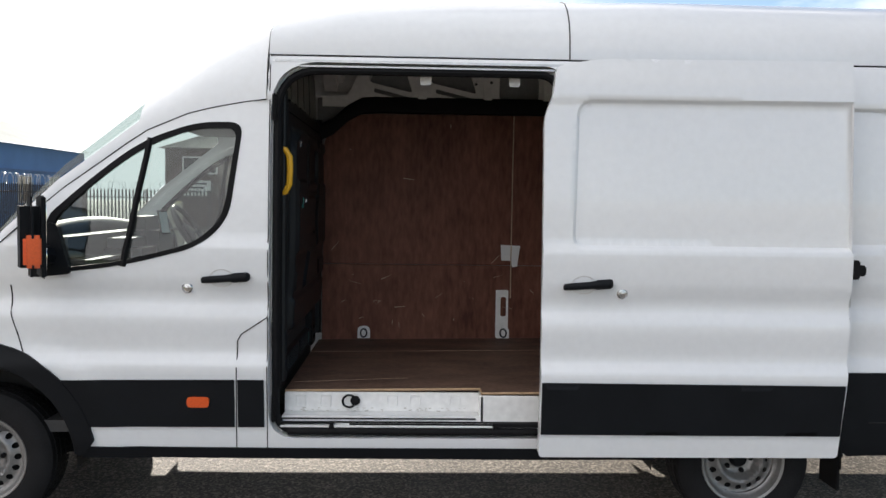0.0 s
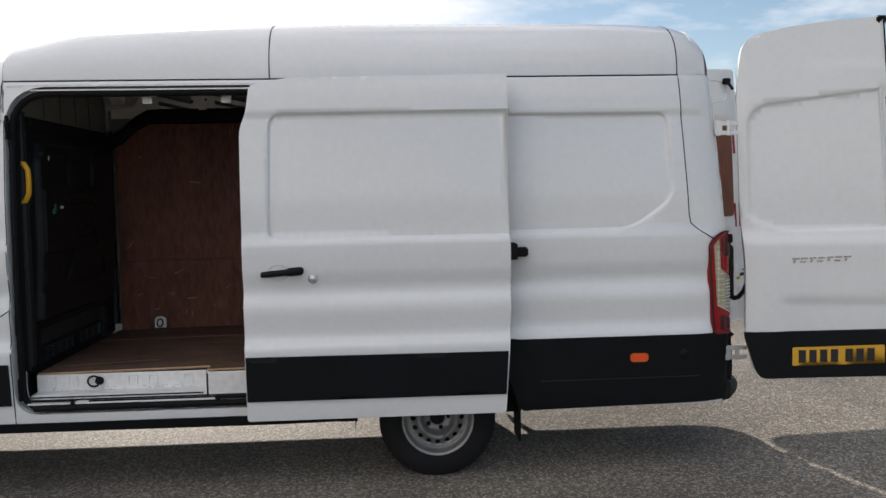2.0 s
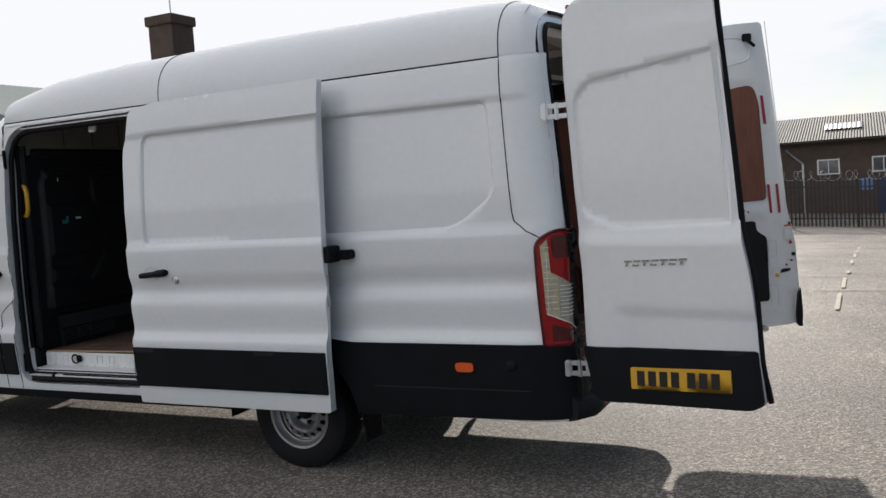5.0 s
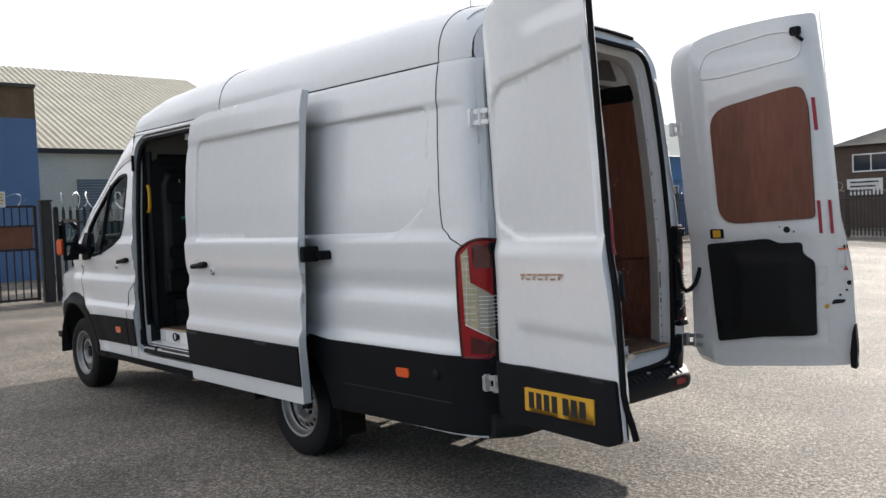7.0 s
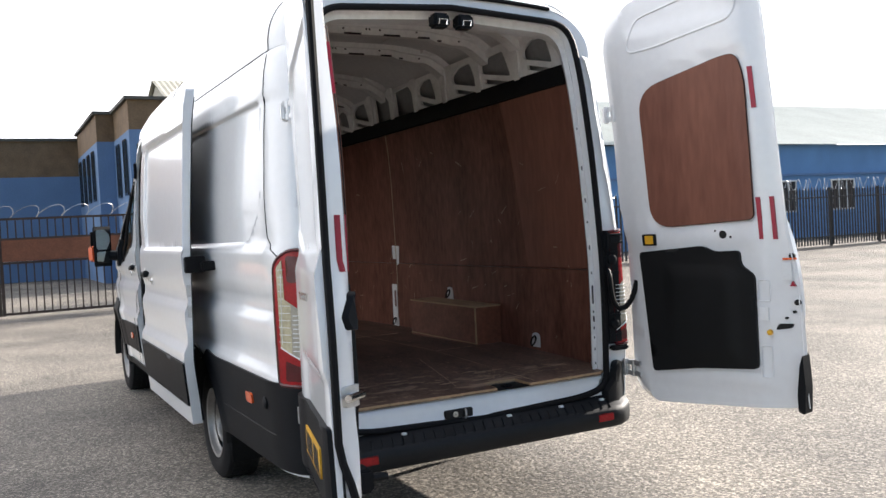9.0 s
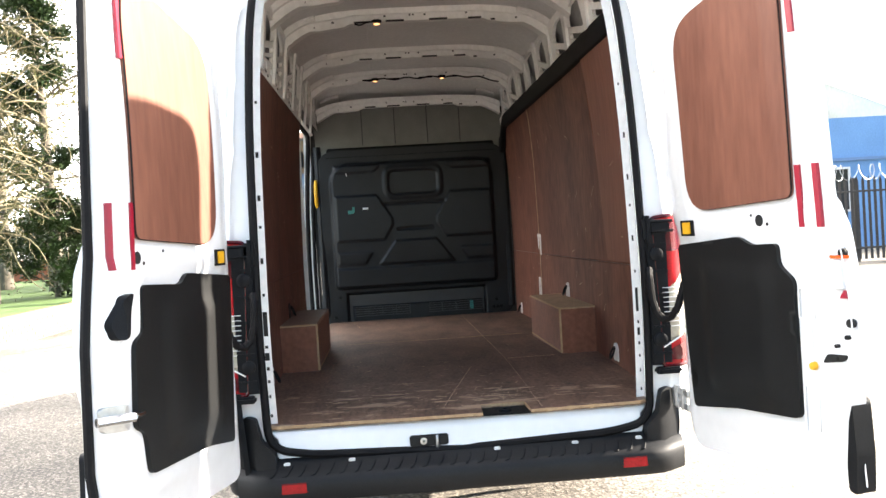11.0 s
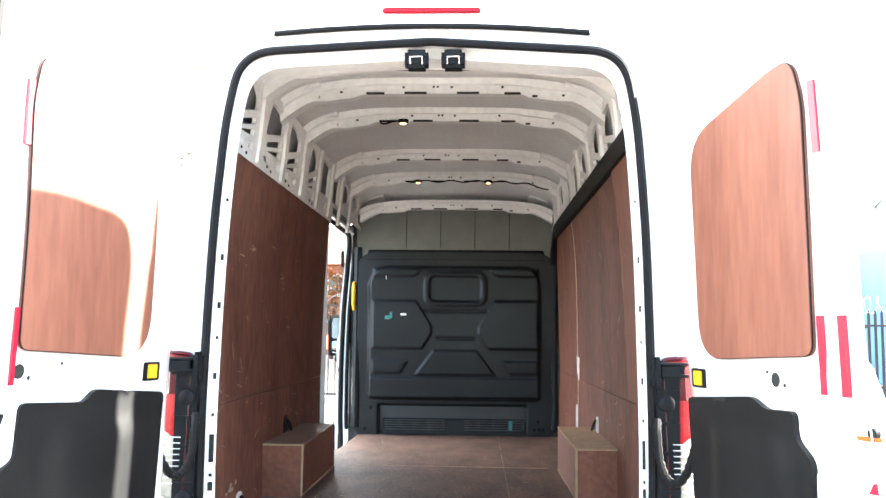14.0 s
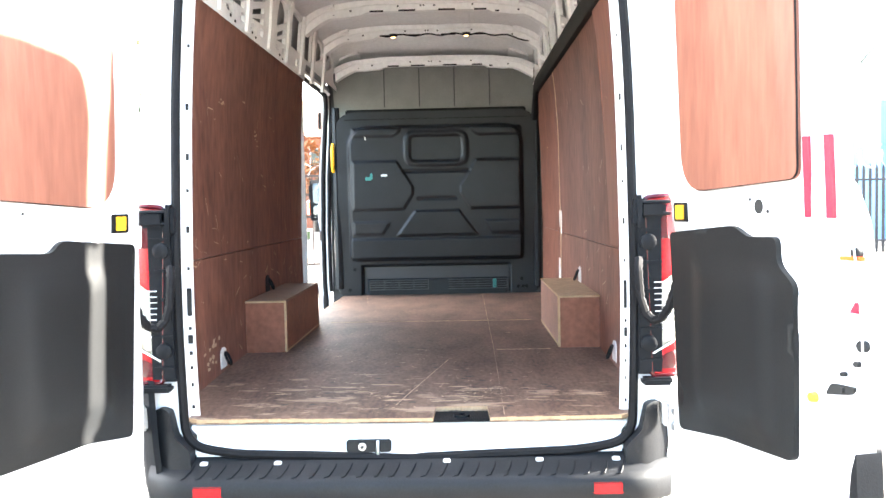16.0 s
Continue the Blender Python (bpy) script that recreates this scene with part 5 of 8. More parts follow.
part("splintered_edge", bm, PLY_EDGE, floor_ob, "raw splintered plywood edge", None)
# sheet metal under the floor edge, down to the sill
bm = bmesh.new()
secs = [(1.60, 0.668), (1.775, 0.664), (1.788, 0.655), (1.792, 0.632), (1.800, 0.585), (1.812, 0.560)]
rows = [[bm.verts.new((x, y * (1 if z > 0.65 else 0.97), z)) for y in [-0.77 + 1.54 * i / 24 for i in range(25)]] for x, z in secs]
for r, s in zip(rows, rows[1:]):
    for i in range(24):
        bm.faces.new((r[i], r[i + 1], s[i + 1], s[i]))
part("rear_sill", bm, WHITE, van, "white painted rear sill", 50)
bm = bmesh.new()
box(bm, 1.64, 1.80, 0.085, 0.295, 0.667, 0.6715, 0.001)
lathe(bm, [(0.03, 0), (0.03, 0.008), (0.012, 0.009), (0.012, 0.002)], Matrix.Translation((1.735, 0.19, 0.6715)), 16)
part("floor_recess", bm, CLAD, van, "black recess in the floor edge")


# plywood walls
def wall_y(z):
    return lerp_table([(0.70, 0.872), (1.25, 0.876), (1.9, 0.866), (2.16, 0.85), (2.32, 0.83)], z)


def ply(poly, sgn, name="ply_wall", off=0.0, th=0.009, m=PLY, label="dark brown plywood lining", holes=()):
    bm = bmesh.new()
    slab(bm, poly, lambda x, z, d: Vector((x, sgn * (wall_y(z) - d), z)), off, off + th, 0.12, holes)
    return part(name, bm, m, van, label)


# nearside wall behind the door opening, offside wall in two lengths
ply([(-0.96, 0.703), (0.6, 0.72), (1.60, 0.69), (1.60, 1.225), (-0.96, 1.225)], -1)
ply([(-0.96, 1.229), (1.60, 1.229), (1.575, 1.7), (1.54, 2.292), (-0.97, 2.292), (-1.0, 1.9)], -1)
ply([(-2.38, 0.683), (0.6, 0.72), (1.60, 0.69), (1.60, 1.225), (-2.38, 1.225)], 1)
ply(rounded([(-2.375, 1.229), (-1.032, 1.229), (-1.032, 2.292), (-2.10, 2.29), (-2.28, 2.24), (-2.375, 2.1)], [0, 0, 0, 0.1, 0.06, 0.1], 4), 1)
ply([(-1.027, 1.229), (1.59, 1.229), (1.565, 1.7), (1.53, 2.292), (-1.027, 2.292)], 1)
ply([(0.98, 1.24), (1.60, 1.24), (1.57, 1.7), (1.54, 2.292), (0.80, 2.292)], 1, "ply_wall", 0.012, 0.009, PLY_DOOR, "lighter brown plywood board lapped over the lining")
bm = bmesh.new()
tube(bm, [(-1.03, wall_y(z) - 0.010, z) for z in [0.99 + 0.1 * j for j in range(14)]], 0.004, 5)
part("lining_joint", bm, WORN, van, "pale batten joint", None)
# stains and scrapes on the lining
bm = bmesh.new()
for x, z, s, w in ((0.30, 1.79, -1, 0.05), (1.12, 0.815, -1, 0.10), (1.20, 0.80, -1, 0.10), (1.30, 1.23, -1, 0.03), (1.34, 1.20, -1, 0.025), (0.93, 1.9, -1, 0.05), (-2.0, 0.95, 1, 0.03), (0.55, 1.4, 1, 0.02)):
    for k in range(7):
        px, pz = x + rng.gauss(0, w * 0.5), z + rng.gauss(0, w * 0.3)
        pts = []
        for j in range(7):
            t = 2 * math.pi * j / 7
            r1 = rng.uniform(0.3, 1) * w * 0.3
            zz = pz + r1 * math.sin(t) * 0.45
            pts.append(bm.verts.new((px + r1 * math.cos(t), s * (wall_y(zz) - 0.0098 - (0.0 if s < 0 or x < 0.5 else 0.012)), zz)))
        bm.faces.new(pts)
tagged(part("lining_scrape", bm, WORN, van, "pale scrapes", None), kind="stuff")
bm = bmesh.new()
for k in range(150):
    sg = rng.choice((-1, 1))
    x, z = rng.uniform(-0.9 if sg < 0 else -2.3, 1.55), rng.choice((rng.uniform(0.76, 1.3), rng.uniform(0.76, 2.2)))
    if abs(x - 0.1) < 0.55 and z < 1.0:
        continue
    ln, wd, a = rng.uniform(0.004, 0.05), rng.uniform(0.001, 0.003), rng.gauss(0.3, 0.9)
    off = 0.0098 if sg < 0 or x < 0.75 or z < 1.24 else 0.0222
    quad = [(x + p * ln * math.cos(a) - q * wd * math.sin(a), z + p * ln * math.sin(a) + q * wd * math.cos(a)) for p, q in ((-1, -1), (1, -0.5), (0.9, 0.6), (-0.8, 1))]
    bm.faces.new([bm.verts.new((u, sg * (wall_y(v) - off), v)) for u, v in quad])
tagged(part("lining_scratch", bm, WORN, van, "fine pale scratches", None), kind="stuff")
bm = bmesh.new()
for k in range(110):
    x, y, r1 = rng.uniform(0.2, 1.7), rng.uniform(-0.62, 0.62), rng.uniform(0.003, 0.014)
    if x > 1.62 and 0.03 < y < 0.36:
        continue
    bm.faces.new([bm.verts.new((x + r1 * rng.uniform(0.6, 1) * math.cos(t), y + 1.5 * r1 * rng.uniform(0.6, 1) * math.sin(t), 0.7248 + floor_dip(x))) for t in [2 * math.pi * j / 8 for j in range(8)]])
tagged(part("floor_stain", bm, mat("oil_stain", (0.030, 0.020, 0.016), 0.6, vary=0.3, fine=80), floor_ob, "small dark stains", None), kind="stuff")
# black padded rail along the top of the offside lining
bm = bmesh.new()
rows = []
for i in range(41):
    x = -2.40 + i * 0.099
    dz = -0.20 * sstep(-2.05, -2.40, x) ** 1.3
    rows.append([bm.verts.new((x, 0.822 + 0.034 * math.copysign(abs(math.cos(t)) ** 0.6, math.cos(t)), 2.352 + dz + 0.058 * math.copysign(abs(math.sin(t)) ** 0.6, math.sin(t)))) for t in [2 * math.pi * k / 12 for k in range(12)]])
for r, q in zip(rows, rows[1:]):
    for k in range(12):
        bm.faces.new((r[k], r[(k + 1) % 12], q[(k + 1) % 12], q[k]))
bm.faces.new(rows[0])
bm.faces.new(rows[-1][::-1])
part("padded_rail", bm, RUBBER, van, "black padded load rail")
# wheel-arch boxes
for sgn in (-1, 1):
    poly = [(-0.38, 0.712), (0.60, 0.718), (0.60, 0.966), (-0.38, 0.966)]
    bm = bmesh.new()
    slab(bm, poly, lambda x, z, d: Vector((x, sgn * d, z)), 0.668, 0.68, 0.3)
    slab(bm, rect(0.68, 0.866, 0.718, 0.966), lambda y, z, d: Vector((d, sgn * y, z)), 0.588, 0.60, 0.3)
    bx = part("wheel_arch_box", bm, PLY_ARCH, van, "brown plywood wheel-arch box with raw edges")
    bm = bmesh.new()
    box(bm, -0.38, 0.602, sgn * 0.77 - 0.104, sgn * 0.77 + 0.098, 0.966, 0.976)
    part("box_top", bm, mat("arch_top_ply", (0.20, 0.115, 0.075), 0.6, vary=0.25, scale=6, fine=60) if sgn < 0 else PLY_EDGE, bx, "scuffed top board")
    bm = bmesh.new()
    tube(bm, [(0.603, sgn * 0.667, 0.728), (0.603, sgn * 0.667, 0.975)], 0.0065, 5)
    tube(bm, [(0.603, sgn * 0.667, 0.972), (0.603, sgn * 0.866, 0.972)], 0.005, 5)
    tube(bm, [(0.603, sgn * 0.667, 0.728), (-0.38, sgn * 0.667, 0.728)], 0.004, 5)
    part("box_edge", bm, PLY_EDGE, bx, "raw pale plywood edge")
# lashing rings
for x, y, z, s in ((1.02, -0.862, 0.775, -1), (1.02, 0.862, 0.775, 1), (-2.08, 0.862, 0.738, 1), (-1.08, 0.862, 0.745, 1), (0.10, -0.865, 1.02, -1), (-0.10, 0.865, 1.02, 1)):
    bm = bmesh.new()
    slab(bm, rounded(rect(x - 0.045, x + 0.045, z - 0.045, z + 0.045), [0.0, 0.0, 0.04, 0.04], 4), lambda u, v, d: Vector((u, s * (wall_y(v) - d), v)), 0.0, 0.013, 0.05)
    pl = part("lashing_plate", bm, INNER_WHITE if x < 0.05 or x > 0.5 else CLAD, van, "white lashing point plate")
    bm = bmesh.new()
    tube(bm, [(x + 0.022 * math.cos(t), s * (wall_y(z) - 0.02 - 0.012 * (1 - math.sin(t))), z + 0.028 * math.sin(t) - 0.004) for t in [2 * math.pi * i / 14 for i in range(14)]], 0.0055, 6, True)
    part("lashing_ring", bm, RUBBER, pl, "black lashing ring")
bm = bmesh.new()
lathe(bm, [(0.026, 0), (0.024, 0.012), (0.0, 0.016)], Matrix.Translation((-2.03, -0.818, 0.63)) @ pose(0, 0, 0, 90, 0, 0), 14)
tube(bm, [(-2.06 + 0.035 * math.cos(t), -0.832, 0.63 + 0.032 * math.sin(t)) for t in [math.pi * 0.25 + math.pi * 1.5 * i / 12 for i in range(13)]], 0.006, 6)
part("lashing_ring", bm, RUBBER, van, "black lashing ring on the step")
# slotted bracket and paper on the offside wall, opposite the side door
bm = bmesh.new()
slab(bm, rounded(rect(-1.135, -1.045, 0.705, 1.05), 0.01, 3), lambda x, z, d: Vector((x, wall_y(z) - d, z)), 0.009, 0.014, 0.1, [rounded(rect(-1.10, -1.06, 0.86, 1.0), 0.015, 3)])
part("slotted_bracket", bm, INNER_WHITE, van, "white slotted metal bracket")
bm = bmesh.new()
slab(bm, [(-1.10, 1.262), (-1.03, 1.262), (-1.02, 1.215), (-0.985, 1.22), (-0.965, 1.37), (-1.105, 1.375)], lambda x, z, d: Vector((x, wall_y(z) - d, z)), 0.0092, 0.0105, 0.1)
part("paper_notice", bm, PAPER, van, "worn pale paper notice")

# bulkhead of black moulded plastic
BX = -2.42
BULK_POLY = rounded([(-0.80, 0.678), (-0.635, 0.684), (0.61, 0.684), (0.80, 0.684), (0.868, 0.75), (0.866, 1.5), (0.845, 2.05), (0.79, 2.165), (0.70, 2.20), (-0.70, 2.20), (-0.79, 2.165), (-0.845, 2.06), (-0.872, 1.5), (-0.872, 0.75)], [0.02, 0.0, 0.0, 0.02, 0.03, 0.2, 0.05, 0.04, 0.03, 0.03, 0.04, 0.05, 0.2, 0.03], 5)


PAD_OUT = rounded(rect(-0.275, 0.275, 1.735, 2.045), 0.11, 6)
PAD_IN = rounded(rect(-0.225, 0.225, 1.775, 2.005), 0.07, 6)


BODY = rounded([(-0.735, 0.965), (0.715, 0.965), (0.715, 1.98), (0.64, 2.085), (-0.64, 2.085), (-0.735, 1.98)], [0.05, 0.05, 0.06, 0.07, 0.07, 0.06], 5)


def bulk_at(y, z, d=0.0):
    h = 0.034 * sunk(y, z, BODY, 0.03)
    # window pad with its rim
    if abs(y) < 0.3 and z > 1.7:
        h += 0.012 * sunk(y, z, PAD_OUT, 0.03) - 0.020 * sunk(y, z, PAD_IN, 0.018)
    # pads left and right, and the low arch
    for s in (-1, 1):
        yy = s * y
        kk = min(inset(yy, z, 0.16, 0.70, 1.383, 1.80, 0, 0.022), sstep(-0.005, 0.018, (yy - 0.19) - max(0.0, abs(z - 1.55) - 0.03) * 0.62))
        h += 0.014 * kk
        h += 0.012 * min(inset(yy, z, 0.36, 0.70, 1.178, 1.303, 0, 0.022), sstep(0, 0.022, yy - 0.37 - (1.31 - z) * 0.6))
        h += 0.014 * min(inset(yy, z, 0.26, 0.70, 1.985, 2.07, 0, 0.022), sstep(0, 0.022, yy - 0.28 - max(0.0, 2.06 - z) ** 2 * 14))
        # ribs along the edge flange
        h += sstep(0.822, 0.842, yy) * (0.010 * sstep(0.0, 0.5, math.sin(z * 62)) * sstep(0.95, 1.0, z) * sstep(2.0, 1.95, z) - 0.030)
    h += 0.016 * min(inset(y, z, -0.37, 0.37, 1.165, 1.39, 0, 0.022), sstep(0.0, 0.022, 0.355 - abs(y) - (z - 1.16) * 0.75))
    # grooves across the middle
    for zg, half in ((1.706, 0.27), (1.480, 0.15)):
        h -= 0.011 * sstep(0.014, 0.004, abs(z - zg)) * sstep(half + 0.02, half, abs(y))
    h += 0.014 * sstep(1.160, 1.140, z) * sunk(y, z, BODY, 0.03)
    h -= 0.050 * inset(y, z, -0.645, 0.605, 0.60, 0.935, 0, 0.025)
    h += 0.030 * inset(y, z, -0.60, 0.58, 0.60, 0.818, 0, 0.014)
    return Vector((BX + h + 0.03 * sstep(0.9, 1.5, z) + d, y, z))


bm = bmesh.new()
sheet(bm, BULK_POLY, [], bulk_at, 0.0095)
band(bm, BULK_POLY, bulk_at, lambda y, z: Vector((BX - 0.05, y, z)), 0.05)
bulk = part("bulkhead", bm, BULK, van, "black moulded plastic bulkhead, scuffed", 85)
for y0 in (-0.572, 0.085):
    for j in range(4):
        yj = y0 + j * 0.1225
        bm = bmesh.new()
        box(bm, BX - 0.020, BX - 0.0155, yj, yj + 0.112, 0.722, 0.802)
        vent = part("vent_slot", bm, DARK, bulk)
        bm = bmesh.new()
        for k in range(5):
            box(bm, BX - 0.018, BX - 0.006, yj - 0.004, yj + 0.116, 0.720 + k * 0.0195, 0.726 + k * 0.0195, 0.0015)
        box(bm, BX - 0.018, BX - 0.007, yj + 0.112, yj + 0.1185, 0.720, 0.804)
        part("vent_louvre", bm, LOUVRE, vent, "grey louvres")
for y, z in ((-0.745, 0.725), (-0.70, 0.90), (0.66, 0.735), (0.70, 0.735), (0.73, 0.735), (0.69, 0.80)):
    bm = bmesh.new()
    lathe(bm, [(0.016, 0.0), (0.015, 0.006), (0.0, 0.008)], Matrix.Translation(bulk_at(y, z)) @ pose(0, 0, 0, 0, 90, 0), 12)
    part("fixing_cap", bm, RUBBER, bulk)
for y, z, w, h, m in ((-0.56, 1.65, 0.05, 0.03, BLUE_MARK), (-0.535, 1.67, 0.02, 0.05, BLUE_MARK), (-0.43, 1.675, 0.05, 0.018, PAPER), (0.465, 0.765, 0.030, 0.075, BLUE_MARK), (-0.58, 1.98, 0.008, 0.03, PAPER)):
    bm = bmesh.new()
    slab(bm, rounded(rect(y - w / 2, y + w / 2, z - h / 2, z + h / 2), min(w, h) * 0.3, 3), lambda u, v, d: bulk_at(u, v, d), 0.001, 0.014 if z < 0.9 else 0.004, 0.1)
    part("sticker", bm, m, bulk, "small torn sticker")
# quilted headlining panel above it, and the dark gap rail
bm = bmesh.new()
slab(bm, [(-0.83, 2.15), (0.83, 2.15)] + [(roof_point(-2.44, a, 0.03).y * 0.97, roof_point(-2.44, a, 0.03).z - 0.02) for a in (0.95, 0.90, 0.84, 0.75, 0.6, 0.4, 0.2, -0.2, -0.4, -0.6, -0.75, -0.84, -0.90, -0.95)], lambda y, z, d: Vector((BX - 0.02 + d - 0.025 * (z - 2.19), y, z)), 0.0, 0.012, 0.1)
for y in (-0.42, -0.13, 0.16, 0.45):
    bm3 = bmesh.new()
    tube(bm3, [(BX - 0.006 - 0.025 * (z - 2.19), y, z) for z in (2.24, 2.4, 2.58)], 0.004, 5)
    part("felt_seam", bm3, DASH, van)
# added panel that stops sun leaking in between cab roof and roof panel
bm2 = bmesh.new()
slab(bm2, [(-0.93, 1.9), (0.93, 1.9), (0.93, 2.38)] + [(roof_point(-2.46, a).y * 0.996, roof_point(-2.46, a).z - 0.004) for a in (1.0, 0.97, 0.93, 0.88, 0.82, 0.75, 0.65, 0.5, 0.35, 0.15, -0.15, -0.35, -0.5, -0.65, -0.75, -0.82, -0.88, -0.93, -0.97, -1.0)] + [(-0.93, 2.38)], lambda y, z, d: Vector((-2.472 + d, y, z)), 0.0, 0.006, 0.2)
part("leak_stop_panel", bm2, DASH, van)
part("headboard", bm, FELT, van, "grey felt board over the bulkhead")
bm = bmesh.new()
box(bm, BX - 0.015, BX + 0.030, -0.76, 0.76, 2.125, 2.150, 0.008)
box(bm, BX - 0.015, BX + 0.014, -0.745, 0.745, 2.150, 2.222, 0.010)
for y in (-0.66, -0.44, -0.22, 0.0, 0.22, 0.44, 0.66):
    box(bm, BX + 0.012, BX + 0.024, y - 0.022, y + 0.022, 2.178, 2.218, 0.006)
part("bulkhead_rail", bm, RUBBER, van)

# inner roof skin, bows, upper side frames
bm = bmesh.new()
loft(bm, [-2.46 + i * 0.2 for i in range(20)] + [1.50, 1.60], [a for a in AA if abs(a) < 0.97], 0.02)
part("roof_lining_skin", bm, PRIMER, van, "bare grey roof skin", 50)


def roof_in(x, y):
    lo, hi = 0.0, 1.0
    for _ in range(24):
        a = (lo + hi) / 2
        if roof_point(x, a, 0.02).y < abs(y):
            lo = a
        else:
            hi = a
    return roof_point(x, lo, 0.02).z


BOW = 0.072
for x in (1.52, 1.06, 0.66, 0.08, -0.98, -1.70, -2.32):
    bm = bmesh.new()
    rows = []
    for i in range(41):
        y = -0.80 + 1.6 * i / 40
        zt = roof_in(min(x, 1.5), y) - 0.002 - (0.045 if x < -2.2 else 0.0)
        drop = BOW * (1.0 + 0.22 * sstep(0.40, 0.44, abs(y)) * sstep(0.62, 0.58, abs(y)) + 0.30 * sstep(0.62, 0.78, abs(y)))
        wide = 1.0 + 0.6 * sstep(0.60, 0.66, abs(y))
        rows.append([bm.verts.new((x + dx * wide, y, zt + dz)) for dx, dz in ((-0.062, 0.0), (-0.05, -drop * 0.40), (-0.034, -drop * 0.44), (-0.028, -drop), (0.028, -drop), (0.034, -drop * 0.44), (0.05, -drop * 0.40), (0.062, 0.0))])
    for r, s in zip(rows, rows[1:]):
        for i in range(7):
            bm.faces.new((r[i], r[i + 1], s[i + 1], s[i]))
    bow = part("roof_bow", bm, INNER_WHITE, van, "white pressed-steel roof bow", 30)
    for y, w, up in ((-0.62, 0.012, 0), (-0.50, 0.007, 0.02), (-0.33, 0.045, -0.012), (-0.19, 0.006, 0.016), (-0.13, 0.055, -0.012), (-0.04, 0.005, 0.018), (-0.02, 0.005, 0.018), (0.05, 0.006, 0.016), (0.13, 0.055, -0.012), (0.30, 0.006, 0.018), (0.35, 0.040, -0.012), (0.46, 0.013, -0.004), (0.60, 0.006, 0.012), (0.63, 0.006, 0.012), (0.70, 0.018, 0.0)):
        bm = bmesh.new()
        zt = roof_in(min(x, 1.5), y) - (0.045 if x < -2.2 else 0.0) - BOW * (1.0 + 0.22 * sstep(0.40, 0.44, abs(y)) * sstep(0.62, 0.58, abs(y)) + 0.30 * sstep(0.62, 0.78, abs(y)))
        box(bm, x + 0.024, x + 0.0345, y - w, y + w, zt + 0.008 + up, zt + 0.018 + up)
        part("bow_slot", bm, DARK, bow)
    # gusset plates where the bow meets the side
    for sgn in (-1, 1):
        if x < 1.4:
            bm = bmesh.new()
            zt = roof_in(x, 0.66)
            slab(bm, rounded([(x - 0.10, 0.60), (x + 0.10, 0.60), (x + 0.08, 0.76), (x - 0.08, 0.76)], 0.02, 3), lambda u, v, d: Vector((u, sgn * v, roof_in(min(u, 1.5), v) - d)), 0.004, 0.022, 0.05)
            part("bow_gusset", bm, INNER_WHITE, van)
# ribs stamped along the roof skin
for y in (-0.30, 0.28):
    bm = bmesh.new()
    tube(bm, [(-2.1 + 0.1 * i, y, roof_in(-2.1 + 0.1 * i, y) - 0.001) for i in range(36)], 0.004, 5)
    part("skin_seam", bm, PRIMER, van)
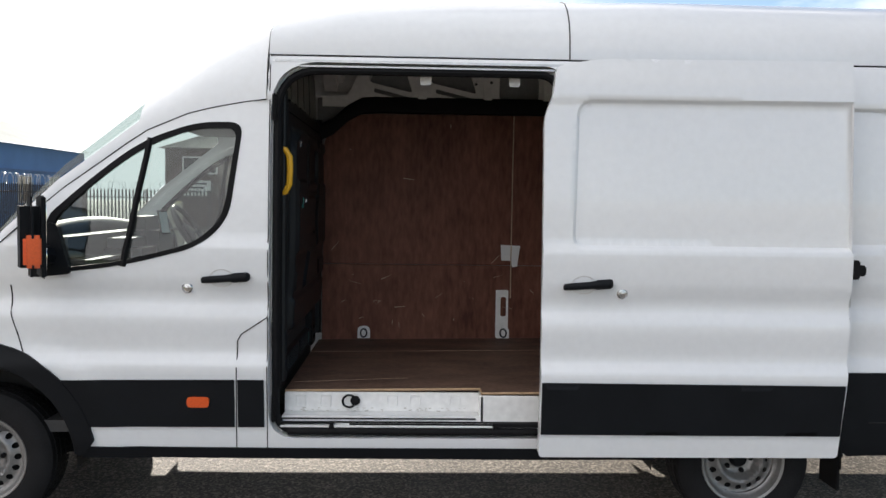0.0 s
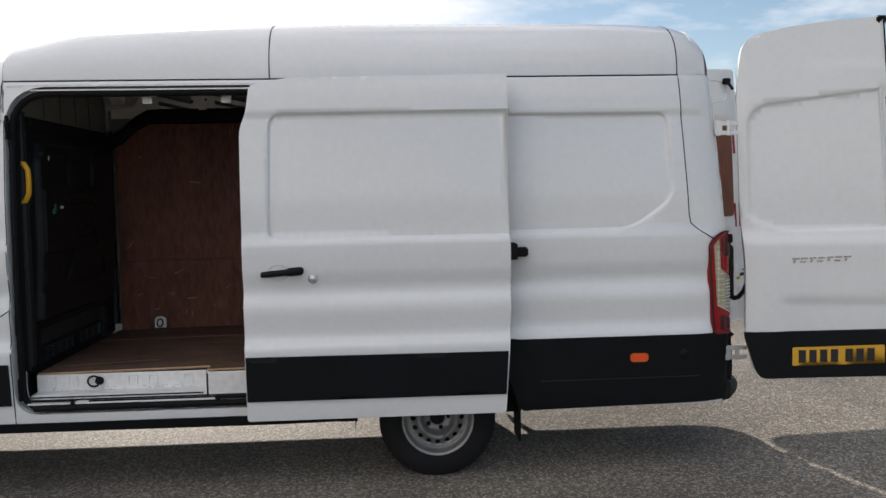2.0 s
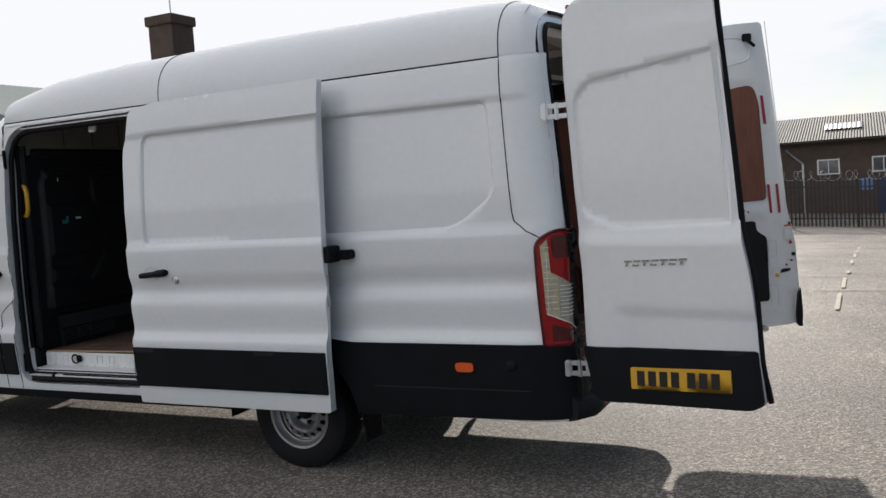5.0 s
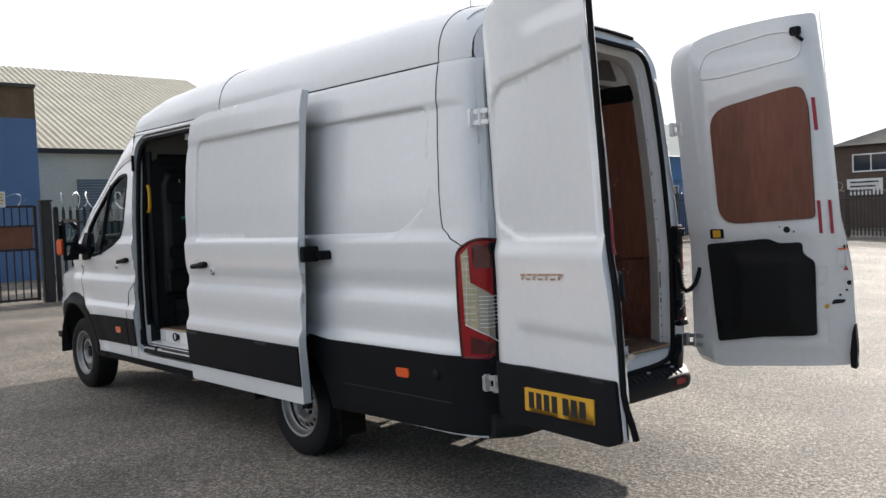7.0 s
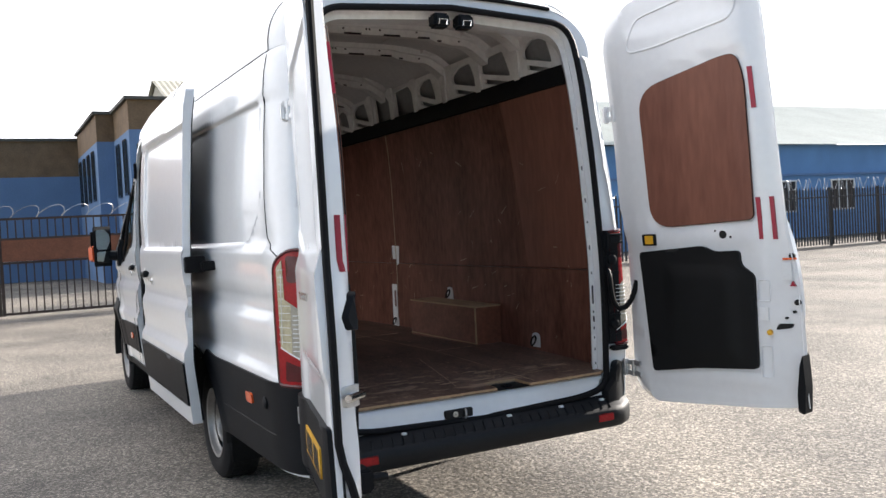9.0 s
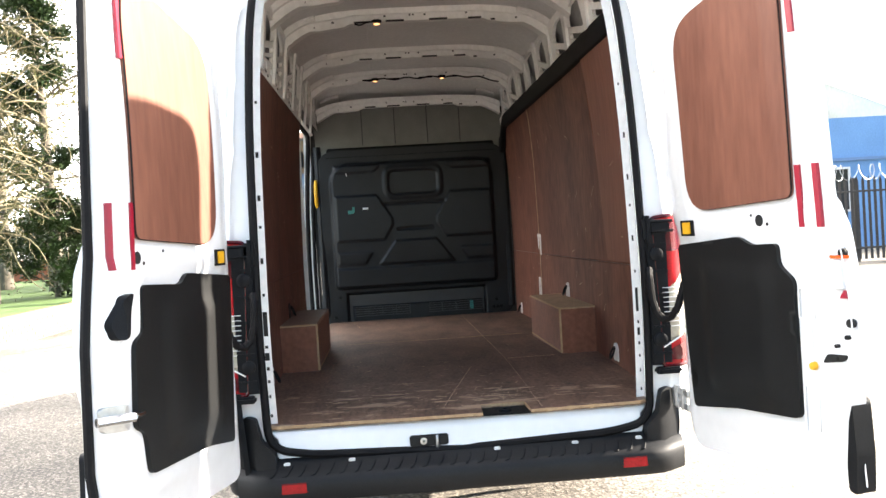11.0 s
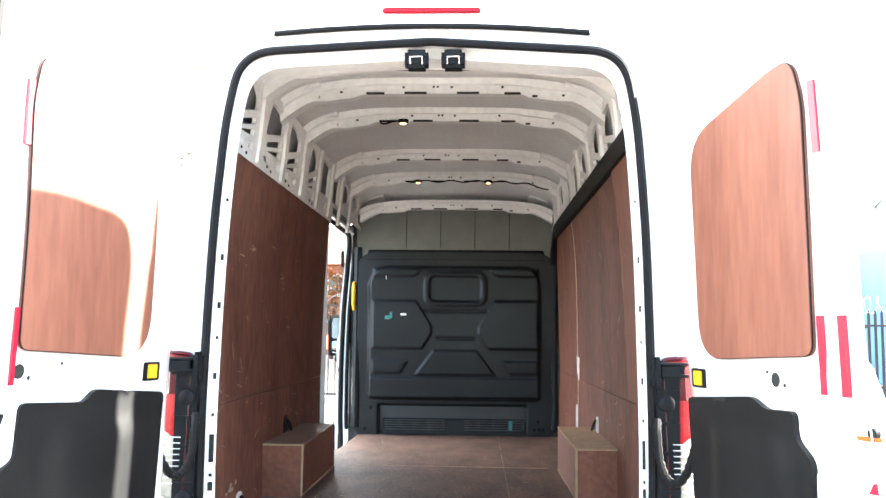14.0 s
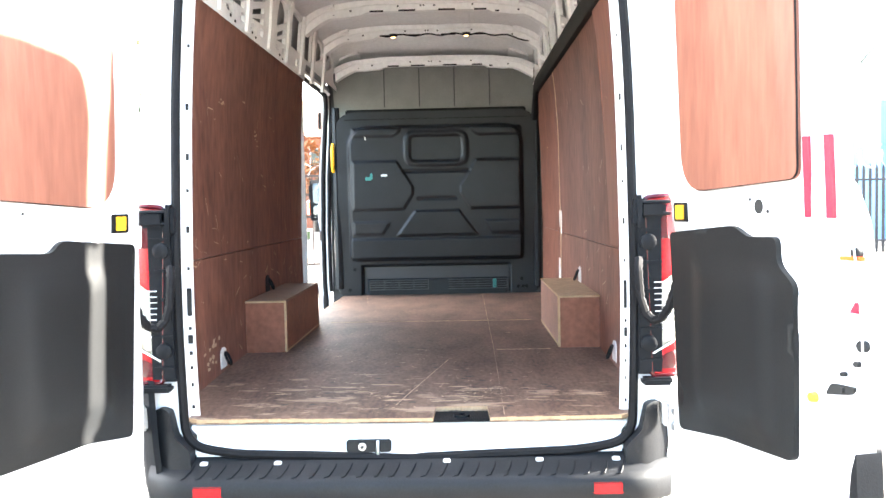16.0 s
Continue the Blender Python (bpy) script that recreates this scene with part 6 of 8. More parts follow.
# upper side frames: pressed steel bays with sloping and oblong holes
BAYS = ((1.42, 1.13), (0.966, 0.615), (0.545, 0.22), (-0.05, -0.32), (-1.30, -1.62), (-1.75, -2.05))
for sgn in (-1, 1):
    xf = -0.985 if sgn < 0 else -2.40

    def up_at(x, z, d=0.0):
        return Vector((x, sgn * (lerp_table([(2.25, 0.826), (2.40, 0.806), (2.55, 0.795), (2.66, 0.775)], z) - d), z))
    base_z = 2.27 if sgn < 0 else 2.335
    outer = ([(-2.38, base_z)] if sgn > 0 else [(-2.38, 2.375), (xf, 2.375), (xf, 2.27)]) + [(1.56, base_z), (1.55, 2.45), (1.53, 2.62), (1.35, 2.65), (-2.10, 2.62), (-2.20, 2.42), (-2.38, 2.40)]
    holes = []
    for xr, xe in BAYS:
        w = xr - xe
        holes.append(rounded([(xr, 2.437), (xe, 2.508), (xe - 0.005, 2.56), (xr - 0.7 * w, 2.60), (xr - 0.18 * w, 2.605)], 0.022, 3))
        holes.append(rounded([(xr - 0.09 * w, 2.408), (xe + 0.1 * w, 2.468), (xe + 0.1 * w, 2.438), (xr - 0.09 * w, 2.382)], 0.012, 3))
        holes.append([(xr - 0.08 * w, 2.366), (xe + 0.12 * w, 2.412), (xe + 0.12 * w, 2.378)])
        holes.append(rounded([(xr, 2.338), (xr - 0.30 * w, 2.352), (xr - 0.42 * w, 2.322), (xr - 0.1 * w, 2.315)], 0.01, 3))
        holes.append(rounded(rect(xe + 0.02, xe + 0.09, 2.318, 2.355), 0.012, 3))
    for xr, xe in ((-0.42, -0.74), (-0.86, -1.14)):
        holes.append(rounded([(xr, 2.40), (xe, 2.405), (xe, 2.60), (xr - 0.06, 2.61), (xr, 2.54)], 0.02, 3))
        holes.append(rounded(rect(xe + 0.04, xe + 0.10, 2.315, 2.36), 0.012, 3))
    holes = [h for h in holes if (sgn > 0 and min(p[1] for p in h) > 2.345) or (sgn < 0 and (min(p[1] for p in h) > 2.39 or min(p[0] for p in h) > xf + 0.03))]
    bm = bmesh.new()
    sheet(bm, outer, holes, up_at, 0.07)
    for h in holes:
        band(bm, h, up_at, lambda x, z: up_at(x, z, -0.018), 0.05)
    part("upper_frame", bm, INNER_WHITE, van, "white pressed-steel upper side frame with holes", 30)
    for x in (-1.68, -1.22, -0.80, -0.37, 0.10, 0.58, 1.05):
        bm = bmesh.new()
        slab(bm, rounded([(x - 0.028, base_z + 0.01), (x + 0.028, base_z + 0.01), (x + 0.04, 2.64), (x - 0.04, 2.64)], 0.012, 3), up_at, -0.004, 0.014, 0.06)
        part("frame_post", bm, INNER_WHITE, van)
    for x in (-1.42, -0.25, 0.40, 0.80, 1.25) if sgn < 0 else ():
        for z in (2.30, 2.29):
            bm = bmesh.new()
            lathe(bm, [(0.008, 0.002), (0.007, 0.006), (0.0, 0.007)], Matrix.Translation(up_at(x + (z - 2.29) * 8, z)) @ pose(0, 0, 0, 90 * sgn, 0, 0), 8)
            part("rivet", bm, DARK, van)
    bm = bmesh.new()
    tube(bm, [(-2.42, sgn * 0.83, 0.74 + 0.1 * i) for i in range(16)], 0.035, 8)
    part("front_post", bm, BULK, van)
    # inner side of the body behind the lining and the frames, its shade painted as dark grey
    bm = bmesh.new()
    SKIN_Y = [(0.72, 0.93), (1.6, 0.925), (2.0, 0.905), (2.25, 0.89), (2.42, 0.872), (2.52, 0.855), (2.60, 0.805), (2.62, 0.79)]
    sheet(bm, [(-2.42, 0.72), (1.52, 0.72), (1.48, 2.2), (1.42, 2.62), (-2.0, 2.62), (-2.1, 2.42), (-2.42, 2.40)] if sgn > 0 else [(-2.42, 2.36), (-0.98, 2.36), (-0.98, 0.72), (1.52, 0.72), (1.48, 2.2), (1.42, 2.62), (-2.0, 2.62), (-2.1, 2.42), (-2.42, 2.40)], [], lambda x, z: Vector((x, sgn * lerp_table(SKIN_Y, z), z)), 0.09)
    part("inner_side_skin", bm, SIDE_SKIN, van)
# lamps on the bows and their cable
for x, y in ((0.115, -0.24), (-1.665, -0.275), (-1.665, 0.262)):
    zt = roof_in(x, y) - 0.078
    bm = bmesh.new()
    lathe(bm, [(0.030, 0.012), (0.030, 0.0), (0.022, -0.008)], Matrix.Translation((x, y, zt)), 18)
    lp = part("roof_lamp", bm, CLAD, van, "small round warm roof lamp")
    bm = bmesh.new()
    lathe(bm, [(0.020, -0.007), (0.016, -0.014), (0.0, -0.017)], Matrix.Translation((x, y, zt)), 16)
    part("bulb", bm, BULB, lp, "lit warm bulb")
bm = bmesh.new()
tube(bm, [(-1.655, -0.36 + i * 0.04, roof_in(-1.65, -0.36 + i * 0.04) - 0.078 - 0.008 * math.sin(i * 1.3)) for i in range(28)], 0.006, 6)
part("lamp_cable", bm, RUBBER, van, "thin black cable")
bm = bmesh.new()
tube(bm, [(0.125, -0.37 + i * 0.02, roof_in(0.1, -0.37 + i * 0.02) - 0.082 - 0.008 * math.sin(i * 1.1)) for i in range(6)], 0.006, 6)
part("lamp_cable", bm, RUBBER, van, "thin black cable")

# ---- cab ----
bm = bmesh.new()
box(bm, -3.98, -3.42, -0.86, 0.86, 0.85, 1.47, 0.12)
box(bm, -3.62, -3.36, 0.18, 0.68, 1.15, 1.56, 0.09)
box(bm, -3.62, -3.34, -0.22, 0.20, 0.8, 1.44, 0.06)
for i in range(1):
    tube(bm, [(-3.72, -0.80 + 1.60 * j / 16, 1.46 + 0.04 * math.sin(j * 0.196)) for j in range(17)], 0.06, 10)
part("dashboard", bm, DASH, van, "dark grey dashboard", 40)
bm = bmesh.new()
m = Matrix.Translation((-3.20, 0.42, 1.46)) @ pose(0, 0, 0, 0, 58, 0)
tube(bm, [m @ Vector((0.19 * math.cos(t), 0.19 * math.sin(t), 0)) for t in [2 * math.pi * i / 28 for i in range(28)]], 0.016, 8, True)
for a in (90, 210, 330):
    tube(bm, [m @ Vector((0, 0, -0.02)), m @ Vector((0.18 * math.cos(radians(a)), 0.18 * math.sin(radians(a)), 0))], 0.014, 6)
lathe(bm, [(0.07, -0.03), (0.07, 0.0), (0.04, 0.015)], m, 18)
part("steering_wheel", bm, DASH, van, "black steering wheel", 40)
bm = bmesh.new()
box(bm, -0.006, 0.006, -0.04, 0.04, -0.075, 0.075, 0.004, Matrix.Translation((-3.26, 0.02, 1.53)) @ pose(0, 0, 0, 0, -12, -25))
ph = part("phone_holder", bm, CLAD, van, "phone in a black holder")
bm = bmesh.new()
box(bm, 0.0, 0.008, -0.034, 0.034, -0.066, 0.066, 0.002, Matrix.Translation((-3.26, 0.02, 1.53)) @ pose(0, 0, 0, 0, -12, -25))
part("phone_screen", bm, SCREEN, ph, "pale lit screen")
for y in (-0.55, -0.15, 0.45):
    w = 0.21
    bm = bmesh.new()
    box(bm, -3.02, -2.50, y - w, y + w, 0.86, 1.02, 0.05)
    box(bm, -2.60, -2.47, y - w, y + w, 0.98, 1.60, 0.05)
    box(bm, -2.58, -2.48, y - 0.12, y + 0.12, 1.62, 1.80, 0.04)
    part("seat", bm, SEAT, van, "dark cloth seat", 40)
bm = bmesh.new()
slab(bm, rect(-0.9, 0.9, 0.5, 2.15), lambda y, z, d: Vector((-2.475 + d, y, z)), 0.0, 0.012, 0.3)
part("bulkhead_back", bm, DASH, van)
bm = bmesh.new()
box(bm, -4.2, -2.46, -0.9, 0.9, 0.48, 0.54)
part("cab_floor", bm, DASH, van)
bm = bmesh.new()
box(bm, -3.18, -2.50, -0.70, 0.70, 2.10, 2.115, 0.005)
part("cab_headlining", bm, mat("headlining", (0.35, 0.35, 0.34), 0.9, vary=0.08), van)
# door mirrors
for sgn in (-1, 1):
    M = Matrix.Translation((-3.505, sgn * 1.15, 0)) @ pose(0, 0, 0, 0, 0, -sgn * 30)
    bm = bmesh.new()
    box(bm, -0.10, 0.0, -0.095, 0.095, 1.30, 1.68, 0.045, M)
    box(bm, -0.012, 0.008, -0.10, 0.10, 1.295, 1.685, 0.008, M)
    tube(bm, [(-3.52, sgn * 0.94, 1.38), (-3.55, sgn * 1.08, 1.40)], 0.05, 8)
    slab(bm, rounded([(-3.62, 1.28), (-3.42, 1.30), (-3.50, 1.55), (-3.60, 1.55)], 0.03, 3), lambda x, z, d: side(x, z, d, sgn), -0.02, 0.02, 0.08)
    mr = part("door_mirror", bm, CLAD, van, "black door mirror with an amber lamp", 40)
    for z0, z1 in ((1.46, 1.655), (1.325, 1.44)):
        bm = bmesh.new()
        slab(bm, rounded(rect(-0.078, 0.078, z0, z1), 0.03, 4), lambda u, z, d: M @ Vector((0.009 + d, u, z)), 0.0, 0.003, 0.05)
        part("mirror_glass", bm, MIRROR, mr, "mirror glass")
    bm = bmesh.new()
    box(bm, -0.092, -0.004, sgn * 0.070, sgn * 0.106, 1.345, 1.50, 0.016, M)
    part("indicator", bm, AMBER, mr, "amber indicator lens")


# ---- yard ----
def ground_z(x, y):
    return -1.15 * sstep(6, 33, y) * sstep(-12, 4, x)


def asphalt():
    m = bpy.data.materials.new("asphalt")
    m.use_nodes = True
    n, l = m.node_tree.nodes, m.node_tree.links
    b = n["Principled BSDF"]
    b.inputs["Roughness"].default_value = 0.74
    b.inputs["Specular IOR Level"].default_value = 0.15
    tc = n.new("ShaderNodeTexCoord")
    vo, fine, big = n.new("ShaderNodeTexVoronoi"), n.new("ShaderNodeTexNoise"), n.new("ShaderNodeTexNoise")
    vo.inputs["Scale"].default_value = 78
    fine.inputs["Scale"].default_value, fine.inputs["Detail"].default_value = 26, 6
    big.inputs["Scale"].default_value, big.inputs["Detail"].default_value = 0.55, 9
    for t in (vo, fine, big):
        l.new(tc.outputs["Object"], t.inputs["Vector"])
    bw = n.new("ShaderNodeRGBToBW")
    l.new(vo.outputs["Color"], bw.inputs["Color"])
    r = n.new("ShaderNodeValToRGB")
    e = r.color_ramp.elements
    e[0].position, e[0].color = 0.10, (0.112, 0.104, 0.095, 1)
    e[1].position, e[1].color = 0.88, (0.46, 0.415, 0.355, 1)
    k = e.new(0.55)
    k.color = (0.195, 0.177, 0.155, 1)
    l.new(bw.outputs["Val"], r.inputs["Fac"])
    patch = n.new("ShaderNodeValToRGB")
    patch.color_ramp.elements[0].position, patch.color_ramp.elements[1].position = 0.32, 0.66
    patch.color_ramp.elements[0].color, patch.color_ramp.elements[1].color = (0.60, 0.60, 0.61, 1), (1.16, 1.14, 1.10, 1)
    l.new(big.outputs["Fac"], patch.inputs["Fac"])
    mx = n.new("ShaderNodeMix")
    mx.data_type, mx.blend_type = "RGBA", "MULTIPLY"
    mx.inputs["Factor"].default_value = 1.0
    l.new(r.outputs["Color"], mx.inputs["A"])
    l.new(patch.outputs["Color"], mx.inputs["B"])
    l.new(mx.outputs["Result"], b.inputs["Base Color"])
    ad = n.new("ShaderNodeMath")
    ad.operation = "MULTIPLY_ADD"
    ad.inputs[1].default_value = 0.6
    l.new(fine.outputs["Fac"], ad.inputs[0])
    l.new(bw.outputs["Val"], ad.inputs[2])
    bp = n.new("ShaderNodeBump")
    bp.inputs["Strength"].default_value, bp.inputs["Distance"].default_value = 1.0, 0.020
    l.new(ad.outputs[0], bp.inputs["Height"])
    l.new(bp.outputs["Normal"], b.inputs["Normal"])
    return m


ASPHALT = asphalt()
bm = bmesh.new()
xs = [-400, -200, -100, -60] + [-40 + 4 * i for i in range(23)] + [60, 100, 200, 400]
ys = [-400, -200, -100, -60] + [-40 + 4 * i for i in range(23)] + [60, 100, 200, 400]
vv = [[bm.verts.new((x, y, ground_z(x, y))) for y in ys] for x in xs]
for i in range(len(xs) - 1):
    for j in range(len(ys) - 1):
        bm.faces.new((vv[i][j], vv[i + 1][j], vv[i + 1][j + 1], vv[i][j + 1]))
setting("ground", bm, ASPHALT, "worn grey asphalt yard with loose chippings", "ground", 60)
LINE = mat("worn_line_paint", (0.34, 0.32, 0.24), 0.8, vary=0.4, scale=9, fine=60)
rl = random.Random(17)
MARKS = [((4.2, 4.0), (10.8, 14.6), 0.05), ((4.8, 13.4), (5.1, 18.8), 0.05), ((-13, -3.2), (-8, -5.5), 0.08)]
for y0, x0, x1 in ((7.05, 2.6, 7.5), (8.75, 2.4, 8.5), (10.1, 2.6, 8.0), (14.3, 2.8, 9.5), (19.0, 0.0, 12.0)):
    x = x0
    while x < x1:
        d = rl.uniform(0.35, 1.5)
        MARKS.append(((x, y0 - 0.06 * (x - 4)), (x + d, y0 - 0.06 * (x + d - 4)), rl.uniform(0.025, 0.05)))
        x += d + rl.uniform(0.1, 1.1)
for k in range(7):
    y = 5.4 + k * 1.9
    MARKS.append(((2.95 + 0.03 * k, y), (2.95 + 0.03 * k, y + rl.uniform(0.5, 1.3)), 0.05))
for a, b, w in MARKS:
    bm = bmesh.new()
    a, b = Vector(a), Vector(b)
    sd = Vector((-(b - a).y, (b - a).x)).normalized() * w / 2
    n = 14
    pr = None
    for i in range(n + 1):
        p = a.lerp(b, i / n)
        cur = [bm.verts.new((q.x, q.y, ground_z(q.x, q.y) + 0.012)) for q in (p - sd, p + sd)]
        if pr:
            bm.faces.new((pr[0], cur[0], cur[1], pr[1]))
        pr = cur
    tagged(finish("painted_line", bm, LINE, None, "", None), "worn white painted bay line on the asphalt", "road marking", kind="structure")

IRON = mat("fence_iron", (0.042, 0.037, 0.034), 0.6, metal=0.2, vary=0.3, scale=6, fine=60)
RUST = mat("rusty_board", (0.20, 0.075, 0.04), 0.8, vary=0.3, scale=3, fine=40, bump=0.1)
WIRE = mat("razor_wire", (0.50, 0.51, 0.52), 0.4, metal=0.7, vary=0.15)


def fence(a, b, height=2.2, wire=True, gap=0.155, label="dark steel palisade fence with razor wire on top", z_of=ground_z):
    a, b = Vector(a), Vector(b)
    ln = (b - a).length
    d = (b - a) / ln
    f = thing("palisade_fence", label, "fence", group="yard fences")
    n = int(ln / gap)
    bm = bmesh.new()
    ang = math.degrees(math.atan2(d.y, d.x))
    for i in range(n):
        p = a + d * (i * gap)
        z = z_of(p.x, p.y)
        box(bm, -0.032, 0.032, -0.012, 0.012, 0.06, height - 0.12, 0, Matrix.Translation((p.x, p.y, z)) @ pose(0, 0, 0, 0, 0, ang))
        vs = [Matrix.Translation((p.x, p.y, z)) @ pose(0, 0, 0, 0, 0, ang) @ Vector(q) for q in ((-0.032, 0, height - 0.12), (0.032, 0, height - 0.12), (0, 0, height))]
        bm.faces.new([bm.verts.new(v) for v in vs])
    tagged(part("pale", bm, IRON, f, "", None), kind="stuff")
    for zz in (0.35, height - 0.40):
        bm = bmesh.new()
        m = max(1, int(ln / 4))
        tube(bm, [(*(a + d * (ln * i / m)), z_of(*(a + d * (ln * i / m))) + zz) for i in range(m + 1)], 0.028, 5)
        part("rail", bm, IRON, f)
    for i in range(int(ln / 2.75) + 1):
        p = a + d * (i * 2.75)
        bm = bmesh.new()
        z = z_of(p.x, p.y)
        box(bm, -0.05, 0.05, 0.0, 0.09, -0.1, height - 0.05, 0.01, Matrix.Translation((p.x, p.y, z)) @ pose(0, 0, 0, 0, 0, ang))
        part("post", bm, IRON, f)
    if wire:
        bm = bmesh.new()
        k = int(ln / 0.030)
        pts = []
        for i in range(k):
            t = i * 0.55
            p = a + d * (i * 0.030 + 0.10 * math.sin(t * 0.37) + 0.16 * math.cos(t * 1.0))
            pts.append((p.x - d.y * 0.12 * math.cos(t), p.y + d.x * 0.12 * math.cos(t), z_of(p.x, p.y) + height + 0.08 + 0.20 * math.sin(t)))
        tube(bm, pts, 0.009, 3)
        tagged(part("razor_wire", bm, WIRE, f, "galvanised razor wire coil", None), kind="stuff")
    return f


fence((-15.2, 2.66), (-15.2, 9.0), 2.15)
fence((-16.2, 9.0), (-16.2, 34.0))
fence((-16.2, 33.5), (48.0, 33.5), 2.05)
# gate with a rusty board
GATE_RUST = mat("gate_rust", (0.055, 0.036, 0.028), 0.75, vary=0.35, scale=5, fine=60)


def gate_leaf(y0, y1):
    """A flat-topped gate leaf of bars between three rails."""
    g = thing("yard_gate", "rusty brown flat-topped steel yard gate with upright bars", "gate", group="yard gates")
    for z in (2.13, 1.70, 1.19, 0.10):
        bm = bmesh.new()
        box(bm, -15.225, -15.175, y0, y1, z - 0.025, z + 0.025, 0.005)
        part("rail", bm, GATE_RUST, g)
    n = int((y1 - y0) / 0.155)
    for i in range(n + 1):
        y = y0 + (y1 - y0) * i / n
        bm = bmesh.new()
        w = 0.032 if i in (0, n) else 0.014
        box(bm, -15.2 - w, -15.2 + w, y - w, y + w, 0.06, 2.14, 0.004)
        part("stile" if i in (0, n) else "bar", bm, GATE_RUST, g)
    bm = bmesh.new()
    k = int((y1 - y0) / 0.05)
    tube(bm, [(-15.2 + 0.10 * math.cos(i * 0.62), y0 + i * 0.05 + 0.14 * math.sin(i * 0.62), 2.28 + 0.13 * math.sin(i * 0.62 + 0.8)) for i in range(k)], 0.007, 3)
    tagged(part("razor_wire", bm, WIRE, g, "galvanised razor wire coil", None), kind="stuff")


gate_leaf(-6.6, -1.95)
gate_leaf(-1.88, 2.20)
bm = bmesh.new()
for y0, y1 in ((-4.4, -1.97), (-1.86, 2.12)):
    box(bm, -15.17, -15.14, y0, y1, 1.22, 1.68, 0.01)
gb = finish("gate_board", bm, RUST, None)
tagged(gb, "rusty brown board fixed to the yard gate", "board")
bm = bmesh.new()
box(bm, -15.27, -15.05, 2.30, 2.52, 0, 2.22, 0.02)
box(bm, -15.29, -15.03, 2.28, 2.54, 2.22, 2.26, 0.01)
tagged(finish("gate_post", bm, IRON, None), "heavy dark steel gate post", "post")
bm = bmesh.new()
box(bm, -15.16, -15.13, 1.08, 1.60, 2.12, 2.46, 0.004)
sg = tagged(finish("warning_sign", bm, PAPER, None), "white and yellow warning sign on the gate", "sign")
bm = bmesh.new()
slab(bm, [(1.10, 2.14), (1.36, 2.14), (1.36, 2.44), (1.10, 2.44)], lambda y, z, d: Vector((-15.13 + d, y, z)), 0.0, 0.006, 1)
part("yellow_field", bm, YELLOW, sg, "orange-yellow warning field")
for k in range(4):
    bm = bmesh.new()
    slab(bm, rect(1.39, 1.57 - 0.03 * (k % 2), 2.385 - k * 0.065, 2.415 - k * 0.065), lambda y, z, d: Vector((-15.13 + d, y, z)), 0.0, 0.006, 1)
    part("text_bar", bm, YELLOW, sg)
bm = bmesh.new()
bm.faces.new([bm.verts.new(p) for p in ((-15.122, 1.15, 2.20), (-15.122, 1.31, 2.20), (-15.122, 1.23, 2.36))])
part("triangle", bm, INK, sg, "black warning triangle", None)

# ---- buildings ----
BLUE = mat("blue_render", (0.140, 0.240, 0.42), 0.8, vary=0.12, scale=0.8, fine=20, bump=0.05)
BROWN_BRICK = mat("brown_brick", (0.20, 0.13, 0.075), 0.85, vary=0.25, scale=2, fine=18, bump=0.15)
CREAM = mat("cream_render", (0.76, 0.70, 0.57), 0.85, vary=0.12, scale=0.9, fine=14)
SHEET = mat("fibre_cement_roof", (0.46, 0.43, 0.35), 0.85, vary=0.18, scale=0.8, fine=9)
GREY_ROOF = mat("grey_roof_sheet", (0.095, 0.09, 0.078), 0.8, vary=0.15, scale=0.7, fine=10)
DARK_BRICK = mat("dark_brick", (0.095, 0.065, 0.05), 0.9, vary=0.3, scale=2, fine=16, bump=0.15)
NAVY = mat("navy_cladding", (0.022, 0.032, 0.10), 0.6, vary=0.2, scale=1, fine=12)
RED_BRICK = mat("red_brick", (0.33, 0.12, 0.065), 0.9, vary=0.25, scale=2, fine=22, bump=0.15)
WINDOW = mat("dark_window", (0.03, 0.035, 0.04), 0.08, vary=0.2, spec=0.8)
FRAME_W = mat("white_frame", (0.72, 0.72, 0.70), 0.5, vary=0.06)
SHUTTER = mat("steel_shutter", (0.22, 0.25, 0.29), 0.5, metal=0.3, vary=0.12)
SKYLIGHT = mat("pale_skylight", (0.62, 0.63, 0.60), 0.4, vary=0.15)


def corrugated(bm, p00, p10, p01, p11, ribs, depth=0.022):
    """A ribbed sheet: p00 to p10 along the eaves, p01 to p11 along the ridge."""
    p00, p10, p01, p11 = map(Vector, (p00, p10, p01, p11))
    nrm = (p10 - p00).cross(p01 - p00).normalized()
    lo, hi = [], []
    n = ribs * 2
    for i in range(n + 1):
        o = nrm * (depth if i % 2 else 0)
        lo.append(bm.verts.new(p00.lerp(p10, i / n) + o))
        hi.append(bm.verts.new(p01.lerp(p11, i / n) + o))
    for i in range(n):
        bm.faces.new((lo[i], lo[i + 1], hi[i + 1], hi[i]))


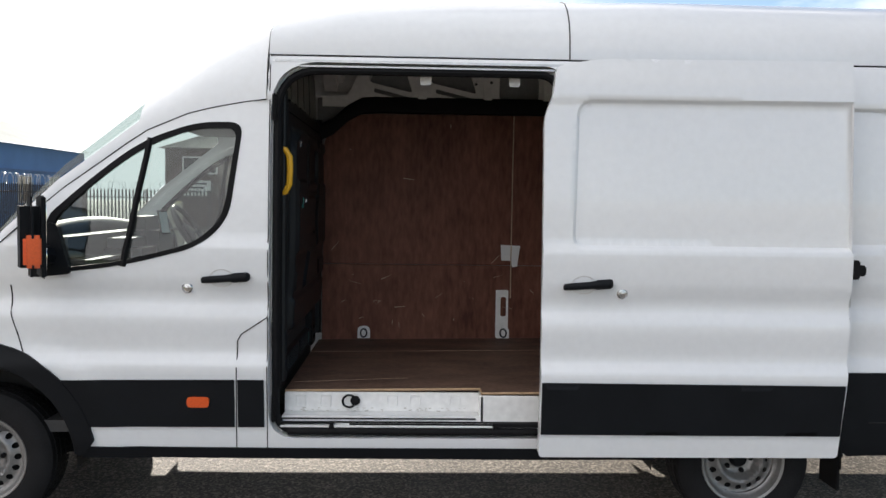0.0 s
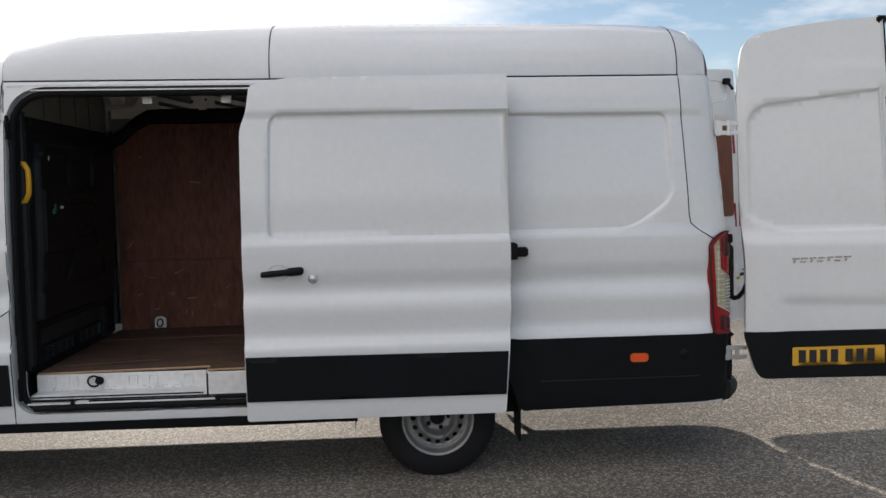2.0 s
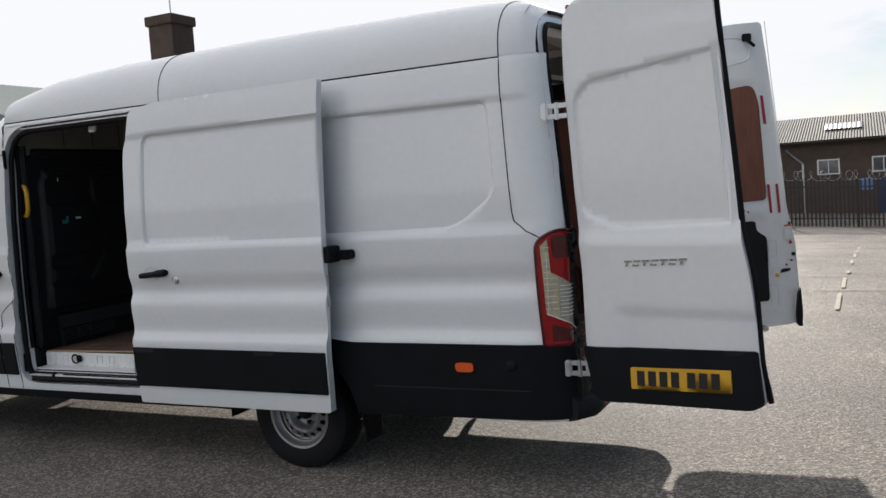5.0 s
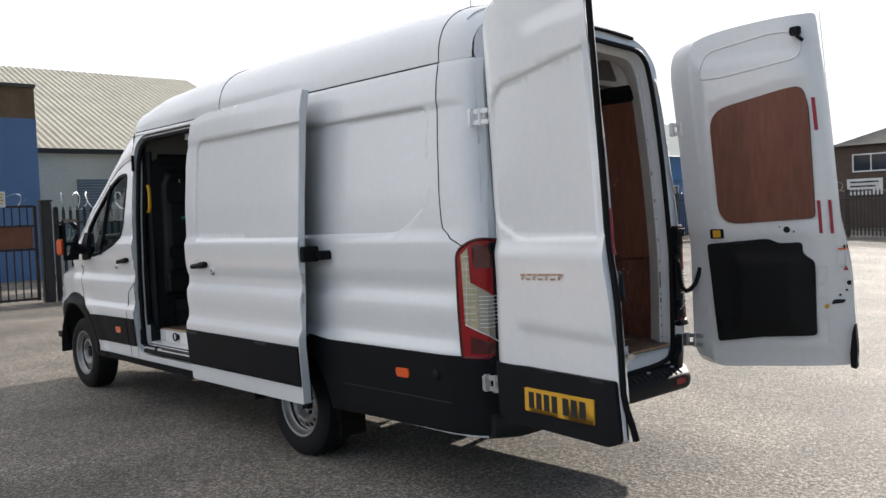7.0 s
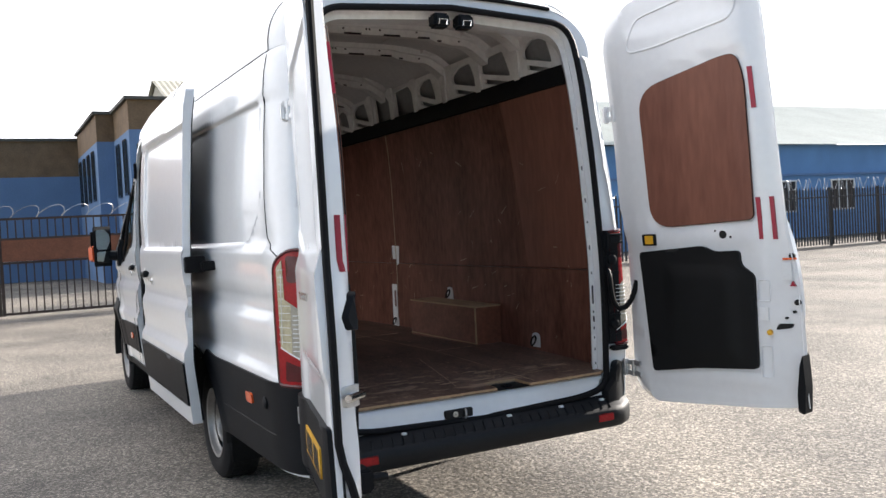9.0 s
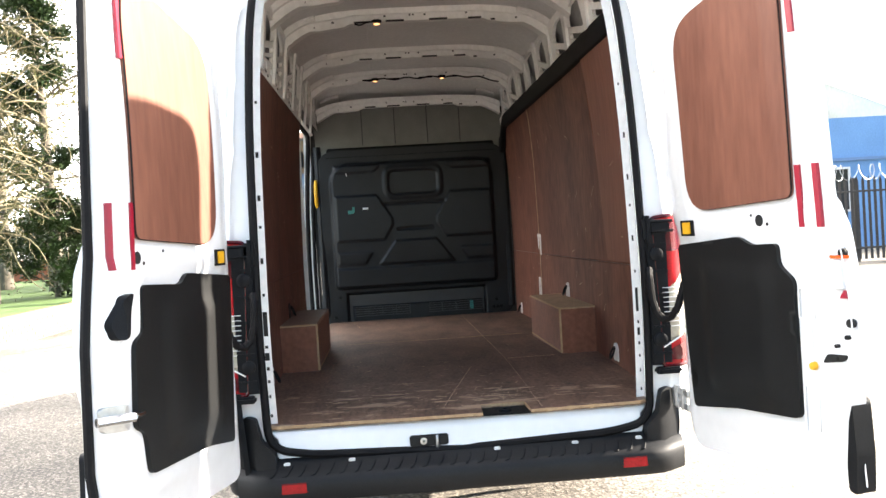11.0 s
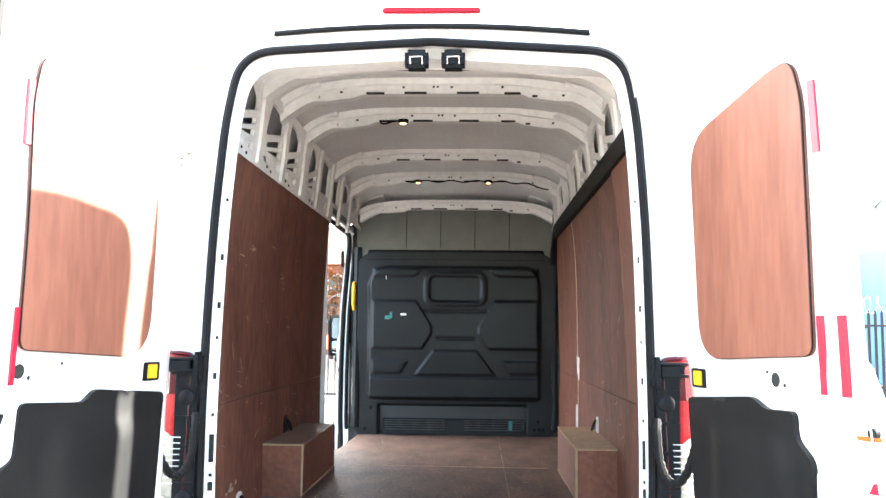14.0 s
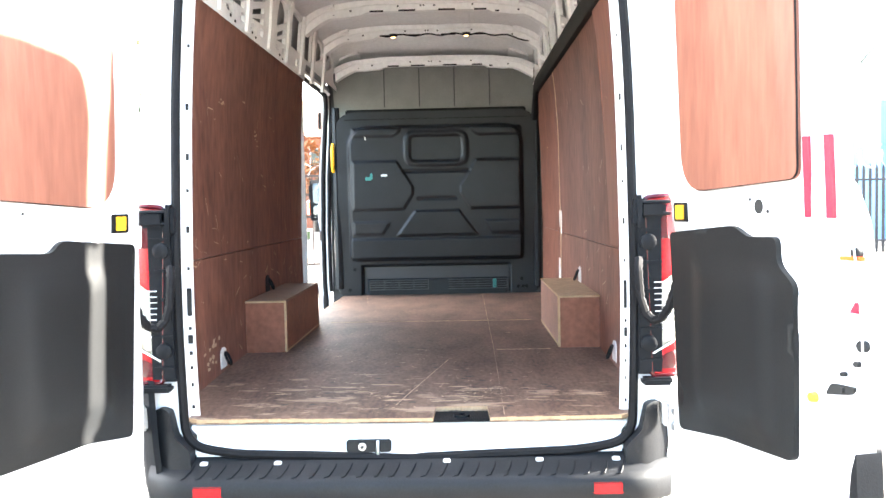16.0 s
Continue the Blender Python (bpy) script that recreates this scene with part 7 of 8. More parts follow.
def window(parent, x, y, z, w, h, axis, glass_mat=WINDOW, bars=1, frame_mat=FRAME_W):
    """A framed window in a wall that faces +x (axis 'x') or -y (axis 'y')."""
    def q(u, v, d):
        return Vector((x + d, y + u, z + v)) if axis == "x" else Vector((x + u, y - d, z + v))
    bm = bmesh.new()
    slab(bm, rect(-w / 2, w / 2, 0, h), q, 0.02, 0.07, 5, [rect(-w / 2 + 0.07, w / 2 - 0.07, 0.07, h - 0.07)])
    for i in range(bars):
        u = -w / 2 + w * (i + 1) / (bars + 1)
        slab(bm, rect(u - 0.025, u + 0.025, 0.07, h - 0.07), q, 0.02, 0.06, 5)
    f = part("window", bm, frame_mat, parent)
    bm = bmesh.new()
    slab(bm, rect(-w / 2 + 0.05, w / 2 - 0.05, 0.05, h - 0.05), q, 0.012, 0.03, 5)
    part("pane", bm, glass_mat, f, "dark glass")


# two-storey works with a blue lower part
h = thing("office_block", "two-storey flat-roofed block, blue walls under brown brick", "building")
bm = bmesh.new()
box(bm, -28.8, -25, 2.3, 5.48, -0.1, 5.25)
box(bm, -36, -28.8, 1.7, 5.48, -0.1, 5.25)
box(bm, -48, -36, -5.5, 5.4, -0.1, 4.5)
part("wall", bm, BLUE, h, "blue painted wall", None)
bm = bmesh.new()
box(bm, -28.8, -25.01, 2.31, 5.47, 5.25, 6.25)
box(bm, -36, -28.81, 1.71, 5.47, 5.25, 6.25)
box(bm, -48, -36.01, -5.49, 5.39, 4.5, 6.05)
part("upper_wall", bm, BROWN_BRICK, h, "brown brick", None)
bm = bmesh.new()
box(bm, -28.8, -24.9, 2.2, 5.49, 6.25, 6.36)
box(bm, -36, -28.7, 1.6, 5.49, 6.25, 6.36)
box(bm, -48, -35.9, -5.6, 5.5, 6.05, 6.17)
part("roof", bm, GREY_ROOF, h, "", None)
for x in (-25.9, -27.6):
    window(h, x, 2.3, 3.1, 0.7, 1.9, "y", frame_mat=WINDOW)
for x in (-30.0, -31.6, -33.2, -34.8):
    window(h, x, 1.7, 3.1, 0.7, 1.9, "y", frame_mat=WINDOW)
for y in (-1.0, -3.2):
    window(h, -36.0, y, 0.9, 1.3, 0.8, "x")

# cream warehouse with a ribbed roof
h = thing("warehouse", "cream rendered warehouse with a weathered ribbed roof", "building")
bm = bmesh.new()
box(bm, -48, -27, 5.5, 17.0, -0.1, 4.4)
part("wall", bm, CREAM, h, "cream rendered wall", None)
bm = bmesh.new()
corrugated(bm, (-26.7, 5.3, 4.45), (-26.7, 17.1, 4.45), (-37.5, 5.3, 9.1), (-37.5, 17.1, 9.1), 46)
corrugated(bm, (-48.3, 5.3, 4.45), (-48.3, 17.1, 4.45), (-37.5, 5.3, 9.1), (-37.5, 17.1, 9.1), 46)
bm.faces.new([bm.verts.new(p) for p in ((-26.9, 17.0, 4.4), (-37.5, 17.0, 9.0), (-48.2, 17.0, 4.4))])
bm.faces.new([bm.verts.new(p) for p in ((-26.9, 5.5, 4.4), (-37.5, 5.5, 9.0), (-48.2, 5.5, 4.4))])
part("roof", bm, SHEET, h, "weathered fibre-cement sheets", None)
bm = bmesh.new()
box(bm, -26.85, -26.65, 5.52, 17.1, 4.30, 4.46)
tube(bm, [(-26.88, 5.75, 4.3), (-26.88, 5.75, 0.0)], 0.05, 6)
part("eaves_gutter", bm, IRON, h)
bm = bmesh.new()
for i in range(34):
    box(bm, -27.0, -26.94, 7.4, 10.4, 0.1 * i, 0.1 * i + 0.085, 0.01)
part("roller_shutter", bm, SHUTTER, h, "grey steel roller shutter")

# long blue shed with a pale grey roof
h = thing("blue_shed", "long blue single-storey shed with a grey ribbed roof", "building")
bm = bmesh.new()
box(bm, -40, -23, 17.3, 52.0, -0.1, 4.4)
box(bm, -26.5, -23, 13.4, 17.3, -0.1, 4.4)
part("wall", bm, mat("light_blue_render", (0.15, 0.31, 0.56), 0.8, vary=0.12, scale=0.8, fine=20), h, "blue painted wall", None)
bm = bmesh.new()
corrugated(bm, (-22.6, 17.2, 4.4), (-22.6, 52.2, 4.4), (-31.5, 17.2, 7.6), (-31.5, 52.2, 7.6), 120)
corrugated(bm, (-40.4, 17.2, 4.4), (-40.4, 52.2, 4.4), (-31.5, 17.2, 7.6), (-31.5, 52.2, 7.6), 120)
bm.faces.new([bm.verts.new(p) for p in ((-22.7, 17.3, 4.4), (-31.5, 17.3, 7.6), (-40.3, 17.3, 4.4))])
part("roof", bm, mat("pale_roof_sheet", (0.33, 0.36, 0.34), 0.8, vary=0.12, scale=0.6, fine=8), h, "pale grey ribbed roof", None)
bm = bmesh.new()
box(bm, -22.98, -22.9, 13.4, 52.0, 2.95, 3.05)
part("string_course", bm, BLUE, h)
for i in range(9):
    window(h, -23.0, 14.5 + i * 4.1, 1.25, 1.7, 1.5, "x", bars=2)
# brick chimney
bm = bmesh.new()
box(bm, -23.6, -22.3, 23.0, 24.3, 0, 9.45, 0.02)
box(bm, -23.7, -22.2, 22.9, 24.4, 9.2, 9.6, 0.03)
ch = tagged(finish("brick_chimney", bm, DARK_BRICK, None), "tall square dark brick chimney stack", "chimney")
bm = bmesh.new()
tube(bm, [(-22.4, 23.1, 9.5), (-22.4, 23.1, 11.6)], 0.03, 5)
tube(bm, [(-22.8, 22.9, 11.3), (-22.0, 23.3, 11.3)], 0.015, 4)
part("aerial", bm, ZINC, ch)

# dark brick works and navy garage along the north side
h = thing("brick_works", "low dark brick works with a slate-grey pitched roof", "building")
bm = bmesh.new()
box(bm, -5.6, 7.2, 43, 60, -1.5, 2.65)
part("wall", bm, DARK_BRICK, h, "", None)
bm = bmesh.new()
corrugated(bm, (-5.7, 42.6, 2.66), (7.3, 42.6, 2.66), (-5.7, 49.5, 4.12), (7.3, 49.5, 4.12), 96, 0.035)
corrugated(bm, (-5.7, 60.4, 2.66), (7.3, 60.4, 2.66), (-5.7, 49.5, 4.12), (7.3, 49.5, 4.12), 52, 0.04)
bm.faces.new([bm.verts.new(p) for p in ((-5.6, 43, 2.66), (-5.6, 49.5, 4.1), (-5.6, 60, 2.66))])
part("roof", bm, GREY_ROOF, h, "", None)
for x in (-2.0, 0.9, 3.6, 6.1):
    window(h, x, 43.0, 0.92, 1.05, 0.78, "y", bars=1)
bm = bmesh.new()
corrugated(bm, (3.4, 45.0, 3.24), (5.2, 45.0, 3.24), (3.4, 46.6, 3.58), (5.2, 46.6, 3.58), 8, 0.03)
part("skylight", bm, SKYLIGHT, h, "pale translucent roof sheet", None)
bm = bmesh.new()
box(bm, 2.35, 2.45, 42.85, 42.98, -1.3, 1.6, 0.02)
tube(bm, [(2.4, 42.9, 1.55), (1.6, 42.9, 2.3)], 0.06, 6)
part("downpipe", bm, ZINC, h, "grey downpipe")
bm = bmesh.new()
box(bm, 5.75, 6.55, 42.93, 43.05, -1.3, 0.62, 0.02)
part("works_door", bm, NAVY, h, "navy door")
bm = bmesh.new()
box(bm, 6.6, 7.15, 42.93, 43.02, 0.0, 0.75, 0.02)
part("poster", bm, FRAME_W, h, "white notice poster")
bm = bmesh.new()
box(bm, 5.0, 5.6, 42.93, 43.02, 0.05, 0.65, 0.02)
part("poster", bm, BLUE, h, "blue notice board")
bm = bmesh.new()
box(bm, -5.7, 7.3, 42.5, 42.62, 2.56, 2.68, 0.02)
part("eaves_gutter", bm, IRON, h)
h.location.x = -1.9
h = thing("brick_workshop", "dark brick workshop with a hipped grey roof", "building")
bm = bmesh.new()
box(bm, -15.3, -7.7, 43, 56, -1.0, 4.35)
part("wall", bm, DARK_BRICK, h, "", None)
bm = bmesh.new()
corrugated(bm, (-15.6, 42.7, 4.35), (-7.5, 42.7, 4.35), (-12.2, 49.5, 6.3), (-10.6, 49.5, 6.3), 40)
corrugated(bm, (-15.6, 56.3, 4.35), (-7.5, 56.3, 4.35), (-12.2, 49.5, 6.3), (-10.6, 49.5, 6.3), 40)
for xe, xr in ((-15.6, -12.2), (-7.5, -10.6)):
    bm.faces.new([bm.verts.new(p) for p in ((xe, 42.7, 4.35), (xe, 56.3, 4.35), (xr, 49.5, 6.3))])
part("roof", bm, GREY_ROOF, h, "", None)
for x in (-13.4, -10.2):
    window(h, x, 43.0, 2.95, 1.9, 0.95, "y", bars=1)
bm = bmesh.new()
slab(bm, rect(-14.6, -12.8, 1.75, 2.6), lambda x, z, d: Vector((x, 42.9 - d, z)), 0.0, 0.05, 5)
nb = part("notice_board", bm, FRAME_W, h, "white notice board")
for k in range(3):
    bm = bmesh.new()
    slab(bm, rect(-14.45, -13.0 - 0.15 * k, 2.38 - k * 0.22, 2.47 - k * 0.22), lambda x, z, d: Vector((x, 42.84 - d, z)), 0.0, 0.01, 5)
    part("text_bar", bm, INK, nb)

h = thing("garage_building", "navy-clad vehicle repair garage with a grey ribbed roof", "building")
bm = bmesh.new()
box(bm, 7.22, 21.0, 43.2, 58, -1.5, 2.65)
part("wall", bm, NAVY, h, "navy blue sheet wall", None)
bm = bmesh.new()
corrugated(bm, (7.32, 42.7, 2.62), (21.3, 42.7, 2.62), (7.32, 49.5, 3.95), (19.5, 49.5, 3.95), 100, 0.035)
corrugated(bm, (7.32, 58.3, 2.62), (21.3, 58.3, 2.62), (7.32, 49.5, 3.95), (19.5, 49.5, 3.95), 60, 0.04)
bm.faces.new([bm.verts.new(p) for p in ((21.25, 42.7, 2.62), (19.5, 49.5, 3.95), (21.25, 58.3, 2.62))])
part("roof", bm, GREY_ROOF, h, "", None)
for x in (8.6, 13.0, 17.2):
    bm = bmesh.new()
    corrugated(bm, (x, 44.9, 3.11), (x + 1.9, 44.9, 3.11), (x, 46.6, 3.44), (x + 1.9, 46.6, 3.44), 8, 0.03)
    part("skylight", bm, SKYLIGHT, h, "pale translucent roof sheet", None)
for x in (7.4, 10.6, 13.9, 17.2, 20.9):
    bm = bmesh.new()
    box(bm, x - 0.12, x + 0.12, 43.0, 43.2, -1.4, 2.55, 0.02)
    part("pilaster", bm, GREY_ROOF, h)
bm = bmesh.new()
slab(bm, rect(7.35, 20.6, 1.80, 2.46), lambda x, z, d: Vector((x, 42.95 - d, z)), 0.0, 0.08, 5)
sign = part("fascia_sign", bm, FRAME_W, h, "long white fascia sign")
for u0, u1 in ((8.4, 9.3), (9.5, 10.8)):
    bm = bmesh.new()
    slab(bm, rect(u0, u1, 2.02, 2.36), lambda x, z, d: Vector((x, 42.86 - d, z)), 0.0, 0.01, 5)
    part("name_bar", bm, INK, sign)


def lettering(text, x, y, z, size, material, parent):
    cu = bpy.data.curves.new("lettering", "FONT")
    cu.body, cu.size, cu.extrude = text, size, 0.005
    cu.offset = size * 0.02
    ob = new("lettering", cu)
    ob.matrix_world = pose(x, y, z, 90, 0, 0)
    dg = bpy.context.evaluated_depsgraph_get()
    me = bpy.data.meshes.new_from_object(ob.evaluated_get(dg))
    bpy.data.objects.remove(ob)
    me.transform(pose(x, y, z, 90, 0, 0))
    me.materials.clear()
    me.materials.append(material)
    o = new("lettering", me)
    o.parent = parent
    return o


SIGN_BLUE = mat("sign_blue", (0.05, 0.22, 0.60), 0.5, vary=0.05)
lettering("GARAGE", 11.2, 42.85, 2.05, 0.46, SIGN_BLUE, sign)
lettering("SERVICES", 13.7, 42.85, 2.05, 0.46, INK, sign)
lettering("Servicing MOTs Exhausts Brakes Tyres", 11.2, 42.85, 1.84, 0.21, INK, sign)
h.location.x = -1.95

# red-brick house over the road
h = thing("brick_house", "red-brick house with white windows and a tiled roof", "building")
bm = bmesh.new()
box(bm, -62, -52, -14.0, -4.0, -0.1, 6.0)
part("wall", bm, RED_BRICK, h, "", None)
bm = bmesh.new()
corrugated(bm, (-51.6, -14.3, 5.9), (-51.6, -3.7, 5.9), (-57, -14.3, 9.0), (-57, -3.7, 9.0), 30)
corrugated(bm, (-62.4, -14.3, 5.9), (-62.4, -3.7, 5.9), (-57, -14.3, 9.0), (-57, -3.7, 9.0), 30)
part("roof", bm, mat("brown_tiles", (0.16, 0.09, 0.06), 0.85, vary=0.2, scale=2, fine=12), h, "", None)
for y in (-12, -9, -6):
    for z in (1.0, 3.8):
        window(h, -52, y, z, 1.3, 1.4, "x", bars=1)

# ---- verge: low brick wall, grass, far wall ----
GRASS = mat("grass", (0.052, 0.105, 0.018), 0.9, vary=0.35, scale=1.2, fine=45, bump=0.5, tint=(0.09, 0.16, 0.028))
bm = bmesh.new()
box(bm, -34, -7.5, -30, -6.62, -0.1, 0.34, 0.02)
setting("grass_verge", bm, GRASS, "mown green grass behind the low brick wall", "grass", None)
BR = mat("kerb_brick", (0.36, 0.17, 0.10), 0.85, vary=0.2, scale=3, fine=60, bump=0.2, per_object=0.35)
MORTAR = mat("mortar", (0.32, 0.29, 0.25), 0.95, vary=0.15, fine=60)
bm = bmesh.new()
box(bm, -24.0, -7.4, -6.57, -6.35, -0.05, 0.40)
low = setting("low_wall", bm, MORTAR, "low red-brick retaining wall beside the yard", "wall", None)
bm = bmesh.new()
box(bm, 0, 0.215, 0, 0.03, 0, 0.065, 0.005)
brick_me = bpy.data.meshes.new("brick")
bm.to_mesh(brick_me)
bm.free()
brick_me.materials.append(BR)
for row in range(5):
    for i in range(56):
        b = new("brick", brick_me)
        b.location = (-20.2 + i * 0.226 + (0.113 if row % 2 else 0), -6.365, 0.005 + row * 0.076)
        b.parent = low
bm = bmesh.new()
for i in range(66):
    box(bm, -22.4 + i * 0.226, -22.4 + i * 0.226 + 0.215, -6.60, -6.33, 0.40, 0.465, 0.005)
tagged(part("coping_bricks", bm, BR, low, "", None), kind="stuff")
bm = bmesh.new()
box(bm, -60, -36, -34.4, -34.0, 0, 1.3)
box(bm, -36.3, -36.0, -34, -12, -0.1, 1.25)
setting("far_wall", bm, RED_BRICK, "far red-brick boundary wall", "wall", None)
fence((-36.1, -34.0), (-36.1, -12.0), 1.3, False, 0.14, "dark railings on the far brick wall", lambda x, y: 1.25)

# ---- trees ----
LEAF_DARK = mat("leaf_dark", (0.045, 0.075, 0.020), 0.6, vary=0.4, scale=0.6, fine=6, tint=(0.11, 0.135, 0.036))
LEAF_GOLD = mat("leaf_olive", (0.11, 0.12, 0.032), 0.6, vary=0.35, scale=0.5, fine=6, tint=(0.21, 0.18, 0.055))
LEAF_IVY = mat("leaf_ivy", (0.014, 0.034, 0.010), 0.5, vary=0.4, scale=0.8, fine=8, tint=(0.036, 0.068, 0.018))
LEAF_OLIVE = mat("leaf_dull_olive", (0.055, 0.060, 0.016), 0.6, vary=0.35, scale=0.5, fine=6, tint=(0.10, 0.09, 0.028))
TWIG = mat("pale_twig", (0.22, 0.185, 0.115), 0.85, vary=0.3, scale=5, fine=40)
BARK = mat("bark", (0.10, 0.085, 0.065), 0.9, vary=0.35, scale=6, fine=40, bump=0.4)


def tree(x, y, height, spread, leaves, leaf, material, seed, trunk=0.18, low=0.25, label="tall leafy tree in autumn green", bare=0.0):
    r = random.Random(seed)
    z0 = ground_z(x, y)
    t = thing("tree", label, "tree", group="trees", at=(0, 0, 0))
    bm = bmesh.new()
    lean_x, lean_y = r.uniform(-0.4, 0.4), r.uniform(-0.4, 0.4)
    spine = [Vector((x + lean_x * (i / 8) ** 2, y + lean_y * (i / 8) ** 2, z0 - 0.1 + height * 0.9 * i / 8)) for i in range(9)]
    tube(bm, spine, [trunk * (1 - 0.85 * i / 8) + 0.01 for i in range(9)], 8)
    tips = []
    for k in range(int(16 + height)):
        f = r.uniform(low, 0.95)
        p = spine[0].lerp(spine[-1], f)
        a = r.uniform(0, 2 * math.pi)
        ln = spread * (1.15 - 0.75 * f) * r.uniform(0.6, 1.15)
        end = p + Vector((math.cos(a) * ln, math.sin(a) * ln, ln * r.uniform(0.15, 0.75)))
        mid = p.lerp(end, 0.5) + Vector((r.gauss(0, 0.15), r.gauss(0, 0.15), 0.1 * ln))
        tube(bm, [p, mid, end], [trunk * 0.32 * (1 - f * 0.6), trunk * 0.2 * (1 - f * 0.6), 0.012], 5)
        tips += [(mid, 0.55), (end, 0.8), (mid.lerp(end, 0.5), 0.7)]
        for j in range(3 if not bare else 7):
            e2 = end + Vector((r.gauss(0, 0.5), r.gauss(0, 0.5), r.gauss(0.1, 0.4))) * ln * 0.5
            s2 = p.lerp(end, r.uniform(0.4, 0.95))
            tube(bm, [s2, s2.lerp(e2, 0.5) + Vector((r.gauss(0, 0.06), r.gauss(0, 0.06), 0.05)), e2], [0.018, 0.012, 0.006], 4)
            tips.append((e2, 0.5))
    part("trunk", bm, BARK, t, "", 60)
    me = bpy.data.meshes.new("crown")
    vs, fs = [], []
    for k in range(leaves):
        c, sp = tips[r.randrange(len(tips))]
        o = Vector((r.gauss(0, 1), r.gauss(0, 1), r.gauss(0, 0.8))) * spread * 0.17 * sp
        c = c + o
        u = Vector((r.gauss(0, 1), r.gauss(0, 1), r.gauss(0, 1))).normalized()
        w = u.orthogonal().normalized()
        s = leaf * r.uniform(0.6, 1.3)
        b = len(vs)
        vs += [c - u * s, c + w * s * 0.45, c + u * s, c - w * s * 0.45]
        fs.append((b, b + 1, b + 2, b + 3))
    me.from_pydata([tuple(v) for v in vs], [], fs)
    me.materials.append(material)
    o = new("crown", me)
    o.parent = t
    return t


rt = random.Random(11)
for i in range(16):
    tree(21.3 + i * 1.9 + rt.uniform(-0.8, 0.8), 46.5 + rt.uniform(-3, 6), rt.uniform(7.0, 10.0), rt.uniform(2.4, 3.3), 8000, 0.135, LEAF_GOLD if i % 3 == 0 else LEAF_DARK, 100 + i, 0.16, 0.0)
for i in range(18):
    tree(20.4 + i * 1.8 + rt.uniform(-0.6, 0.6), 43 + rt.uniform(-1, 2), rt.uniform(3.2, 4.6), rt.uniform(1.6, 2.2), 2600, 0.12, LEAF_GOLD if i % 4 == 1 else LEAF_DARK, 200 + i, 0.08, 0.0, "low scrubby bush below the taller trees")
tree(24, 66, 6.8, 2.6, 2400, 0.16, LEAF_DARK, 141)
tree(-17.6, -8.75, 3.4, 1.15, 15000, 0.060, LEAF_IVY, 151, 0.1, 0.0, "dense dark evergreen bush beside the brick wall")
tree(-18.6, -8.1, 2.8, 1.1, 9000, 0.060, LEAF_IVY, 155, 0.1, 0.0, "dense dark evergreen bush beside the brick wall")
tree(-21.5, -10.2, 10.5, 1.5, 15000, 0.080, LEAF_IVY, 152, 0.25, 0.05, "tall tree trunk clad in dark ivy")
tree(-25.0, -13.2, 11.5, 4.4, 5000, 0.085, LEAF_GOLD, 150, 0.30, 0.18, "half-bare roadside tree with yellowing leaves", 1.0)


def arching_tree(x, y, height, seed):
    """A half-bare tree whose pale thin branches arch out and hang."""
    r = random.Random(seed)
    t = thing("tree", "half-bare tree with pale arching branches and olive leaves", "tree", group="trees", at=(0, 0, 0))
    bm = bmesh.new()
    tube(bm, [(x + 0.05 * i, y + 0.04 * math.sin(i), -0.1 + height * i / 8) for i in range(9)], [0.20 - 0.019 * i for i in range(9)], 10)
    part("trunk", bm, BARK, t, "", 60)
    bm = bmesh.new()
    tips = []
    for k in range(120):
        a = r.uniform(0, 2 * math.pi)
        p = Vector((x, y, height * r.uniform(0.22, 0.98)))
        ln, v = r.uniform(1.4, 3.6), Vector((math.cos(a), math.sin(a), r.uniform(0.1, 0.9)))
        pts, n = [p], 14
        for i in range(n):
            v = (v + Vector((r.gauss(0, 0.16), r.gauss(0, 0.16), r.gauss(-0.10, 0.15)))).normalized()
            p = p + v * ln / n
            pts.append(p)
        tube(bm, pts, [0.026 * (1 - 0.85 * i / n) + 0.003 for i in range(n + 1)], 4)
        for j in range(5):
            q, w = pts[r.randrange(3, n)], Vector((r.gauss(0, 1), r.gauss(0, 1), r.gauss(-0.1, 0.7))).normalized()
            tw = [q]
            for i in range(6):
                w = (w + Vector((r.gauss(0, 0.25), r.gauss(0, 0.25), r.gauss(-0.05, 0.25)))).normalized()
                tw.append(tw[-1] + w * 0.11)
            tube(bm, tw, [0.007 - 0.0008 * i for i in range(7)], 3)
            tips += tw[2:]
        tips += pts[6:]
    tagged(part("branch", bm, TWIG, t, "pale thin branches", 60), kind="stuff")
    vs, fs = [], []
    for k in range(5200):
        c = tips[r.randrange(len(tips))] + Vector((r.gauss(0, 0.06), r.gauss(0, 0.06), r.gauss(-0.03, 0.06)))
        u = Vector((r.gauss(0, 1), r.gauss(0, 1), r.gauss(0, 1))).normalized()
        w, s = u.orthogonal().normalized(), r.uniform(0.025, 0.06)
        b = len(vs)
        vs += [c - u * s, c + w * s * 0.5, c + u * s, c - w * s * 0.5]
        fs.append((b, b + 1, b + 2, b + 3))
    me = bpy.data.meshes.new("crown")
    me.from_pydata([tuple(v) for v in vs], [], fs)
    me.materials.append(LEAF_OLIVE)
    o = new("crown", me)
    o.parent = t


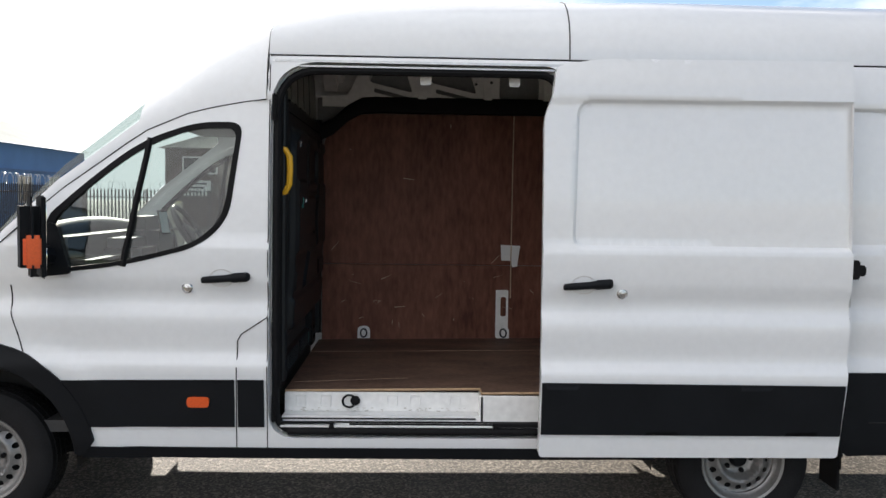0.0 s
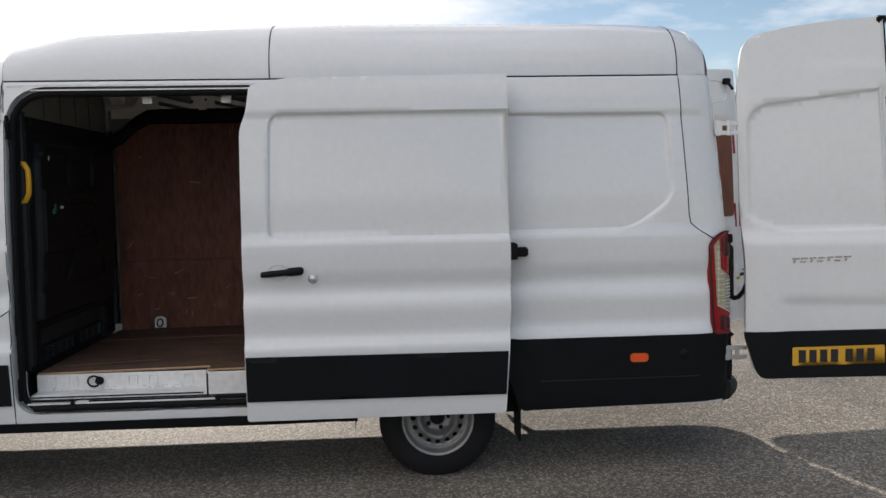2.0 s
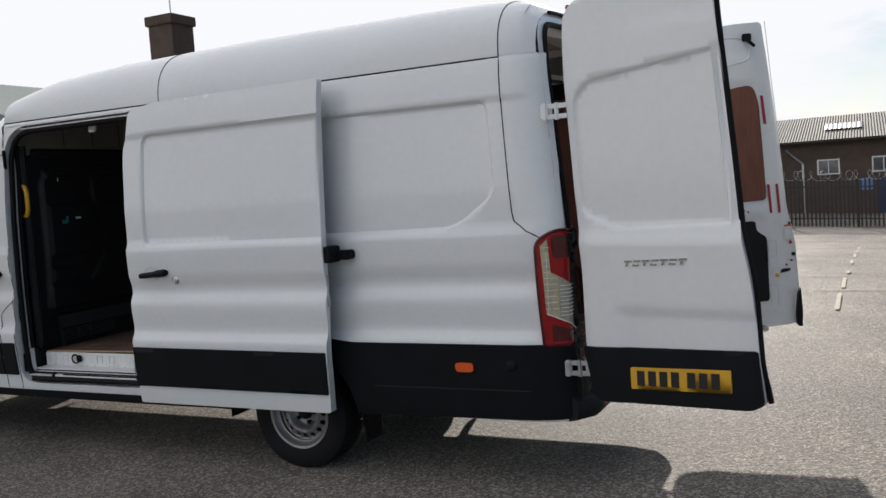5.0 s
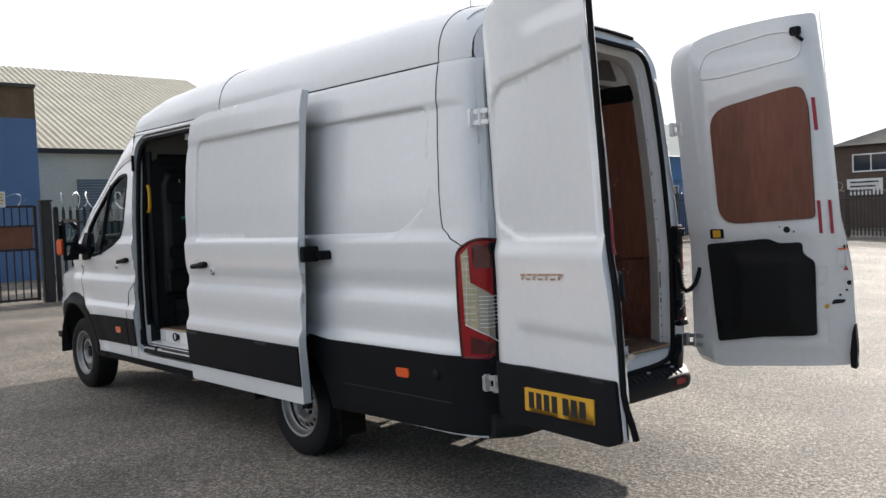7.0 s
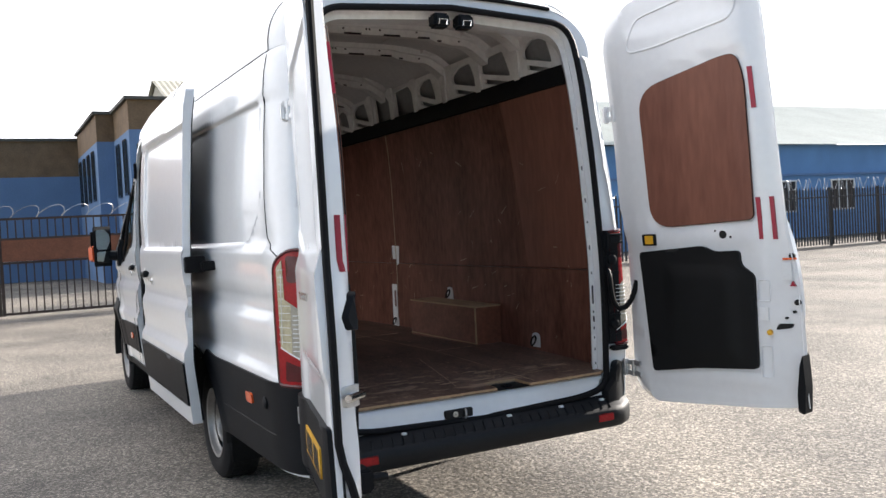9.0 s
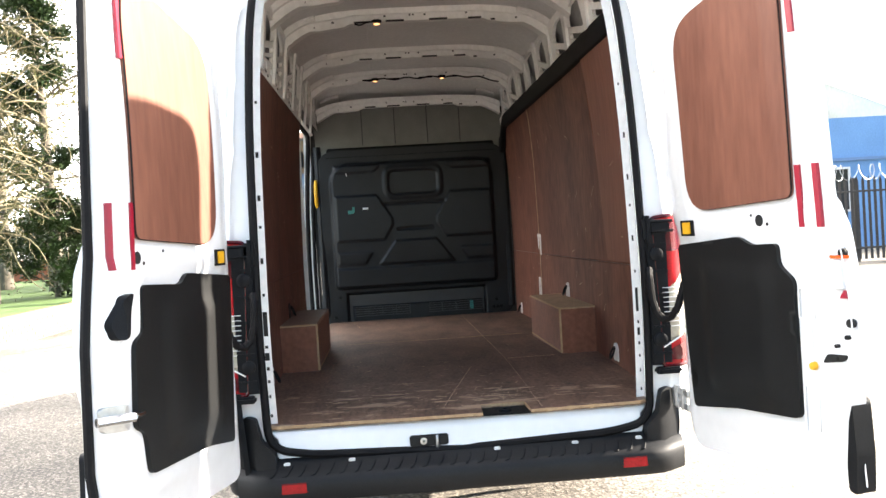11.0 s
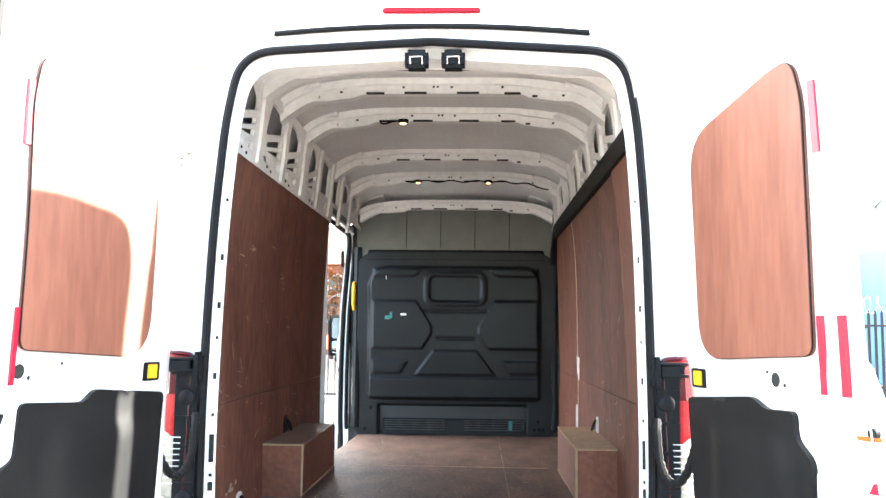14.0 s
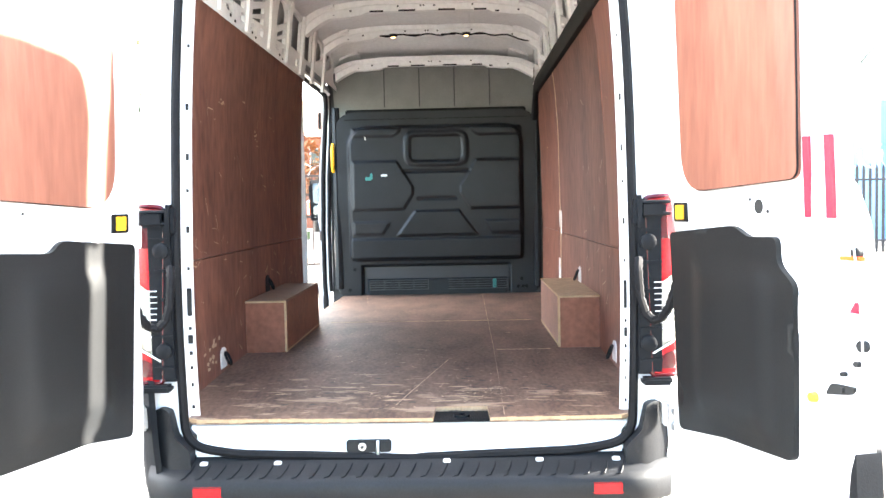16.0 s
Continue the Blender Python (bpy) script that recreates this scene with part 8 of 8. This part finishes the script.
arching_tree(-16.0, -9.7, 7.5, 31)
tree(-28.5, -16.5, 10.0, 4.0, 8000, 0.10, LEAF_GOLD, 153, 0.25, 0.15, "half-bare roadside tree with yellowing leaves", 1.0)
tree(-44.0, -8.0, 5.5, 2.2, 1500, 0.14, mat("leaf_orange", (0.32, 0.12, 0.03), 0.6, vary=0.3, scale=0.6, fine=6), 154, 0.15, 0.2, "small tree with orange autumn leaves")

# street lamp behind the north fence
f = thing("street_lamp", "slim grey street lamp behind the fence", "street lamp")
bm = bmesh.new()
tube(bm, [(20.2, 34.5, -1.2), (20.2, 34.5, 4.6)], [0.09, 0.05], 10)
part("pole", bm, ZINC, f)
bm = bmesh.new()
box(bm, 19.6, 20.3, 34.35, 34.65, 4.58, 4.75, 0.05)
part("lamp_head", bm, IRON, f)


# ---- parked vehicles behind the fences ----
def car(x, y, z, ang, colour, name, label, length=4.2, height=1.45, category="car"):
    m = Matrix.Translation((x, y, z)) @ pose(0, 0, 0, 0, 0, ang)
    t = thing(name, label, category, group="parked vehicles")
    k = length / 2
    low = [(-k, 0.30), (k, 0.30), (k + 0.02, 0.62), (k - 0.12, 0.80), (k * 0.42, 0.90), (-k * 0.55, 0.92), (-k + 0.08, 0.88), (-k - 0.02, 0.60)]
    cabin = [(k * 0.44, 0.88), (k * 0.12, height - 0.06), (-k * 0.1, height), (-k * 0.55, height - 0.05), (-k * 0.9, 0.90)]
    bm = bmesh.new()
    slab(bm, rounded(low, 0.10, 4), lambda u, v, d: m @ Vector((u, d * (1 - 0.06 * max(0, v - 0.6)), v)), -0.85, 0.85, 0.3)
    part("body", bm, colour, t, "", 40)
    bm = bmesh.new()
    slab(bm, rounded(cabin, 0.10, 4), lambda u, v, d: m @ Vector((u, d * (1 - 0.22 * max(0, v - 0.85) / 0.6), v)), -0.80, 0.80, 0.3)
    part("cabin", bm, WINDOW, t, "dark glass", 40)
    bm = bmesh.new()
    slab(bm, rounded([(k * 0.10, height - 0.07), (k * 0.10, height), (-k * 0.1, height + 0.02), (-k * 0.55, height - 0.02), (-k * 0.56, height - 0.09)], 0.02, 3), lambda u, v, d: m @ Vector((u, d, v)), -0.64, 0.64, 0.3)
    part("roof", bm, colour, t, "", 40)
    for u in (-k * 0.6, k * 0.62):
        for s in (-1, 1):
            bm = bmesh.new()
            lathe(bm, [(0.16, -0.1), (0.30, -0.1), (0.31, 0.0), (0.29, 0.10), (0.18, 0.11), (0.16, 0.09), (0.0, 0.09)], m @ Matrix.Translation((u, s * 0.77, 0.31)) @ pose(0, 0, 0, -90 * s, 0, 0), 20)
            part("wheel", bm, TYRE, t)
    for s in (-1, 1):
        bm = bmesh.new()
        box(bm, k - 0.10, k + 0.02, s * 0.62 - 0.16, s * 0.62 + 0.16, 0.62, 0.74, 0.03, m)
        part("headlight", bm, CLEAR, t)


P_SILVER = mat("silver_paint", (0.45, 0.46, 0.47), 0.3, metal=0.4, vary=0.05, coat=0.5)
P_RED = mat("red_paint", (0.35, 0.02, 0.02), 0.3, vary=0.05, coat=0.5)
P_BLUE = mat("blue_paint", (0.03, 0.05, 0.25), 0.3, vary=0.05, coat=0.5)
car(6.0, 41.0, -1.15, -88, P_SILVER, "parked_car", "silver hatchback parked nose-on behind the fence")
car(8.3, 41.0, -1.15, -92, P_RED, "parked_car", "red hatchback parked nose-on behind the fence")
car(13.2, 41.2, -1.15, -86, mat("dark_paint", (0.02, 0.022, 0.025), 0.3, vary=0.05, coat=0.5), "parked_car", "dark hatchback parked nose-on behind the fence")
car(17.5, 40.5, -1.15, 0, WHITE, "parked_van", "white flatbed van parked behind the fence", 5.2, 2.1, "van")
car(-45.5, -22.0, 0.0, 80, P_SILVER, "parked_car", "pale car parked beyond the far wall")
